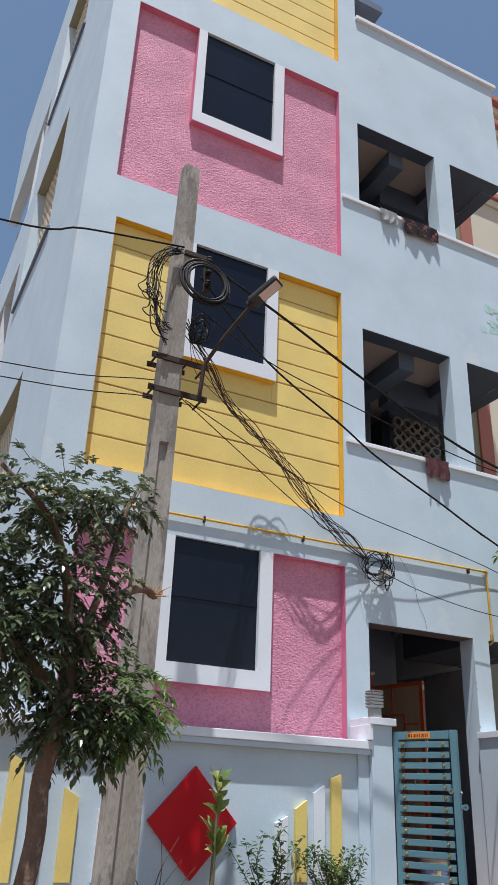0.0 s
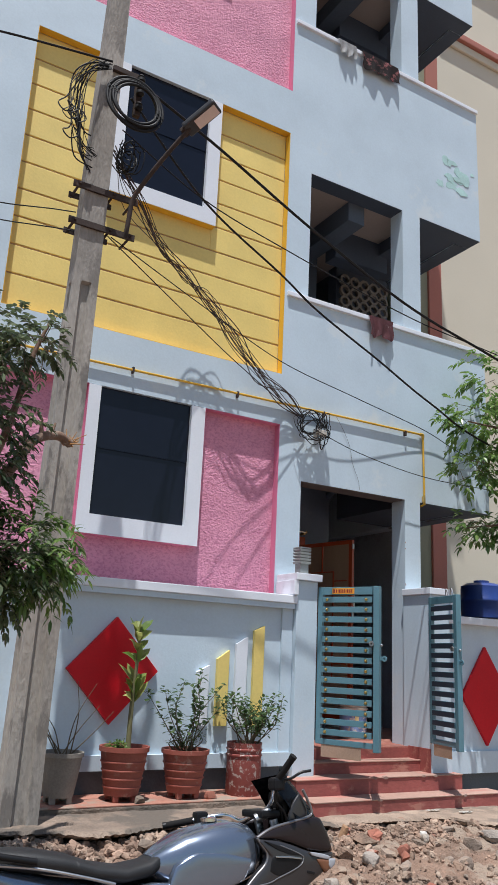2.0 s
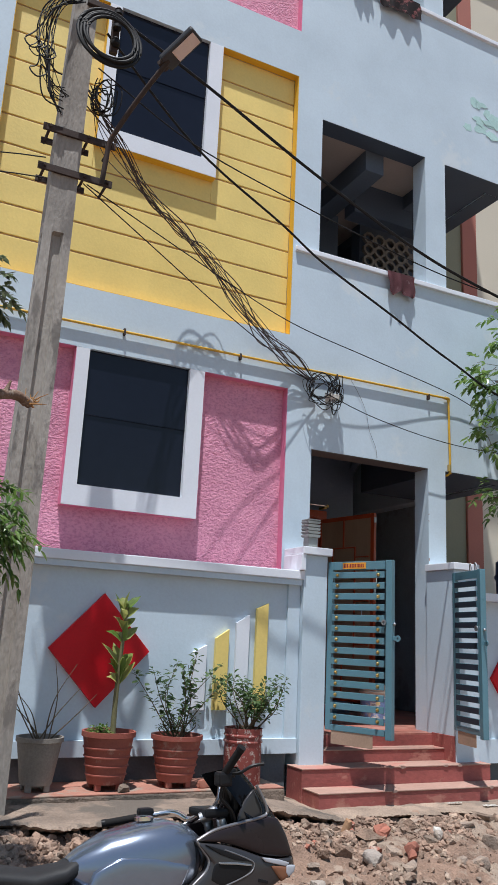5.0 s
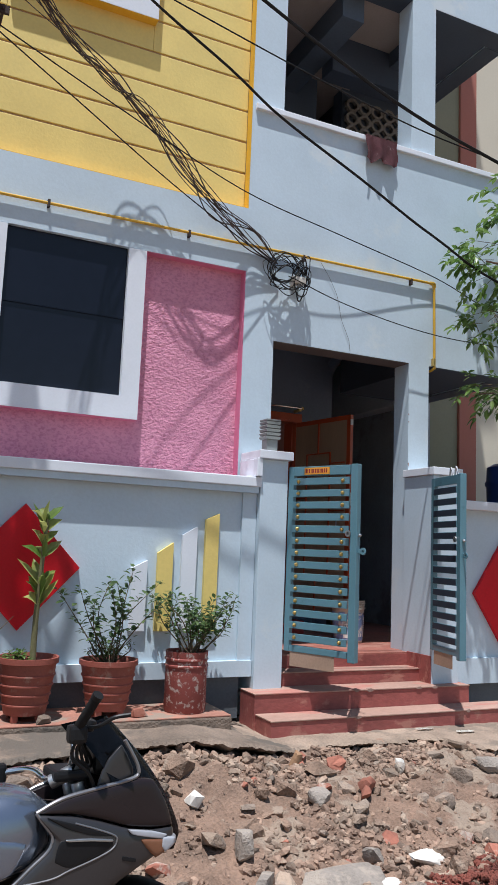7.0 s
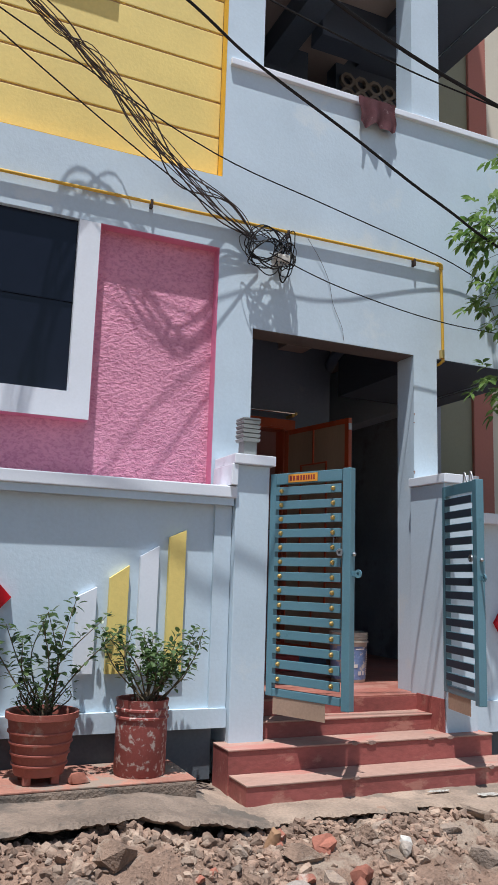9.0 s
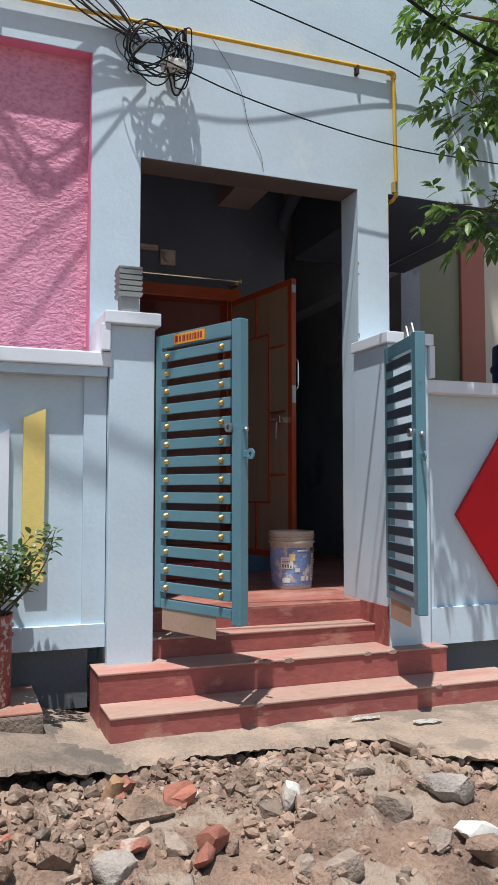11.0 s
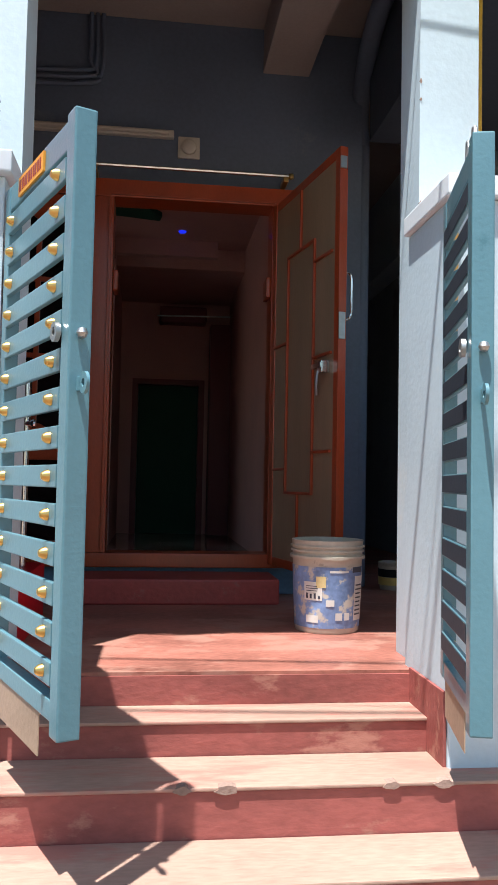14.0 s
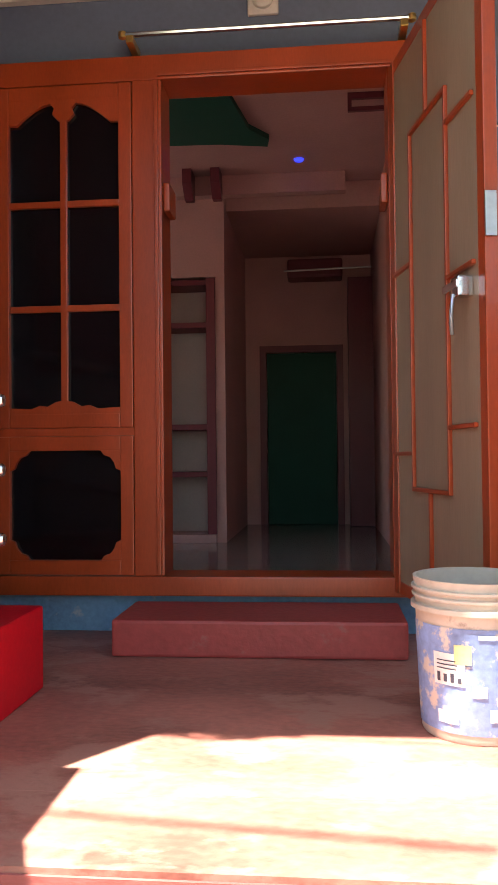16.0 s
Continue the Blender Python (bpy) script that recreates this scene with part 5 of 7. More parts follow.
def tangle(at, rx, rz, n, thick, label, seed, normal_y=0.05, loops=1):
    """Loose loops of cable hanging in one bunch."""
    random.seed(seed)
    ob = tagged(new("cable_coil"), label, "cable coil")
    for k in range(n):
        cx, cz = at[0] + random.uniform(-0.25, 0.25) * rx, at[2] + random.uniform(-0.3, 0.3) * rz
        a, b = rx * random.uniform(0.45, 1.0), rz * random.uniform(0.4, 1.0)
        ph, tilt = random.uniform(0, 6.28), random.uniform(-0.5, 0.5)
        pts = []
        for i in range(26):
            t = ph + 2 * math.pi * loops * i / 25 * random.choice((1.0, 1.0))
            u, w = a * math.cos(t), b * math.sin(t) + 0.15 * b * math.sin(3 * t + k)
            pts.append((cx + u * math.cos(tilt) - w * math.sin(tilt) * 0.4, at[1] + random.uniform(-1, 1) * normal_y * 0.2 + normal_y * math.sin(t * 1.7 + k), cz + w + u * math.sin(tilt)))
        part("loop", tube(bmesh.new(), smooth_path(pts, 2), thick * random.choice((0.7, 1, 1, 1.4)), 5), RUBBER, ob, "", True)
    return ob


r8 = random.Random(15)
snarl = tagged(new("cable_tangle"), "tangle of loose black wires hanging on the pole", "cable tangle")
for k in range(15):
    top = Vector((2.50 + r8.uniform(-0.03, 0.06), 6.41, 6.46 + r8.uniform(-0.04, 0.02)))
    out = r8.uniform(0.06, 0.25)
    z1, z2 = r8.uniform(6.15, 6.3), r8.uniform(5.7, 5.95)
    end = Vector((2.50 + r8.uniform(-0.06, 0.02), 6.41, r8.uniform(5.35, 5.75)))
    pts = [top, Vector((2.46 - out * 0.6, 6.40 + r8.uniform(-0.05, 0.03), z1 + 0.1)), Vector((2.44 - out, 6.40 + r8.uniform(-0.06, 0.04), z1 - 0.1)), Vector((2.42 - out * r8.uniform(0.6, 1.15), 6.40 + r8.uniform(-0.06, 0.04), z2))]
    if k % 3 == 0:
        c = pts[-1]
        pts += [c + Vector((-0.06, 0, -0.08)), c + Vector((0.0, -0.02, -0.15)), c + Vector((0.07, 0, -0.08)), c + Vector((0.02, 0.02, -0.02))]
    pts += [Vector((2.43 - out * r8.uniform(0.1, 0.7), 6.40, (z2 + end.z) / 2 - 0.1)), end]
    part("strand", tube(bmesh.new(), smooth_path(pts, 5), r8.choice((0.0035, 0.0045, 0.006)), 5), RUBBER, snarl, "", True)
tangle((2.77, 6.42, 5.62), 0.12, 0.16, 8, 0.0045, "bunch of looped black wires beside the pole", 4)
coil = tagged(new("cable_coil"), "round coil of thick black cable hung on the pole", "cable coil")
for k in range(6):
    r = 0.222 + 0.022 * math.sin(k * 2.1)
    pts = [(2.72 + 0.008 * k + r * math.cos(t), 6.26 - 0.016 * (k % 3) + 0.03 * math.sin(t), 6.05 - 0.006 * k + r * 1.05 * math.sin(t)) for t in [2 * math.pi * i / 36 for i in range(37)]]
    part("turn", tube(bmesh.new(), pts, 0.0135, 8), RUBBER, coil, "", True)
tangle((5.48, 7.52, 4.0), 0.21, 0.15, 10, 0.0045, "coil of black cable tied to the house front", 8, 0.03)
tangle((5.68, 7.54, 4.0), 0.09, 0.18, 7, 0.0045, "loose cable ends on the house front", 9, 0.03)
cb = tagged(new("security_camera"), "small white wall camera under the cable coil", "camera")
part("body", boxes((5.56, 5.70, 7.50, 7.58, 3.93, 4.0), bevel=0.02), IVORY, cb)
part("mount", boxes((5.60, 5.66, 7.603, 7.629, 3.94, 4.02), bevel=0.006), IVORY, cb)

# ---- flaking old paint on the upper parapet ----
OLDPAINT = surface("old_green_paint", (0.42, 0.62, 0.60), 0.15, 0.8, 9, 60, 0.5, stain=(0.6, 0.7, 0.72), stain_scale=14)
r7 = random.Random(31)
for k in range(16):
    cx, cz = r7.uniform(7.55, 8.18), r7.uniform(7.78, 8.28)
    if cz > 8.36 - (cx - 7.4) * 0.12:
        continue
    a, b = r7.uniform(0.03, 0.12), r7.uniform(0.02, 0.07)
    pts = [(min(8.275, cx + a * math.cos(t) * r7.uniform(0.6, 1.3)), cz + b * math.sin(t) * r7.uniform(0.6, 1.3)) for t in [2 * math.pi * i / 13 for i in range(13)]]
    part("paint_flake", prism(bmesh.new(), pts, "y", FY - 0.0015 - 0.0004 * k, FY + 0.01), OLDPAINT, wall, "patch of old green paint" if k == 0 else "")

# ---- water barrel beyond the right wall ----
BLUEP = surface("blue_plastic", (0.02, 0.05, 0.22), 0.15, 0.4)
bl = tagged(new("water_barrel"), "dark blue plastic water barrel on a stand behind the wall", "barrel")
part("body", lathe(bmesh.new(), [(0.24, 0), (0.27, 0.02), (0.275, 0.2), (0.29, 0.22), (0.29, 0.25), (0.275, 0.27), (0.27, 0.42), (0.2, 0.46), (0.001, 0.47)], 28), BLUEP, bl, "", True)
part("lid", lathe(bmesh.new(), [(0.1, 0.465), (0.1, 0.50), (0.001, 0.505)], 20), BLUEP, bl, "", True)
part("stand", boxes((-0.3, 0.3, -0.3, 0.3, -2.0, -0.001)), CEMENT, bl, "plain cement stand")
bl.location = (8.86, 8.35, 2.20)

# ---- motorcycle ----
BODY = surface("gunmetal_paint", (0.034, 0.032, 0.034), 0.12, 0.3, 4, 120, 0.02, metal=0.2, coat=0.25)
TRIM = surface("grey_trim", (0.24, 0.24, 0.25), 0.1, 0.35, 6, 60, 0.02, metal=0.7)
TANKP = surface("silver_blue_paint", (0.195, 0.23, 0.295), 0.10, 0.22, 3, 120, 0.02, metal=0.75, coat=0.6)
DARKP = surface("dark_plum_plastic", (0.017, 0.012, 0.013), 0.15, 0.25, 5, 100, 0.03, coat=0.08, spec=0.25)
SCREEN = surface("smoked_screen", (0.006, 0.006, 0.007), 0.1, 0.12, 5, 100, 0.0, coat=0.2, spec=0.3)
BLACKP = surface("black_plastic", (0.009, 0.009, 0.010), 0.2, 0.42, 8, 120, 0.1, spec=0.22)
SEATM = surface("black_seat_vinyl", (0.011, 0.011, 0.012), 0.25, 0.6, 8, 160, 0.35, stain=(0.06, 0.058, 0.055), stain_at=0.64, stain_scale=9)
TYRE = surface("tyre_rubber", (0.012, 0.011, 0.011), 0.2, 0.85, 12, 120, 0.3, spec=0.2)
AMBER = surface("amber_lens", (0.20, 0.085, 0.045), 0.1, 0.12, 6, 60, 0.0)
REDLENS = surface("red_lens", (0.5, 0.02, 0.02), 0.1, 0.15, 6, 60, 0.0)
CLEAR = surface("clear_lens", (0.36, 0.37, 0.40), 0.08, 0.1, 6, 60, 0.0, spec=0.8)


def loft(sections, n=20, power=2.4):
    """A closed skin through upright rounded sections: (x, half width, low z, high z, sideways shift)."""
    bm = bmesh.new()
    rings = []
    for s in sections:
        x, w, lo, hi = s[:4]
        pw = s[4] if len(s) > 4 else power
        ring = []
        for k in range(n):
            t = 2 * math.pi * k / n
            cx, sz = math.cos(t), math.sin(t)
            ring.append(bm.verts.new((x, w * math.copysign(abs(cx) ** (2 / pw), cx), (lo + hi) / 2 + (hi - lo) / 2 * math.copysign(abs(sz) ** (2 / pw), sz))))
        rings.append(ring)
    for a, b in zip(rings, rings[1:]):
        for k in range(n):
            bm.faces.new((a[k], a[(k + 1) % n], b[(k + 1) % n], b[k]))
    bm.faces.new(rings[0])
    bm.faces.new(rings[-1])
    bmesh.ops.recalc_face_normals(bm, faces=bm.faces[:])
    return bm


def side_panel(pts, w0, w1, bulge=0.02, flanks=(-1,), steps=4):
    """A smoothly curved fairing panel on one flank: outline in x and z, at half width w0, w1 thick, swelling from a rolled rim."""
    bm = bmesh.new()
    closed = [Vector((x, z, 0)) for x, z in pts]
    n = len(closed)
    rim = []
    for i in range(n):
        a, b, c, d = closed[i - 1], closed[i], closed[(i + 1) % n], closed[(i + 2) % n]
        for k in range(steps):
            t = k / steps
            rim.append(b.lerp(c, t) + 0.35 * (0.5 * (2 * b + (c - a) * t + (2 * a - 5 * b + 4 * c - d) * t * t + (3 * b - a - 3 * c + d) * t ** 3) - b.lerp(c, t)))
    cx, cz = sum(p.x for p in rim) / len(rim), sum(p.y for p in rim) / len(rim)
    for sgn in flanks:
        rings = [[bm.verts.new((p.x, sgn * (w0(p.x, p.y) - w1), p.y)) for p in rim]]
        for f, lift in ((1.0, 0.0), (0.985, 0.35), (0.95, 0.6), (0.88, 0.78), (0.74, 0.9), (0.55, 0.97), (0.3, 1.0)):
            ring = []
            for p in rim:
                x, z = cx + (p.x - cx) * f, cz + (p.y - cz) * f
                ring.append(bm.verts.new((x, sgn * (w0(x, z) + bulge * lift), z)))
            rings.append(ring)
        m = len(rim)
        for a, b in zip(rings, rings[1:]):
            for k in range(m):
                j = (k + 1) % m
                bm.faces.new((a[k], a[j], b[j], b[k]))
        bm.faces.new(rings[-1])
        bm.faces.new(rings[0][::-1])
    bmesh.ops.recalc_face_normals(bm, faces=bm.faces[:])
    return bm


def wheel(x, r, w, parent):
    wh = new("wheel")
    wh.parent = parent
    prof = [(r - 0.085, -w * 0.42), (r - 0.05, -w * 0.5), (r - 0.015, -w * 0.36), (r, 0), (r - 0.015, w * 0.36), (r - 0.05, w * 0.5), (r - 0.085, w * 0.42), (r - 0.085, -w * 0.42)]
    wh.matrix_local = pose(x, 0, r, 90)
    q = part("tyre", lathe(bmesh.new(), prof, 40), TYRE, None, "black ribbed tyre", True)
    q.parent = wh
    q = part("rim", lathe(bmesh.new(), [(r - 0.11, -w * 0.3), (r - 0.083, -w * 0.34), (r - 0.083, w * 0.34), (r - 0.11, w * 0.3), (r - 0.11, -w * 0.3)], 40), BLACKP, None, "black alloy rim", True)
    q.parent = wh
    bm = bmesh.new()
    lathe(bm, [(0.035, -0.05), (0.04, 0.05)], 16)
    for k in range(6):
        a = 2 * math.pi * k / 6
        tube(bm, [(0.03 * math.cos(a), 0.03 * math.sin(a), 0), ((r - 0.1) * math.cos(a + 0.12), (r - 0.1) * math.sin(a + 0.12), 0)], 0.014, 8)
    q = part("spokes", bm, BLACKP, None, "", True)
    q.parent = wh
    return wh


def motorcycle():
    """x forward from behind the rear wheel, y to its left, z up."""
    m = tagged(new("motorcycle"), "dark grey faired motorcycle with a silver-blue tank, leaning on its stand", "motorcycle")
    wheel(2.08, 0.30, 0.11, m)
    wheel(3.32, 0.285, 0.095, m).location.z = 0.235

    def w(x, z):
        return 0.16 - 0.16 * max(0, x - 3.05) ** 1.2 * 1.1 - 0.02 * abs(z - 0.68)
    part("tank", loft([(2.50, 0.07, 0.66, 0.74), (2.55, 0.105, 0.62, 0.775), (2.65, 0.135, 0.585, 0.825), (2.78, 0.155, 0.575, 0.855), (2.90, 0.16, 0.575, 0.865), (2.99, 0.14, 0.60, 0.845), (3.05, 0.09, 0.64, 0.80)], 28, 2.9), TANKP, m, "silver-blue fuel tank", True)
    part("tank_panel", side_panel([(2.55, 0.60), (2.58, 0.70), (2.68, 0.745), (2.82, 0.735), (2.97, 0.70), (2.93, 0.62), (2.80, 0.585)], lambda x, z: 0.142 + 0.02 * math.sin((x - 2.5) * 6), 0.03, 0.008), TANKP, m, "pressed tank side panel", True)
    part("tank_panel", side_panel([(2.55, 0.60), (2.58, 0.70), (2.68, 0.745), (2.82, 0.735), (2.97, 0.70), (2.93, 0.62), (2.80, 0.585)], lambda x, z: 0.142 + 0.02 * math.sin((x - 2.5) * 6), 0.03, 0.008, flanks=(1,)), TANKP, m, "pressed tank side panel", True)
    part("filler_cap", lathe(bmesh.new(), [(0.04, 0), (0.04, 0.012), (0.03, 0.018), (0.001, 0.018)], 20), CHROME, m, "", True).location = (2.82, 0, 0.862)
    part("seat", loft([(1.72, 0.05, 0.77, 0.80), (1.80, 0.10, 0.735, 0.815), (1.95, 0.125, 0.71, 0.805), (2.10, 0.13, 0.69, 0.775), (2.22, 0.13, 0.66, 0.735), (2.36, 0.125, 0.64, 0.71), (2.48, 0.105, 0.65, 0.725), (2.56, 0.08, 0.68, 0.765), (2.60, 0.04, 0.70, 0.775)], 24, 2.8), SEATM, m, "long black vinyl seat with worn seam", True)
    part("tail_cowl", loft([(1.60, 0.02, 0.72, 0.80), (1.68, 0.07, 0.69, 0.79), (1.85, 0.10, 0.63, 0.735), (2.05, 0.115, 0.56, 0.69), (2.25, 0.12, 0.50, 0.655), (2.42, 0.11, 0.46, 0.64)], 22, 2.6), TANKP, m, "silver-blue tail cowl", True)
    for f in (-1, 1):
        part("tail_stripe", tube(bmesh.new(), smooth_path([(1.72, f * 0.09, 0.765), (1.95, f * 0.118, 0.735), (2.15, f * 0.128, 0.69), (2.30, f * 0.13, 0.65)]), 0.007, 8), STEEL, m, "silver stripe under the seat", True)
    part("grab_rail", tube(bmesh.new(), smooth_path([(1.95, -0.13, 0.76), (1.75, -0.12, 0.80), (1.63, -0.05, 0.83), (1.61, 0, 0.835), (1.63, 0.05, 0.83), (1.75, 0.12, 0.80), (1.95, 0.13, 0.76)]), 0.014, 10), BLACKP, m, "black grab rail", True)
    part("tail_light", loft([(1.575, 0.03, 0.73, 0.775), (1.60, 0.055, 0.715, 0.785), (1.64, 0.06, 0.71, 0.785)], 16), REDLENS, m, "red tail light", True)
    part("side_cover", side_panel([(2.30, 0.44), (2.26, 0.60), (2.48, 0.64), (2.86, 0.595), (2.78, 0.50), (2.55, 0.43)], lambda x, z: 0.135, 0.03, 0.012), TANKP, m, "silver-blue side cover", True)
    part("side_cover", side_panel([(2.30, 0.44), (2.26, 0.60), (2.48, 0.64), (2.86, 0.595), (2.78, 0.50), (2.55, 0.43)], lambda x, z: 0.135, 0.03, 0.012, flanks=(1,)), TANKP, m, "silver-blue side cover", True)
    for f in ((-1,), (1,)):
        part("fairing_upper", side_panel([(2.994, 0.789), (3.076, 0.823), (3.198, 0.842), (3.295, 0.854), (3.345, 0.862), (3.40, 0.85), (3.445, 0.78), (3.472, 0.70), (3.40, 0.700), (3.305, 0.716), (3.20, 0.752), (3.10, 0.778)], w, 0.03, 0.014, f), DARKP, m, "dark plum upper fairing", True)
        part("fairing_lower", side_panel([(2.994, 0.786), (3.10, 0.774), (3.20, 0.747), (3.305, 0.711), (3.39, 0.696), (3.472, 0.694), (3.474, 0.664), (3.405, 0.611), (3.349, 0.586), (3.286, 0.556), (3.205, 0.512), (3.12, 0.465), (3.0, 0.43), (2.90, 0.46), (2.86, 0.53), (2.93, 0.588), (2.985, 0.635), (3.035, 0.678), (3.049, 0.717), (3.022, 0.752)], w, 0.03, 0.018, f), BODY, m, "dark grey lower fairing", True)
        part("fairing_slot", side_panel([(3.028, 0.775), (3.118, 0.748), (3.19, 0.722), (3.252, 0.696), (3.17, 0.708), (3.09, 0.737)], lambda x, z: w(x, z) + 0.0165, 0.012, 0.003, f), BLACKP, m, "black air slot", True)
        part("fairing_slot", side_panel([(3.072, 0.704), (3.16, 0.694), (3.243, 0.684), (3.250, 0.668), (3.202, 0.642), (3.102, 0.620), (3.055, 0.645)], lambda x, z: w(x, z) + 0.0165, 0.012, 0.003, f), BLACKP, m, "black air slot", True)
        # highlight above the lower slot, modelled as a thin bright bar
        part("fairing_highlight", side_panel([(3.09, 0.7065), (3.17, 0.701), (3.246, 0.687), (3.244, 0.681), (3.17, 0.692), (3.092, 0.700)], lambda x, z: w(x, z) + 0.023, 0.008, 0.003, f), STEEL, m, "silver highlight bar across the air slot", True)
        sg = f[0]

        def line(path, lift, r, lab):
            pts = [(x, sg * (w(x, z) + lift), z) for x, z in path]
            part("fairing_trim", tube(bmesh.new(), smooth_path(pts, 6), r, 8), TRIM, m, lab, True)
        line([(2.93, 0.588), (3.044, 0.597), (3.102, 0.614), (3.18, 0.634), (3.243, 0.656), (3.262, 0.680), (3.252, 0.698), (3.19, 0.724), (3.118, 0.750)], 0.0175, 0.0032, "grey line round the air slot")
        line([(2.994, 0.789), (3.022, 0.752), (3.047, 0.717), (3.036, 0.678), (2.985, 0.635), (2.93, 0.59), (2.895, 0.588)], 0.006, 0.0055, "grey rear edge of the fairing")
        line([(2.994, 0.790), (3.076, 0.825), (3.198, 0.845), (3.295, 0.858), (3.338, 0.872), (3.338, 0.90), (3.315, 0.945), (3.288, 0.988)], 0.004, 0.007, "grey rolled fairing edge")
        part("inner_fairing", side_panel([(3.20, 0.842), (3.29, 0.852), (3.328, 0.872), (3.325, 0.90), (3.285, 0.97), (3.24, 0.93), (3.215, 0.89)], lambda x, z: w(x, z) - 0.02, 0.01, 0.004, f), BODY, m, "grey inner fairing panel", True)
        part("maker_badge", side_panel([(3.283, 0.618), (3.330, 0.606), (3.332, 0.617), (3.285, 0.630)], lambda x, z: w(x, z) + 0.019, 0.006, 0.001, f), BLACKP, m, "small dark badge")
    # nose and windscreen: one swept shell, dark paint below, smoked screen above
    for name, mat, u0, u1, lab in (("nose", DARKP, 0.0, 0.52, "dark glossy nose shell"), ("windscreen", SCREEN, 0.525, 1.0, "smoked black windscreen")):
        bm = bmesh.new()
        rows = []
        for k in range(11):
            u = u0 + (u1 - u0) * k / 10
            x = 3.545 - 0.29 * u ** 1.65 - 0.03 * max(0, 0.12 - u) / 0.12
            z = 0.60 + 0.46 * u
            hw = 0.04 + 0.083 * math.sin(min(1, u * 1.9) * 1.57) - 0.04 * max(0, u - 0.55) ** 1.3 / 0.45
            rows.append([bm.verts.new((x - (0.22 - 0.08 * u) * abs(s / 8) ** 2.0, hw * s / 8, z - 0.03 * u * (s / 8) ** 2)) for s in range(-8, 9)])
        for a, b in zip(rows, rows[1:]):
            for k in range(16):
                bm.faces.new((a[k], a[k + 1], b[k + 1], b[k]))
        bmesh.ops.solidify(bm, geom=bm.faces[:], thickness=0.006)
        part(name, bm, mat, m, lab, True)
    part("headlight", loft([(3.40, 0.07, 0.60, 0.70), (3.48, 0.05, 0.60, 0.69), (3.515, 0.02, 0.615, 0.66)], 16), CLEAR, m, "headlight lens", True)
    for f in ((-1,), (1,)):
        part("indicator", side_panel([(3.345, 0.672), (3.40, 0.668), (3.455, 0.662), (3.474, 0.655), (3.455, 0.632), (3.405, 0.608)], lambda x, z: w(x, z) + 0.012, 0.02, 0.012, f), AMBER, m, "amber indicator", True)
        part("indicator_tip", side_panel([(3.43, 0.668), (3.476, 0.664), (3.470, 0.640), (3.44, 0.622), (3.425, 0.64)], lambda x, z: w(x, z) + 0.019, 0.02, 0.008, f), CLEAR, m, "faceted clear end of the indicator", True)
        part("indicator_clear", side_panel([(3.303, 0.708), (3.391, 0.693), (3.445, 0.676), (3.43, 0.664), (3.37, 0.677), (3.318, 0.691)], lambda x, z: w(x, z) + 0.020, 0.012, 0.004, f), CLEAR, m, "clear light strip", True)
    part("fork", tube(bmesh.new(), [(3.30, -0.075, 0.25), (3.14, -0.075, 0.86)], 0.022, 12), STEEL, m, "chromed fork leg", True)
    part("fork", tube(bmesh.new(), [(3.30, 0.075, 0.25), (3.14, 0.075, 0.86)], 0.022, 12), STEEL, m, "chromed fork leg", True)
    bm = bmesh.new()
    rows = []
    for k in range(15):
        a = radians(20 + 130 * k / 14)
        rows.append([bm.verts.new((3.32 + 0.30 * math.cos(a), 0.062 * s / 3, 0.235 + (0.30 - 0.02 * abs(s / 3) ** 2) * math.sin(a))) for s in range(-3, 4)])
    for a, b in zip(rows, rows[1:]):
        for k in range(6):
            bm.faces.new((a[k], a[k + 1], b[k + 1], b[k]))
    bmesh.ops.solidify(bm, geom=bm.faces[:], thickness=0.006)
    part("front_fender", bm, BLACKP, m, "black front mudguard", True)
    part("reflector", lathe(bmesh.new(), [(0.02, 0), (0.02, 0.008), (0.001, 0.01)], 16), REDLENS, m, "round red reflector", True).matrix_local = pose(3.25, -0.105, 0.455, 90)
    # engine
    part("engine", boxes((2.50, 2.92, -0.12, 0.12, 0.20, 0.46), (2.66, 2.86, -0.08, 0.08, 0.44, 0.60), bevel=0.03), BLACKP, m, "black engine block")
    for k in range(6):
        part("cooling_fin", boxes((2.64, 2.90, -0.115, 0.115, 0.455 + 0.022 * k, 0.464 + 0.022 * k), bevel=0.002), STEEL, m)
    part("engine_cover", lathe(bmesh.new(), [(0.10, 0), (0.10, 0.02), (0.08, 0.035), (0.001, 0.04)], 28), STEEL, m, "round engine cover", True).matrix_local = pose(2.62, -0.12, 0.32, 90)
    part("exhaust", tube(bmesh.new(), smooth_path([(2.90, -0.06, 0.46), (2.98, -0.09, 0.32), (2.80, -0.13, 0.20), (2.40, -0.15, 0.22)]), 0.022, 12), CHROME, m, "exhaust pipe", True)
    part("muffler", tube(bmesh.new(), [(2.40, -0.15, 0.22), (2.30, -0.155, 0.24), (1.72, -0.165, 0.36)], 0.05, 18), BLACKP, m, "black muffler", True)
    part("swingarm", boxes((2.06, 2.56, -0.10, -0.07, 0.27, 0.32), (2.06, 2.56, 0.07, 0.10, 0.27, 0.32), bevel=0.008), BLACKP, m)
    part("frame_tube", tube(bmesh.new(), smooth_path([(3.14, 0, 0.80), (3.0, 0, 0.55), (2.92, 0, 0.28), (2.5, 0, 0.2)]), 0.025, 10), BLACKP, m, "", True)
    part("rear_fender", tube(bmesh.new(), smooth_path([(1.92, 0, 0.62), (1.80, 0, 0.60), (1.70, 0, 0.50), (1.64, 0, 0.38)]), 0.05, 12), BLACKP, m, "black rear mudguard", True)
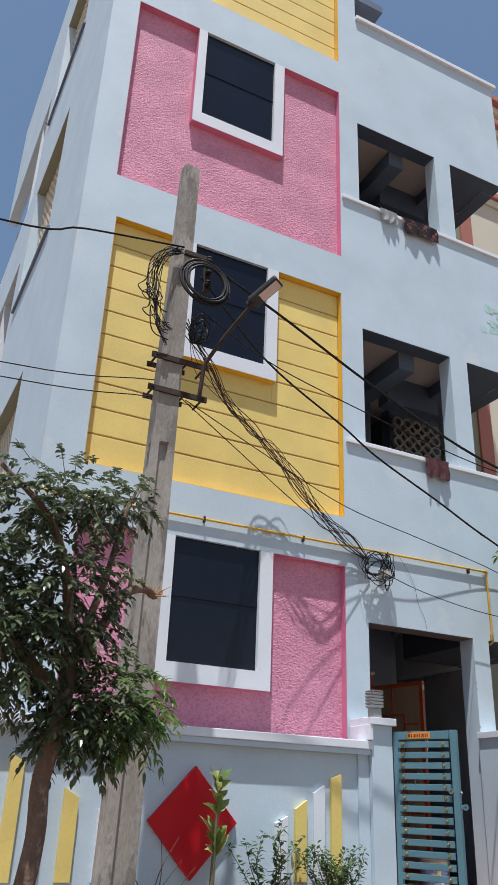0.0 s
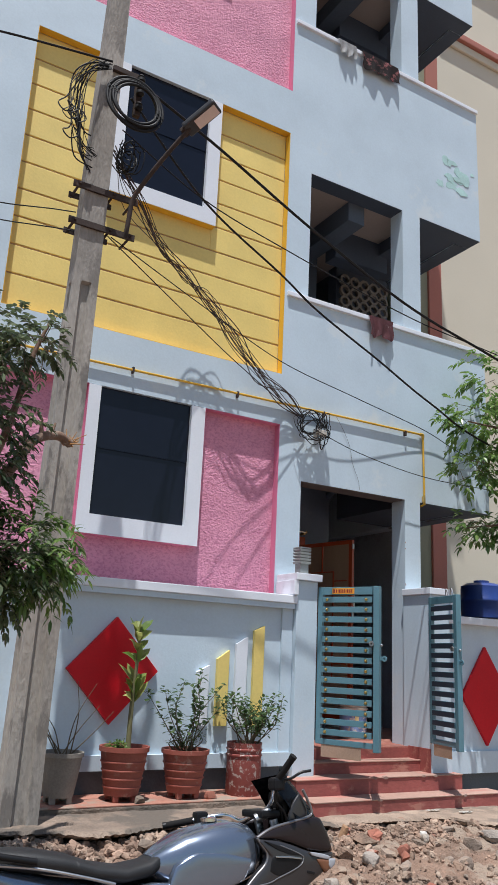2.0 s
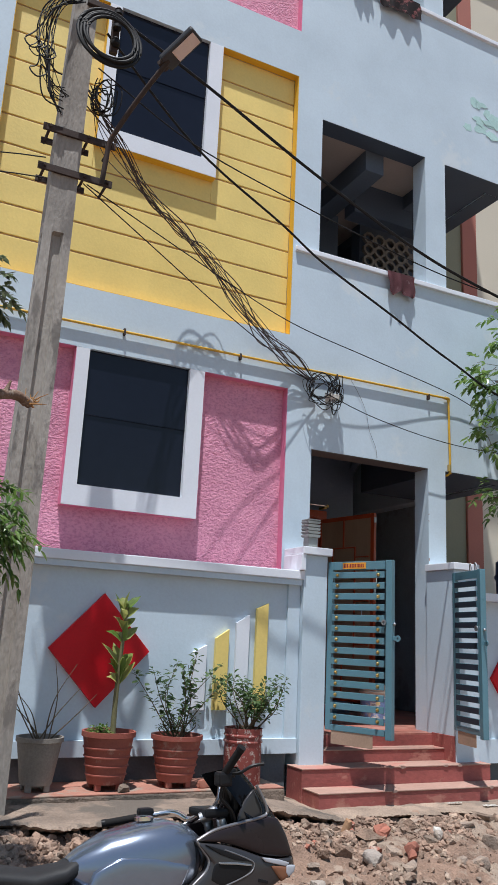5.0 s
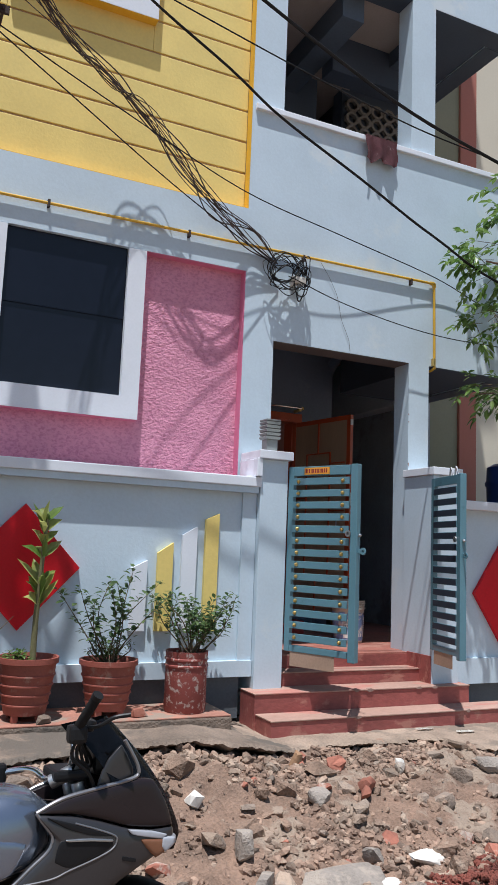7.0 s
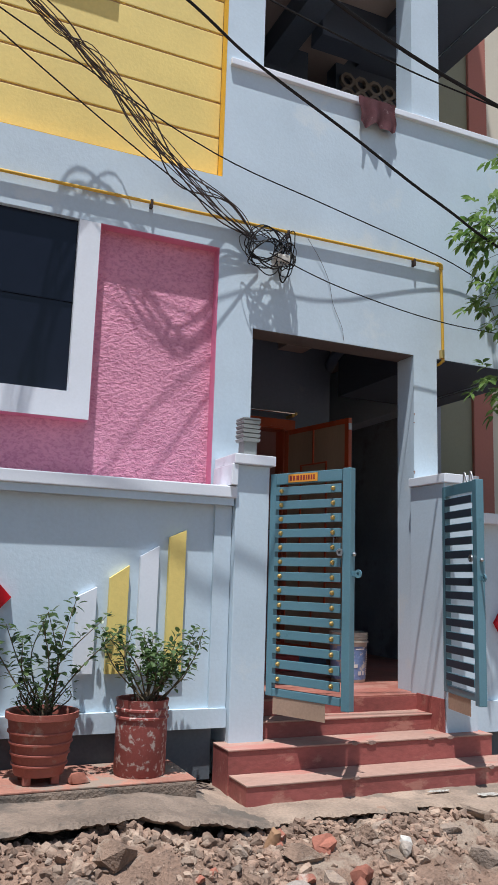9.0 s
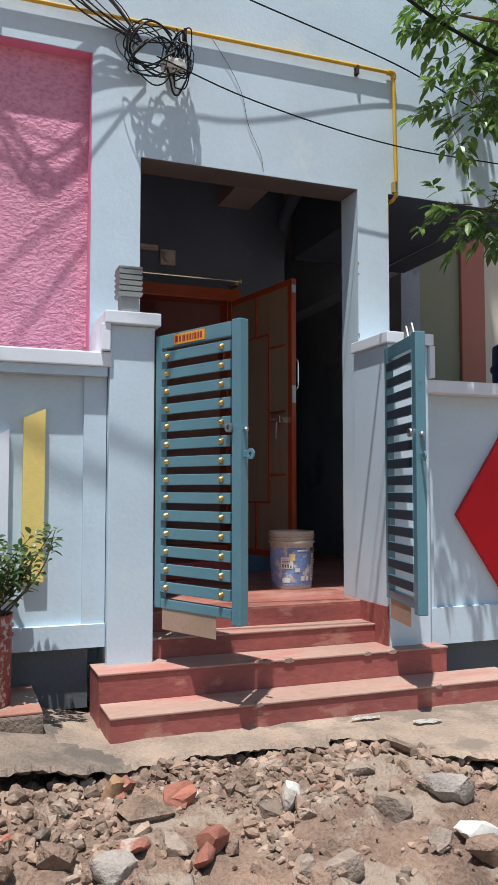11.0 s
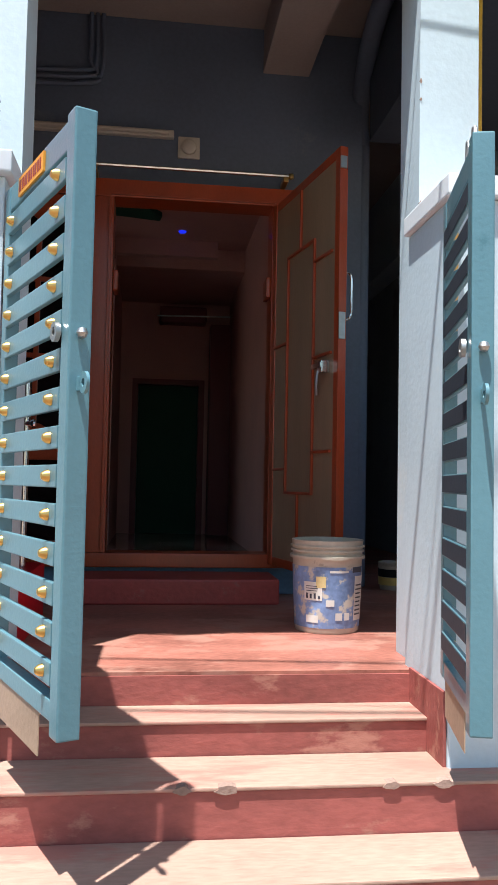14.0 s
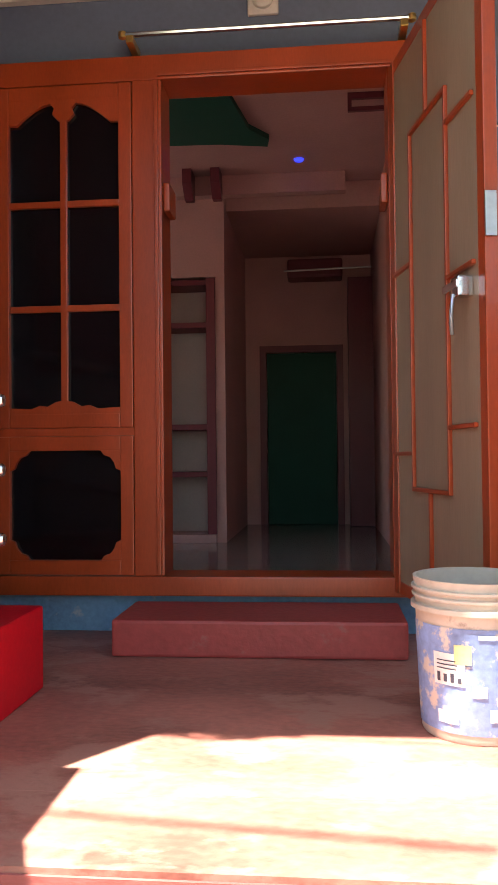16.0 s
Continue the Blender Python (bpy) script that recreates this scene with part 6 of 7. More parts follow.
    part("side_stand", tube(bmesh.new(), [(2.62, 0.10, 0.20), (2.70, 0.27, 0.012)], 0.012), BLACKP, m, "", True)
    # steering turned to the left
    bar = part("handlebar", tube(bmesh.new(), smooth_path([(2.82, 0.36, 0.83), (2.93, 0.31, 0.848), (3.02, 0.27, 0.862), (3.06, 0.22, 0.86), (3.09, 0.15, 0.84), (3.11, 0.06, 0.87), (3.12, -0.05, 0.90), (3.12, -0.11, 0.95), (3.11, -0.15, 1.01), (3.115, -0.17, 1.04)]), 0.014, 10), CHROME, m, "chrome handlebar", True)
    for a, b in (((2.90, 0.325, 0.843), (2.77, 0.375, 0.822)), ((3.113, -0.165, 1.035), (3.152, -0.245, 1.135))):
        part("grip", tube(bmesh.new(), [a, b], 0.017, 14), TYRE, bar, "ribbed rubber grip", True)
        part("bar_end", tube(bmesh.new(), [b, tuple(Vector(b) + 0.12 * (Vector(b) - Vector(a)))], 0.019, 14), BLACKP, bar, "", True)
    part("switch_box", boxes((2.90, 2.97, 0.28, 0.34, 0.815, 0.885), bevel=0.014), BLACKP, bar)
    part("switch_box", boxes((3.085, 3.145, -0.19, -0.12, 0.99, 1.05), bevel=0.014), BLACKP, bar)
    part("reservoir", lathe(bmesh.new(), [(0.02, 0), (0.024, 0.004), (0.024, 0.03), (0.02, 0.036), (0.001, 0.036)], 18), BLACKP, bar, "brake fluid cup", True).matrix_local = pose(3.15, -0.14, 1.03, 10, 20)
    part("lever", tube(bmesh.new(), smooth_path([(3.13, -0.16, 1.035), (3.18, -0.19, 1.045), (3.225, -0.21, 1.07), (3.278, -0.22, 1.078)]), 0.007, 8), BLACKP, bar, "brake lever", True)
    part("lever", tube(bmesh.new(), smooth_path([(2.96, 0.30, 0.86), (2.92, 0.36, 0.85), (2.83, 0.42, 0.83)]), 0.007), BLACKP, bar, "clutch lever", True)
    part("ignition_lock", tube(bmesh.new(), [(3.06, -0.04, 0.86), (3.13, -0.07, 0.895)], 0.024, 14), STEEL, m, "ignition barrel", True)
    part("yoke", boxes((3.06, 3.17, -0.10, 0.10, 0.865, 0.90), bevel=0.012), BLACKP, m)
    part("console", boxes((3.20, 3.28, -0.075, 0.075, 0.87, 0.98), bevel=0.025), BLACKP, m, "black instrument console")
    for k in range(5):
        part("control_cable", tube(bmesh.new(), smooth_path([(3.12, -0.17 + 0.015 * k, 1.02), (3.10 + 0.025 * k, -0.16 + 0.03 * k, 0.95 - 0.01 * k), (3.17, -0.14 + 0.04 * k, 0.88 + 0.02 * (k % 2)), (3.20, -0.09 + 0.03 * k, 0.76), (3.10, -0.05 + 0.02 * k, 0.62)]), 0.006, 6), RUBBER, m, "", True)
    return m


moto = motorcycle()
moto.matrix_basis = pose(0.0, 4.30, -0.06, -7, 0, 0)

# ---- pots ----
TERRA = surface("terracotta_plastic", (0.28, 0.075, 0.052), 0.2, 0.6, 6, 60, 0.3, stain=(0.32, 0.16, 0.12), stain_at=0.57, stain_scale=9)
POTGREY = surface("old_cement_pot", (0.24, 0.215, 0.185), 0.25, 0.9, 8, 60, 0.5, stain=(0.34, 0.31, 0.28), stain_scale=6)
RUSTTIN = surface("peeling_red_tin", (0.22, 0.05, 0.04), 0.25, 0.65, 8, 60, 0.3, stain=(0.46, 0.37, 0.33), stain_at=0.535, stain_scale=24)
EARTH = surface("potting_earth", (0.10, 0.065, 0.045), 0.4, 0.95, 20, 90, 0.9)


def ribbed_pot(r, h, mat, label, ribs):
    p = tagged(new("plant_pot"), label, "plant pot", group="pots by the wall")
    foot = 0.045
    prof = [(r * 0.68, foot), (r * 0.70, foot + 0.012)]
    for k in range(ribs):
        t0 = (k + 1) / (ribs + 1)
        rr = r * (0.70 + 0.26 * t0)
        z = foot + h * 0.86 * t0
        prof += [(rr - 0.001, z - 0.008), (rr + 0.007, z - 0.004), (rr + 0.007, z + 0.004), (rr, z + 0.008)]
    prof += [(r * 0.96, foot + h * 0.89), (r * 1.03, foot + h * 0.90), (r * 1.03, foot + h), (r * 0.95, foot + h), (r * 0.90, foot + h * 0.84), (0.0001, foot + h * 0.84)]
    part("body", lathe(bmesh.new(), prof, 36), mat, p, "", True)
    part("earth", lathe(bmesh.new(), [(r * 0.905, foot + h * 0.85), (r * 0.5, foot + h * 0.88), (0.0001, foot + h * 0.90)], 24), EARTH, p, "dark potting soil", True)
    for k in range(4):
        a = radians(45 + 90 * k)
        part("foot", boxes((-0.022, 0.022, -0.022, 0.022, 0, foot + 0.02), bevel=0.006), mat, p).location = (r * 0.55 * math.cos(a), r * 0.55 * math.sin(a), 0)
    return p


LEDGE_Z = 0.441
POTS = [((2.95, 7.08), 0.165, 0.32, POTGREY, "round grey cement pot with a bare shrub", 0),
        ((3.45, 7.05), 0.195, 0.36, TERRA, "ribbed terracotta plastic pot with a variegated cane plant", 4),
        ((4.0, 7.06), 0.195, 0.33, TERRA, "ribbed faded terracotta pot with a thin shrub", 4)]
for (x, y), r, h, mat, lab, ribs in POTS:
    moved(ribbed_pot(r, h, mat, lab, ribs), pose(x, y, LEDGE_Z))
tin = tagged(new("plant_pot"), "old red paint tin with peeling paint used as a pot", "plant pot", group="pots by the wall")
part("body", lathe(bmesh.new(), [(0.145, 0), (0.15, 0.012), (0.15, 0.31), (0.158, 0.315), (0.158, 0.325), (0.15, 0.33), (0.15, 0.355), (0.158, 0.36), (0.158, 0.37), (0.15, 0.375), (0.155, 0.42), (0.145, 0.42), (0.143, 0.37), (0.0001, 0.37)], 36), RUSTTIN, tin, "", True)
part("earth", lathe(bmesh.new(), [(0.143, 0.375), (0.08, 0.385), (0.0001, 0.39)], 20), EARTH, tin, "", True)
tin.location = (4.58, 7.08, LEDGE_Z)

# ---- leaves ----
def leaf_material(name, col, col2, trans=0.35, rough=0.38):
    m = bpy.data.materials.new(name)
    m.use_nodes = True
    n, l = m.node_tree.nodes, m.node_tree.links
    b = n["Principled BSDF"]
    geo = n.new("ShaderNodeNewGeometry")
    ramp = n.new("ShaderNodeValToRGB")
    ramp.color_ramp.elements[0].color, ramp.color_ramp.elements[1].color = rgb(col), rgb(col2)
    l.new(geo.outputs["Random Per Island"], ramp.inputs[0])
    ns = n.new("ShaderNodeTexNoise")
    ns.inputs["Scale"].default_value = 40
    mx = n.new("ShaderNodeMixRGB")
    mx.blend_type = "MULTIPLY"
    mx.inputs[0].default_value = 0.35
    l.new(geo.outputs["Position"], ns.inputs["Vector"])
    l.new(ramp.outputs[0], mx.inputs[1])
    l.new(ns.outputs["Color"], mx.inputs[2])
    l.new(mx.outputs[0], b.inputs["Base Color"])
    b.inputs["Roughness"].default_value = rough
    tr = n.new("ShaderNodeBsdfTranslucent")
    l.new(ramp.outputs[0], tr.inputs["Color"])
    mix = n.new("ShaderNodeMixShader")
    mix.inputs[0].default_value = trans
    l.new(b.outputs[0], mix.inputs[1])
    l.new(tr.outputs[0], mix.inputs[2])
    l.new(mix.outputs[0], n["Material Output"].inputs["Surface"])
    return m


NEEM = leaf_material("neem_leaf", (0.055, 0.085, 0.045), (0.19, 0.23, 0.125), 0.3, 0.25)
FRESH = leaf_material("fresh_leaf", (0.06, 0.14, 0.025), (0.21, 0.32, 0.085), 0.42, 0.3)
SHRUB = leaf_material("shrub_leaf", (0.045, 0.10, 0.03), (0.13, 0.20, 0.07))
CANE = leaf_material("cane_leaf", (0.12, 0.22, 0.04), (0.52, 0.52, 0.17))
BARK = surface("brown_bark", (0.155, 0.095, 0.065), 0.35, 0.9, 14, 70, 0.9, stain=(0.27, 0.21, 0.165), stain_at=0.56, stain_scale=16, stretch=(1, 1, 0.6), depth=0.02)
TWIG = surface("twig", (0.10, 0.075, 0.045), 0.3, 0.9, 14, 70, 0.4)
GREENSTEM = surface("green_stem", (0.14, 0.13, 0.06), 0.4, 0.6, 14, 70, 0.3)


class Leaves:
    """Gathers many small folded leaves into one mesh."""

    def __init__(self):
        self.v, self.f = [], []

    def add(self, base, way, up, length, width, droop=0.25):
        way = way.normalized()
        side = way.cross(up)
        if side.length < 1e-3:
            side = way.cross(Vector((1, 0.2, 0)))
        side.normalize()
        nrm = side.cross(way)
        i = len(self.v)
        for u, w, lift in ((0, 0, 0), (0.3, 0.8, 0.12), (0.3, -0.8, 0.12), (0.3, 0, 0), (0.65, 0.75, 0.1), (0.65, -0.75, 0.1), (0.65, 0, 0), (1, 0, 0)):
            p = base + way * (length * u) + side * (width * 0.5 * w) + nrm * (width * lift) - Vector((0, 0, droop * length * u * u))
            self.v.append(p)
        self.f += [(i, i + 3, i + 1), (i, i + 2, i + 3), (i + 3, i + 6, i + 4, i + 1), (i + 3, i + 2, i + 5, i + 6), (i + 6, i + 7, i + 4), (i + 6, i + 5, i + 7)]

    def spray(self, base, way, length, pairs, leaf, width, rnd):
        """A compound leaf: pairs of leaflets along a drooping stalk."""
        way = way.normalized()
        side = way.cross(Vector((0, 0, 1)))
        if side.length < 1e-2:
            side = Vector((1, 0, 0))
        side.normalize()
        for k in range(pairs):
            u = (k + 1) / pairs
            p = base + way * (length * u) - Vector((0, 0, 0.22 * length * u * u))
            for s in (-1, 1):
                d = way * 0.55 + side * s * 0.8 + Vector((rnd.uniform(-0.2, 0.2), rnd.uniform(-0.2, 0.2), rnd.uniform(-0.6, 0.35)))
                self.add(p, d, Vector((rnd.uniform(-0.3, 0.3), rnd.uniform(-0.3, 0.3), 1)), leaf * rnd.uniform(0.75, 1.15), width, 0.3)
        self.add(base + way * length - Vector((0, 0, 0.35 * length)), way + Vector((0, 0, -0.5)), Vector((0, 0, 1)), leaf, width)

    def made(self, name, mat, parent, label=""):
        me = bpy.data.meshes.new(name)
        me.from_pydata(self.v, [], self.f)
        me.materials.append(mat)
        ob = new(name, me)
        ob.parent = parent
        if label:
            ob["label"] = label
        return ob


def limb(parent, pts, r0, r1, mat=BARK, name="limb", label=""):
    return part(name, tube(bmesh.new(), smooth_path(pts, 5), r0, 10, r1), mat, parent, label, True)


def crown(rnd, lv, blobs, per, leaf, width, pairs, length, twigs=None):
    """Sprays scattered through several uneven clumps, thinner at the rim."""
    for (cx, cy, cz), (rx, ry, rz), n in blobs:
        for _ in range(int(n * per)):
            d = Vector((rnd.gauss(0, 1), rnd.gauss(0, 1), rnd.gauss(0, 1))).normalized()
            q = rnd.random() ** 0.45
            p = Vector((cx + rx * d.x * q, cy + ry * d.y * q, cz + rz * d.z * q))
            w = Vector((d.x * 0.8 + rnd.uniform(-0.5, 0.5), d.y * 0.8 + rnd.uniform(-0.5, 0.5), d.z * 0.5 + rnd.uniform(-0.55, 0.25)))
            lv.spray(p, w, length * rnd.uniform(0.7, 1.2), pairs, leaf, width, rnd)
            if twigs is not None and rnd.random() < 0.3:
                tube(twigs, [p - w.normalized() * 0.15, p + w.normalized() * length], 0.004, 4, 0.002)


rnd = random.Random(21)
lt = tagged(new("neem_tree"), "young neem tree with dense dark green feathery leaves", "tree")
limb(lt, [(1.55, 5.32, -0.05), (1.575, 5.34, 0.9), (1.625, 5.37, 1.35), (1.62, 5.39, 1.65), (1.69, 5.42, 2.0), (1.72, 5.46, 2.35)], 0.062, 0.05, name="trunk", label="smooth brown trunk")
limb(lt, [(1.70, 5.46, 2.3), (1.95, 5.62, 2.62), (2.10, 5.74, 2.86), (2.30, 5.92, 2.97), (2.42, 6.0, 2.95)], 0.035, 0.032, label="sawn-off stub of a limb")
r9 = random.Random(12)
FRAY = surface("split_wood", (0.34, 0.17, 0.055), 0.3, 0.9, 20, 90, 0.5)
for k in range(14):
    o = Vector((2.40 + r9.uniform(-0.04, 0.03), 5.99 + r9.uniform(-0.03, 0.03), 2.95 + r9.uniform(-0.02, 0.03)))
    limb(lt, [o, o + Vector((r9.uniform(0.0, 0.06), r9.uniform(-0.03, 0.03), r9.uniform(-0.01, 0.03))), o + Vector((r9.uniform(0.02, 0.13), r9.uniform(-0.05, 0.05), r9.uniform(-0.04, 0.08)))], 0.007, 0.002, FRAY, "splinter", "frayed end of the broken limb")
for p, q in (((2.16, 5.79, 2.90), (2.15, 5.77, 3.03)), ((2.24, 5.86, 2.95), (2.27, 5.87, 3.04)), ((2.06, 5.71, 2.80), (2.02, 5.69, 2.90))):
    limb(lt, [p, tuple((Vector(p) + Vector(q)) / 2), q], 0.02, 0.007, BARK, "twig_stub")
limb(lt, [(1.70, 5.46, 2.3), (1.62, 5.4, 2.8), (1.45, 5.4, 3.2), (1.1, 5.4, 3.5)], 0.04, 0.015)
limb(lt, [(1.70, 5.46, 2.3), (1.85, 5.4, 2.8), (1.95, 5.4, 3.3), (2.05, 5.4, 3.6)], 0.03, 0.008)
limb(lt, [(1.58, 5.40, 2.2), (1.2, 5.35, 2.5), (0.8, 5.3, 2.8)], 0.03, 0.01)
lv, tw = Leaves(), bmesh.new()
crown(rnd, lv, [((1.58, 5.45, 2.72), (0.42, 0.38, 0.55), 230), ((1.25, 5.45, 2.5), (0.40, 0.4, 0.50), 170), ((1.55, 5.4, 3.3), (0.36, 0.35, 0.28), 70), ((1.95, 5.45, 3.42), (0.20, 0.25, 0.17), 36),
                ((1.92, 5.5, 2.05), (0.30, 0.3, 0.26), 130), ((1.72, 5.42, 1.98), (0.2, 0.2, 0.20), 50), ((0.85, 5.4, 2.75), (0.45, 0.4, 0.6), 170), ((1.25, 5.4, 3.35), (0.25, 0.3, 0.3), 40)], 1.12, 0.054, 0.033, 6, 0.13, tw)
lv.made("crown", NEEM, lt, "dark green feathery leaves")
part("twigs", tw, TWIG, lt)["kind"] = "stuff"
lv = Leaves()
crown(rnd, lv, [((2.08, 5.5, 2.18), (0.24, 0.25, 0.22), 60), ((2.2, 5.52, 2.10), (0.17, 0.2, 0.16), 30)], 1.0, 0.075, 0.026, 6, 0.17)
lv.made("fresh_growth", FRESH, lt, "bright green new leaves")

rt = tagged(new("street_tree"), "leafy street tree with light green drooping leaves", "tree")
limb(rt, [(9.6, 6.2, 0.1), (9.5, 6.2, 1.6), (9.3, 6.3, 3.0), (9.0, 6.4, 4.0)], 0.11, 0.06, name="trunk", label="brown trunk")
limb(rt, [(9.3, 6.3, 3.0), (8.6, 6.6, 3.9), (7.9, 6.8, 4.2), (7.2, 6.9, 4.25)], 0.045, 0.008)
limb(rt, [(9.3, 6.3, 2.9), (8.6, 6.7, 3.2), (7.8, 6.9, 3.15), (7.2, 7.0, 3.05)], 0.035, 0.006)
lv, tw = Leaves(), bmesh.new()
crown(rnd, lv, [((7.55, 6.85, 4.25), (0.62, 0.4, 0.34), 90), ((7.35, 6.9, 3.75), (0.36, 0.35, 0.28), 50), ((8.2, 6.8, 4.4), (0.7, 0.5, 0.7), 110), ((7.55, 6.95, 3.10), (0.52, 0.3, 0.15), 55), ((8.3, 6.9, 3.3), (0.5, 0.4, 0.35), 60), ((7.95, 6.92, 3.15), (0.35, 0.25, 0.22), 45), ((7.15, 6.95, 4.35), (0.3, 0.25, 0.15), 18), ((7.9, 7.2, 5.0), (0.45, 0.3, 0.35), 40)], 1.05, 0.088, 0.047, 3, 0.12, tw)
lv.made("crown", FRESH, rt, "light green drooping leaves")
part("twigs", tw, TWIG, rt)["kind"] = "stuff"


# ---- pot plants ----
def shrub(name, at, stems, spread, height, leaf, width, density, mat, label, seed, twigmat=TWIG):
    r = random.Random(seed)
    ob = tagged(new(name), label, "plant")
    lv = Leaves()
    for k in range(stems):
        a = r.uniform(0, 6.28)
        tip = Vector((at[0] + spread * r.uniform(0.2, 1) * math.cos(a), at[1] + spread * r.uniform(0.1, 0.7) * math.sin(a), at[2] + height * r.uniform(0.55, 1)))
        b0 = Vector((at[0] + r.uniform(-0.05, 0.05), at[1] + r.uniform(-0.05, 0.05), at[2] - 0.02))
        mid = b0.lerp(tip, 0.5) + Vector((r.uniform(-0.09, 0.09), r.uniform(-0.06, 0.06), 0.03))
        path = smooth_path([b0, mid, tip], 6)
        part("stem", tube(bmesh.new(), path, 0.006, 5, 0.002), twigmat, ob)
        for p in path[4:]:
            for _ in range(density):
                if r.random() < 0.8:
                    d = Vector((r.uniform(-1, 1), r.uniform(-1, 1), r.uniform(-0.3, 0.8)))
                    lv.add(p + d * 0.02, d, Vector((r.uniform(-0.4, 0.4), r.uniform(-0.4, 0.4), 1)), leaf * r.uniform(0.7, 1.2), width, 0.2)
    if lv.f:
        lv.made("leaves", mat, ob)
    return ob


shrub("bare_shrub", (2.95, 7.08, 0.76), 8, 0.42, 0.58, 0.03, 0.012, 0, SHRUB, "leafless shrub with dark twigs in the grey pot", 2)
shrub("thin_shrub", (4.0, 7.06, 0.77), 9, 0.44, 0.70, 0.06, 0.038, 5, SHRUB, "thin shrub with few green leaves in the ribbed pot", 3)
shrub("low_growth", (4.0, 7.06, 0.77), 18, 0.19, 0.2, 0.03, 0.012, 3, SHRUB, "low green growth at the foot of the shrub", 5)
shrub("bushy_plant", (4.60, 7.08, 0.82), 24, 0.44, 0.44, 0.05, 0.034, 4, SHRUB, "bushy plant with glossy green leaves in the old tin", 4)
shrub("low_growth", (3.38, 7.0, 0.77), 9, 0.09, 0.11, 0.035, 0.02, 3, FRESH, "small green seedlings in the terracotta pot", 6)
cane = tagged(new("cane_plant"), "tall cane plant with yellow-green variegated leaves", "plant")
limb(cane, [(3.48, 7.05, 0.74), (3.48, 7.05, 1.05), (3.49, 7.04, 1.4), (3.51, 7.04, 1.75)], 0.023, 0.012, GREENSTEM, "cane")
r5 = random.Random(9)
lv = Leaves()
for z, n, ln in ((1.17, 5, 0.19), (1.23, 5, 0.22), (1.30, 4, 0.21), (1.48, 4, 0.18), (1.57, 4, 0.20), (1.65, 4, 0.22), (1.72, 4, 0.20)):
    for k in range(n):
        a = 2 * math.pi * k / n + r5.uniform(-0.4, 0.4)
        lift = r5.uniform(0.9, 2.6)
        lv.add(Vector((3.49, 7.04, z)), Vector((math.cos(a) * 0.85, math.sin(a) * 0.7, lift)), Vector((-math.cos(a) + r5.uniform(-0.6, 0.6), -math.sin(a) - 0.9, 0.4)), ln * r5.uniform(0.95, 1.35), 0.082, r5.uniform(0.15, 0.6))
lv.made("leaves", CANE, cane, "variegated yellow-green leaves")

# ---- loose stones and rubble ----
STONE = surface("rubble_stone", (0.215, 0.165, 0.13), 0.35, 0.95, 14, 70, 1.0, stain=(0.29, 0.215, 0.16), stain_at=0.5, stain_scale=8, per_object=0.4, depth=0.02)
BRICKST = surface("broken_brick", (0.28, 0.105, 0.07), 0.25, 0.95, 9, 60, 0.7, stain=(0.42, 0.33, 0.27), stain_at=0.55, stain_scale=7, per_object=0.2, depth=0.012)
CHALK = surface("broken_plaster", (0.6, 0.57, 0.52), 0.12, 0.9, 9, 60, 0.5, per_object=0.12)
RUBBLE = surface("fine_rubble", (0.235, 0.155, 0.112), 0.35, 0.95, 14, 70, 0.9, stain=(0.30, 0.22, 0.165), stain_at=0.5, stain_scale=5, per_island=0.4, depth=0.015)


def rock_shape(seed):
    """An angular broken lump within one unit."""
    r = random.Random(seed)
    bm = bmesh.new()
    pts = []
    for _ in range(17):
        d = Vector((r.gauss(0, 1), r.gauss(0, 1), r.gauss(0, 1))).normalized()
        d = Vector([math.copysign(abs(c) ** 0.7, c) for c in d])
        pts.append(bm.verts.new((d.x * 0.55 * r.uniform(0.72, 1.1), d.y * 0.42 * r.uniform(0.75, 1.1), d.z * 0.30 * r.uniform(0.75, 1.1))))
    bmesh.ops.convex_hull(bm, input=bm.verts[:])
    bmesh.ops.delete(bm, geom=[v for v in bm.verts if not v.link_faces], context="VERTS")
    return bm


CLOD = surface("earth_clod", (0.225, 0.148, 0.105), 0.45, 0.95, 14, 60, 1.0, stain=(0.30, 0.225, 0.17), stain_at=0.52, stain_scale=6, per_object=0.15, depth=0.03)
ROCKS = {m.name: [mesh_of("stone", rock_shape(40 + 13 * k + j), m) for k in range(9)] for j, m in enumerate((STONE, BRICKST, CHALK, CLOD))}
rr = random.Random(77)
made = 0
while made < 290:
    x, y = rr.uniform(3.0, 8.2), 6.5 - 3.0 * rr.random() ** 1.15
    if y > edge_y(x) - 0.06 or (x < 3.7 and y < 5.0):
        continue
    size = 0.05 + 0.13 * rr.random() ** 2.4
    kind = rr.choices((STONE, BRICKST, CHALK, CLOD), (0.44, 0.13, 0.03, 0.40))[0]
    size *= 1.35 if kind is CLOD else 1.0
    st = new("stone", rr.choice(ROCKS[kind.name]))
    st.parent = g
    st.matrix_local = pose(x, y, ground_height(x, y) + size * 0.10, rr.uniform(-25, 25), rr.uniform(-25, 25), rr.uniform(0, 360)) @ Matrix.Diagonal((size, size * rr.uniform(0.7, 1.1), size * rr.uniform(0.7, 1.3), 1))
    made += 1
verts, faces = [], []
base = [rock_shape(200 + k) for k in range(8)]
shapes = []
for bm in base:
    bm.verts.ensure_lookup_table()
    bm.verts.index_update()
    shapes.append(([v.co.copy() for v in bm.verts], [[v.index for v in f.verts] for f in bm.faces]))
    bm.free()
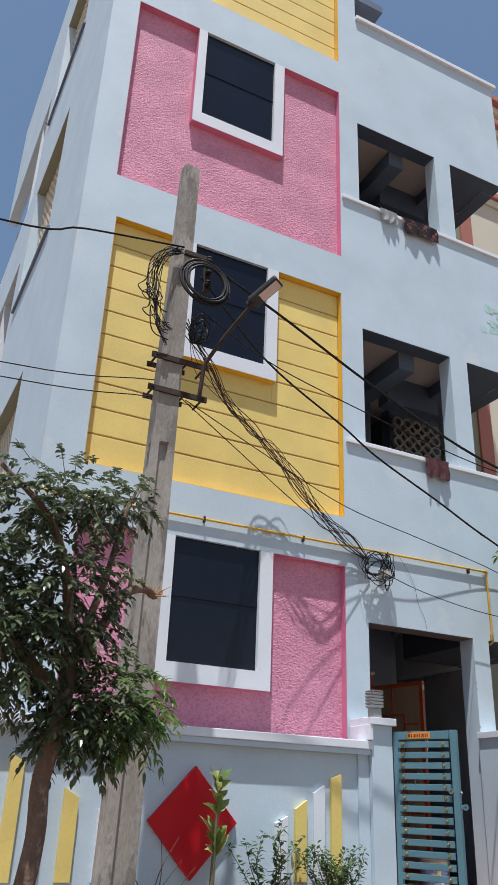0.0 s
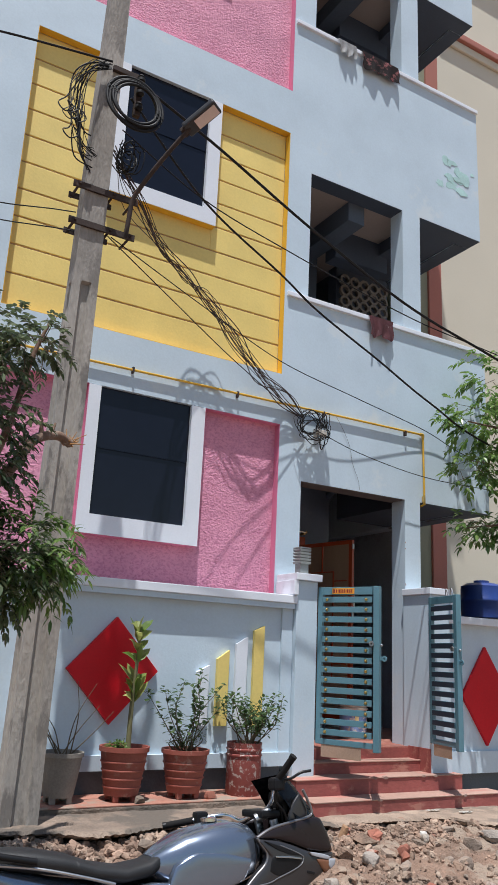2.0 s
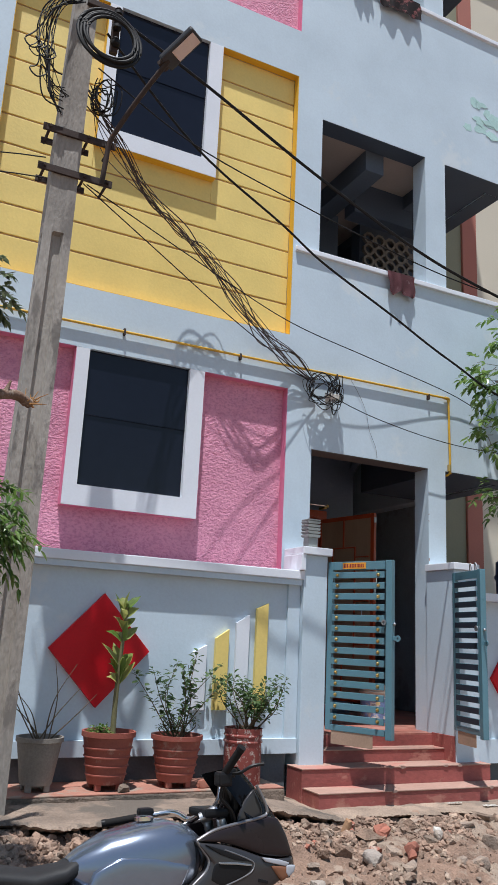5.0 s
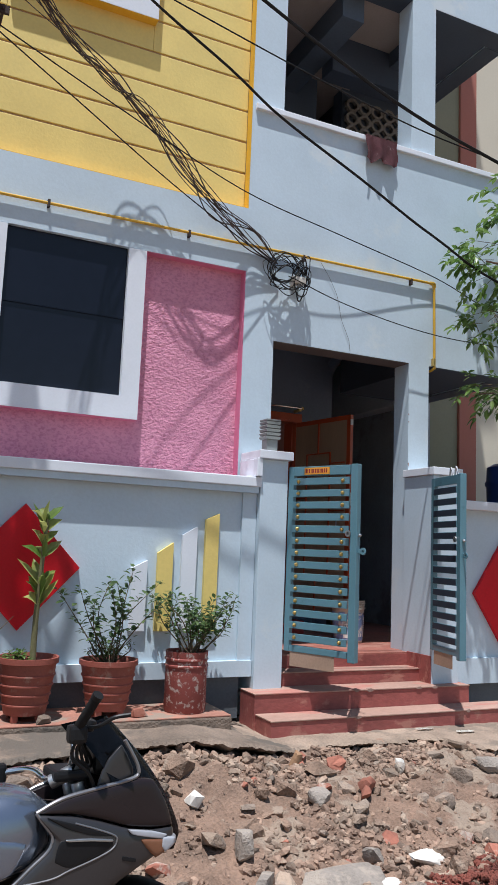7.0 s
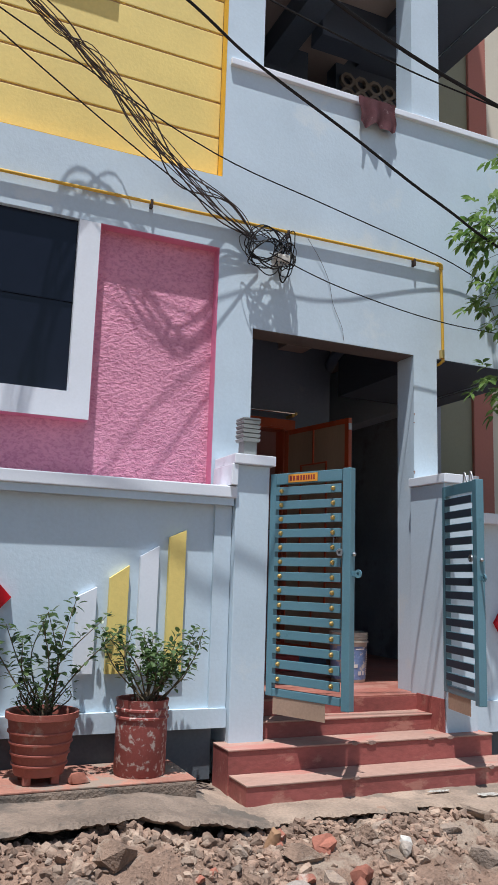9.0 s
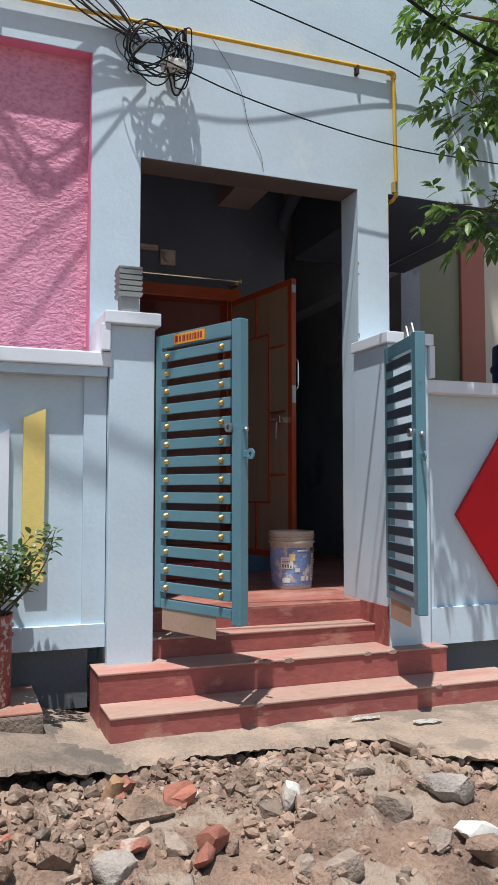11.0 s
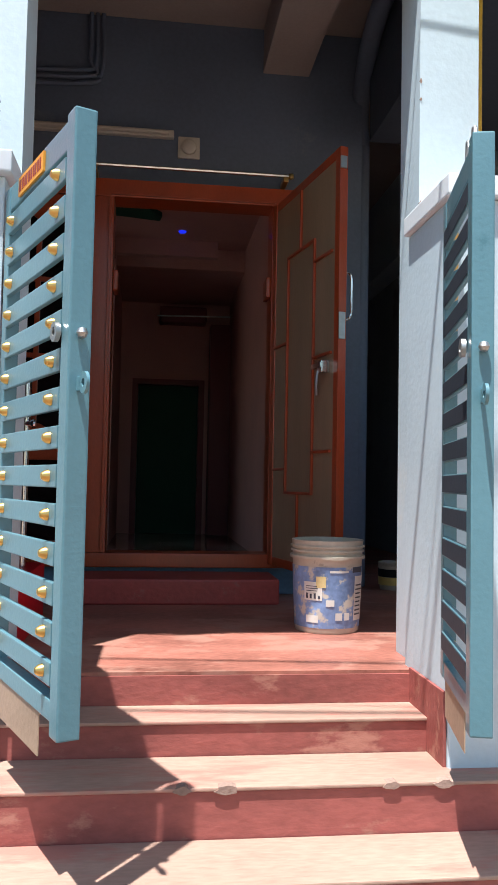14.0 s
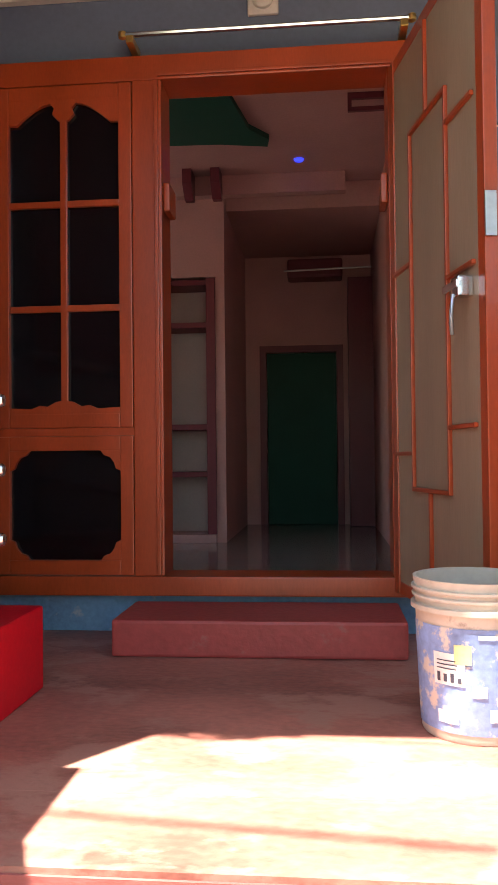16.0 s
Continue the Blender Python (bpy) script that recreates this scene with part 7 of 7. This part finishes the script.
for _ in range(52000):
    x, y = rr.uniform(2.2, 8.6), 6.58 - 3.6 * rr.random() ** 1.2
    if y > edge_y(x) - 0.015:
        continue
    if noise.noise((x * 1.3, y * 1.3, 5)) + 0.8 * noise.noise((x * 3.7, y * 3.7, 9)) < -0.06 + 0.38 * max(0.0, x - 5.1) and rr.random() < 0.9:
        continue
    vs, fs = shapes[rr.randrange(8)]
    s = 0.009 + 0.062 * rr.random() ** 3.4
    mt = pose(x, y, ground_height(x, y) + s * 0.02, rr.uniform(-40, 40), rr.uniform(-40, 40), rr.uniform(0, 360)) @ Matrix.Diagonal((s, s, s * 1.2, 1))
    i = len(verts)
    verts += [mt @ v for v in vs]
    faces += [[i + k for k in f] for f in fs]
# crumbs lodged under the broken lip of the pavement
for _ in range(2600):
    x = rr.uniform(2.3, 8.4)
    y = edge_y(x) + 0.07 - 0.22 * rr.random()
    vs, fs = shapes[rr.randrange(8)]
    s = 0.018 + 0.065 * rr.random() ** 2.5
    mt = pose(x, y, ground_height(x, y) + s * 0.12, rr.uniform(-40, 40), rr.uniform(-40, 40), rr.uniform(0, 360)) @ Matrix.Diagonal((s, s, s * 1.2, 1))
    i = len(verts)
    verts += [mt @ v for v in vs]
    faces += [[i + k for k in f] for f in fs]
me = bpy.data.meshes.new("rubble")
me.from_pydata(verts, [], faces)
me.materials.append(RUBBLE)
tagged(new("rubble", me), "fine broken stone and brick rubble on the road", "rubble", kind="stuff")


def worn_rock(seed):
    """A broken lump with knocked edges and a pitted skin."""
    bm = rock_shape(seed)
    bmesh.ops.triangulate(bm, faces=bm.faces[:])
    bmesh.ops.subdivide_edges(bm, edges=bm.edges[:], cuts=3, use_grid_fill=True, smooth=0.12)
    for v in bm.verts:
        p = v.co * 5.0 + Vector((seed * 0.37, 0, 0))
        v.co *= 1 + 0.10 * noise.noise(p) + 0.05 * noise.noise(p * 2.7)
    return bm


def loose(mat, at, size, turn, label, cat="stone"):
    ob = new("loose_stone", mesh_of("loose_stone", worn_rock(int(at[0] * 100 + at[1] * 37)), mat, True))
    ob.matrix_basis = pose(*at, *turn) @ Matrix.Diagonal((*size, 1))
    return tagged(ob, label, cat)


loose(surface("ochre_stone", (0.27, 0.155, 0.085), 0.25, 0.9, 9, 60, 0.6), (5.07, 6.28, 0.235), (0.125, 0.11, 0.28), (10, 20, 30), "ochre stone lying at the broken pavement edge")
loose(BRICKST, (4.2, 6.96, LEDGE_Z + 0.025), (0.13, 0.10, 0.13), (0, 0, 15), "broken red brick on the ledge", "brick")
loose(STONE, (3.55, 6.91, LEDGE_Z + 0.02), (0.12, 0.09, 0.12), (0, 0, 40), "brown stone in front of a pot")


# larger broken slabs and lumps lying singly in the road
SLAB = surface("broken_concrete", (0.27, 0.232, 0.20), 0.3, 0.95, 12, 70, 1.0, stain=(0.35, 0.295, 0.245), stain_at=0.5, stain_scale=7, depth=0.02)
REDEARTH = surface("red_earth", (0.165, 0.045, 0.03), 0.5, 0.95, 16, 80, 1.0, stain=(0.23, 0.11, 0.08), stain_at=0.58, stain_scale=9, depth=0.03)
for x, y, long, tall, turn, mat, lab in (
        (4.63, 4.96, 0.46, 0.19, 12, SLAB, "large broken slab of grey concrete in the road"), (4.27, 5.11, 0.21, 0.17, 30, SLAB, "lump of grey concrete in the road"),
        (4.27, 5.37, 0.17, 0.19, 80, SLAB, "lump of concrete with red render in the road"), (4.81, 4.88, 0.15, 0.07, 20, CHALK, "white broken tile in the road"),
        (5.22, 5.09, 0.28, 0.06, 5, CHALK, "flat white plaster piece in the road"), (4.98, 5.84, 0.17, 0.13, 20, SLAB, "angular grey stone in the road"),
        (5.30, 5.82, 0.12, 0.12, 60, BRICKST, "brown stone in the road"), (4.97, 5.17, 0.20, 0.18, 120, SLAB, "tilted grey stone in the road"),
        (5.73, 6.07, 0.12, 0.10, 70, SLAB, "pale stone in the road"), (4.72, 5.12, 0.12, 0.09, 40, BRICKST, "broken red brick in the road"),
        (6.41, 5.75, 0.20, 0.09, 8, CHALK, "white broken plaster block in the road"), (5.35, 5.90, 0.15, 0.13, 35, BRICKST, "red and grey lump of brick in the road"),
        (5.33, 6.20, 0.12, 0.11, 10, BRICKST, "broken red brick by the pavement edge"), (5.77, 6.14, 0.11, 0.10, 95, CHALK, "whitish stone by the pavement edge"),
        (6.42, 5.98, 0.24, 0.13, 160, SLAB, "grey concrete lump in the road"), (6.13, 5.96, 0.17, 0.15, 140, STONE, "dusty stone in the road"),
        (5.76, 5.68, 0.21, 0.12, 25, STONE, "dusty flat stone in the road"), (5.80, 6.38, 0.17, 0.10, 15, STONE, "dusty stone by the pavement edge"),
        (6.10, 6.25, 0.24, 0.09, 170, STONE, "dusty slab by the pavement edge")):
    loose(mat, (x, y, ground_height(x, y) + 0.012 + tall * 0.14), (long, long * 0.75, tall * 1.5), (rr.uniform(-12, 12), rr.uniform(-12, 12), turn), lab)
vs2, fs2 = [], []
for cx, cy, rx, ry, n in ((5.35, 4.72, 0.42, 0.24, 1800), (4.08, 5.02, 0.14, 0.09, 160), (5.75, 4.95, 0.25, 0.15, 250)):
    for _ in range(n):
        a, q = rr.uniform(0, 6.283), rr.random() ** 0.6
        x, y = cx + rx * q * math.cos(a), cy + ry * q * math.sin(a)
        vs, fs = shapes[rr.randrange(8)]
        sz = 0.012 + 0.04 * rr.random() ** 3
        mt = pose(x, y, ground_height(x, y) + 0.05 * (1 - q), rr.uniform(-40, 40), rr.uniform(-40, 40), rr.uniform(0, 360)) @ Matrix.Diagonal((sz, sz, sz * 1.2, 1))
        i = len(vs2)
        vs2 += [mt @ v for v in vs]
        fs2 += [[i + k for k in f] for f in fs]
me = bpy.data.meshes.new("red_earth_heap")
me.from_pydata(vs2, [], fs2)
me.materials.append(REDEARTH)
tagged(new("red_earth_heap", me), "scattered heaps of crumbly red earth on the road", "earth", kind="stuff")


def scrap(cx, cy, sx, sy, seed, label):
    """A torn, slightly curled piece of paper lying on the pavement."""
    r = random.Random(seed)
    bm = bmesh.new()
    rim = []
    for k in range(14):
        a = 2 * math.pi * k / 14
        rim.append(bm.verts.new((cx + sx * math.cos(a) * r.uniform(0.7, 1.1), cy + sy * math.sin(a) * r.uniform(0.6, 1.1), apron_top(cx) + 0.010 + 0.007 * r.random())))
    mid = bm.verts.new((cx, cy, apron_top(cx) + 0.009))
    for k in range(14):
        bm.faces.new((rim[k], rim[(k + 1) % 14], mid))
    bmesh.ops.solidify(bm, geom=bm.faces[:], thickness=0.003)
    tagged(part("paper_scrap", bm, CHALK), label, "litter")


scrap(6.46, 6.75, 0.10, 0.025, 1, "torn white paper scrap on the pavement")
scrap(6.71, 6.59, 0.085, 0.04, 2, "pale flattened scrap on the pavement")
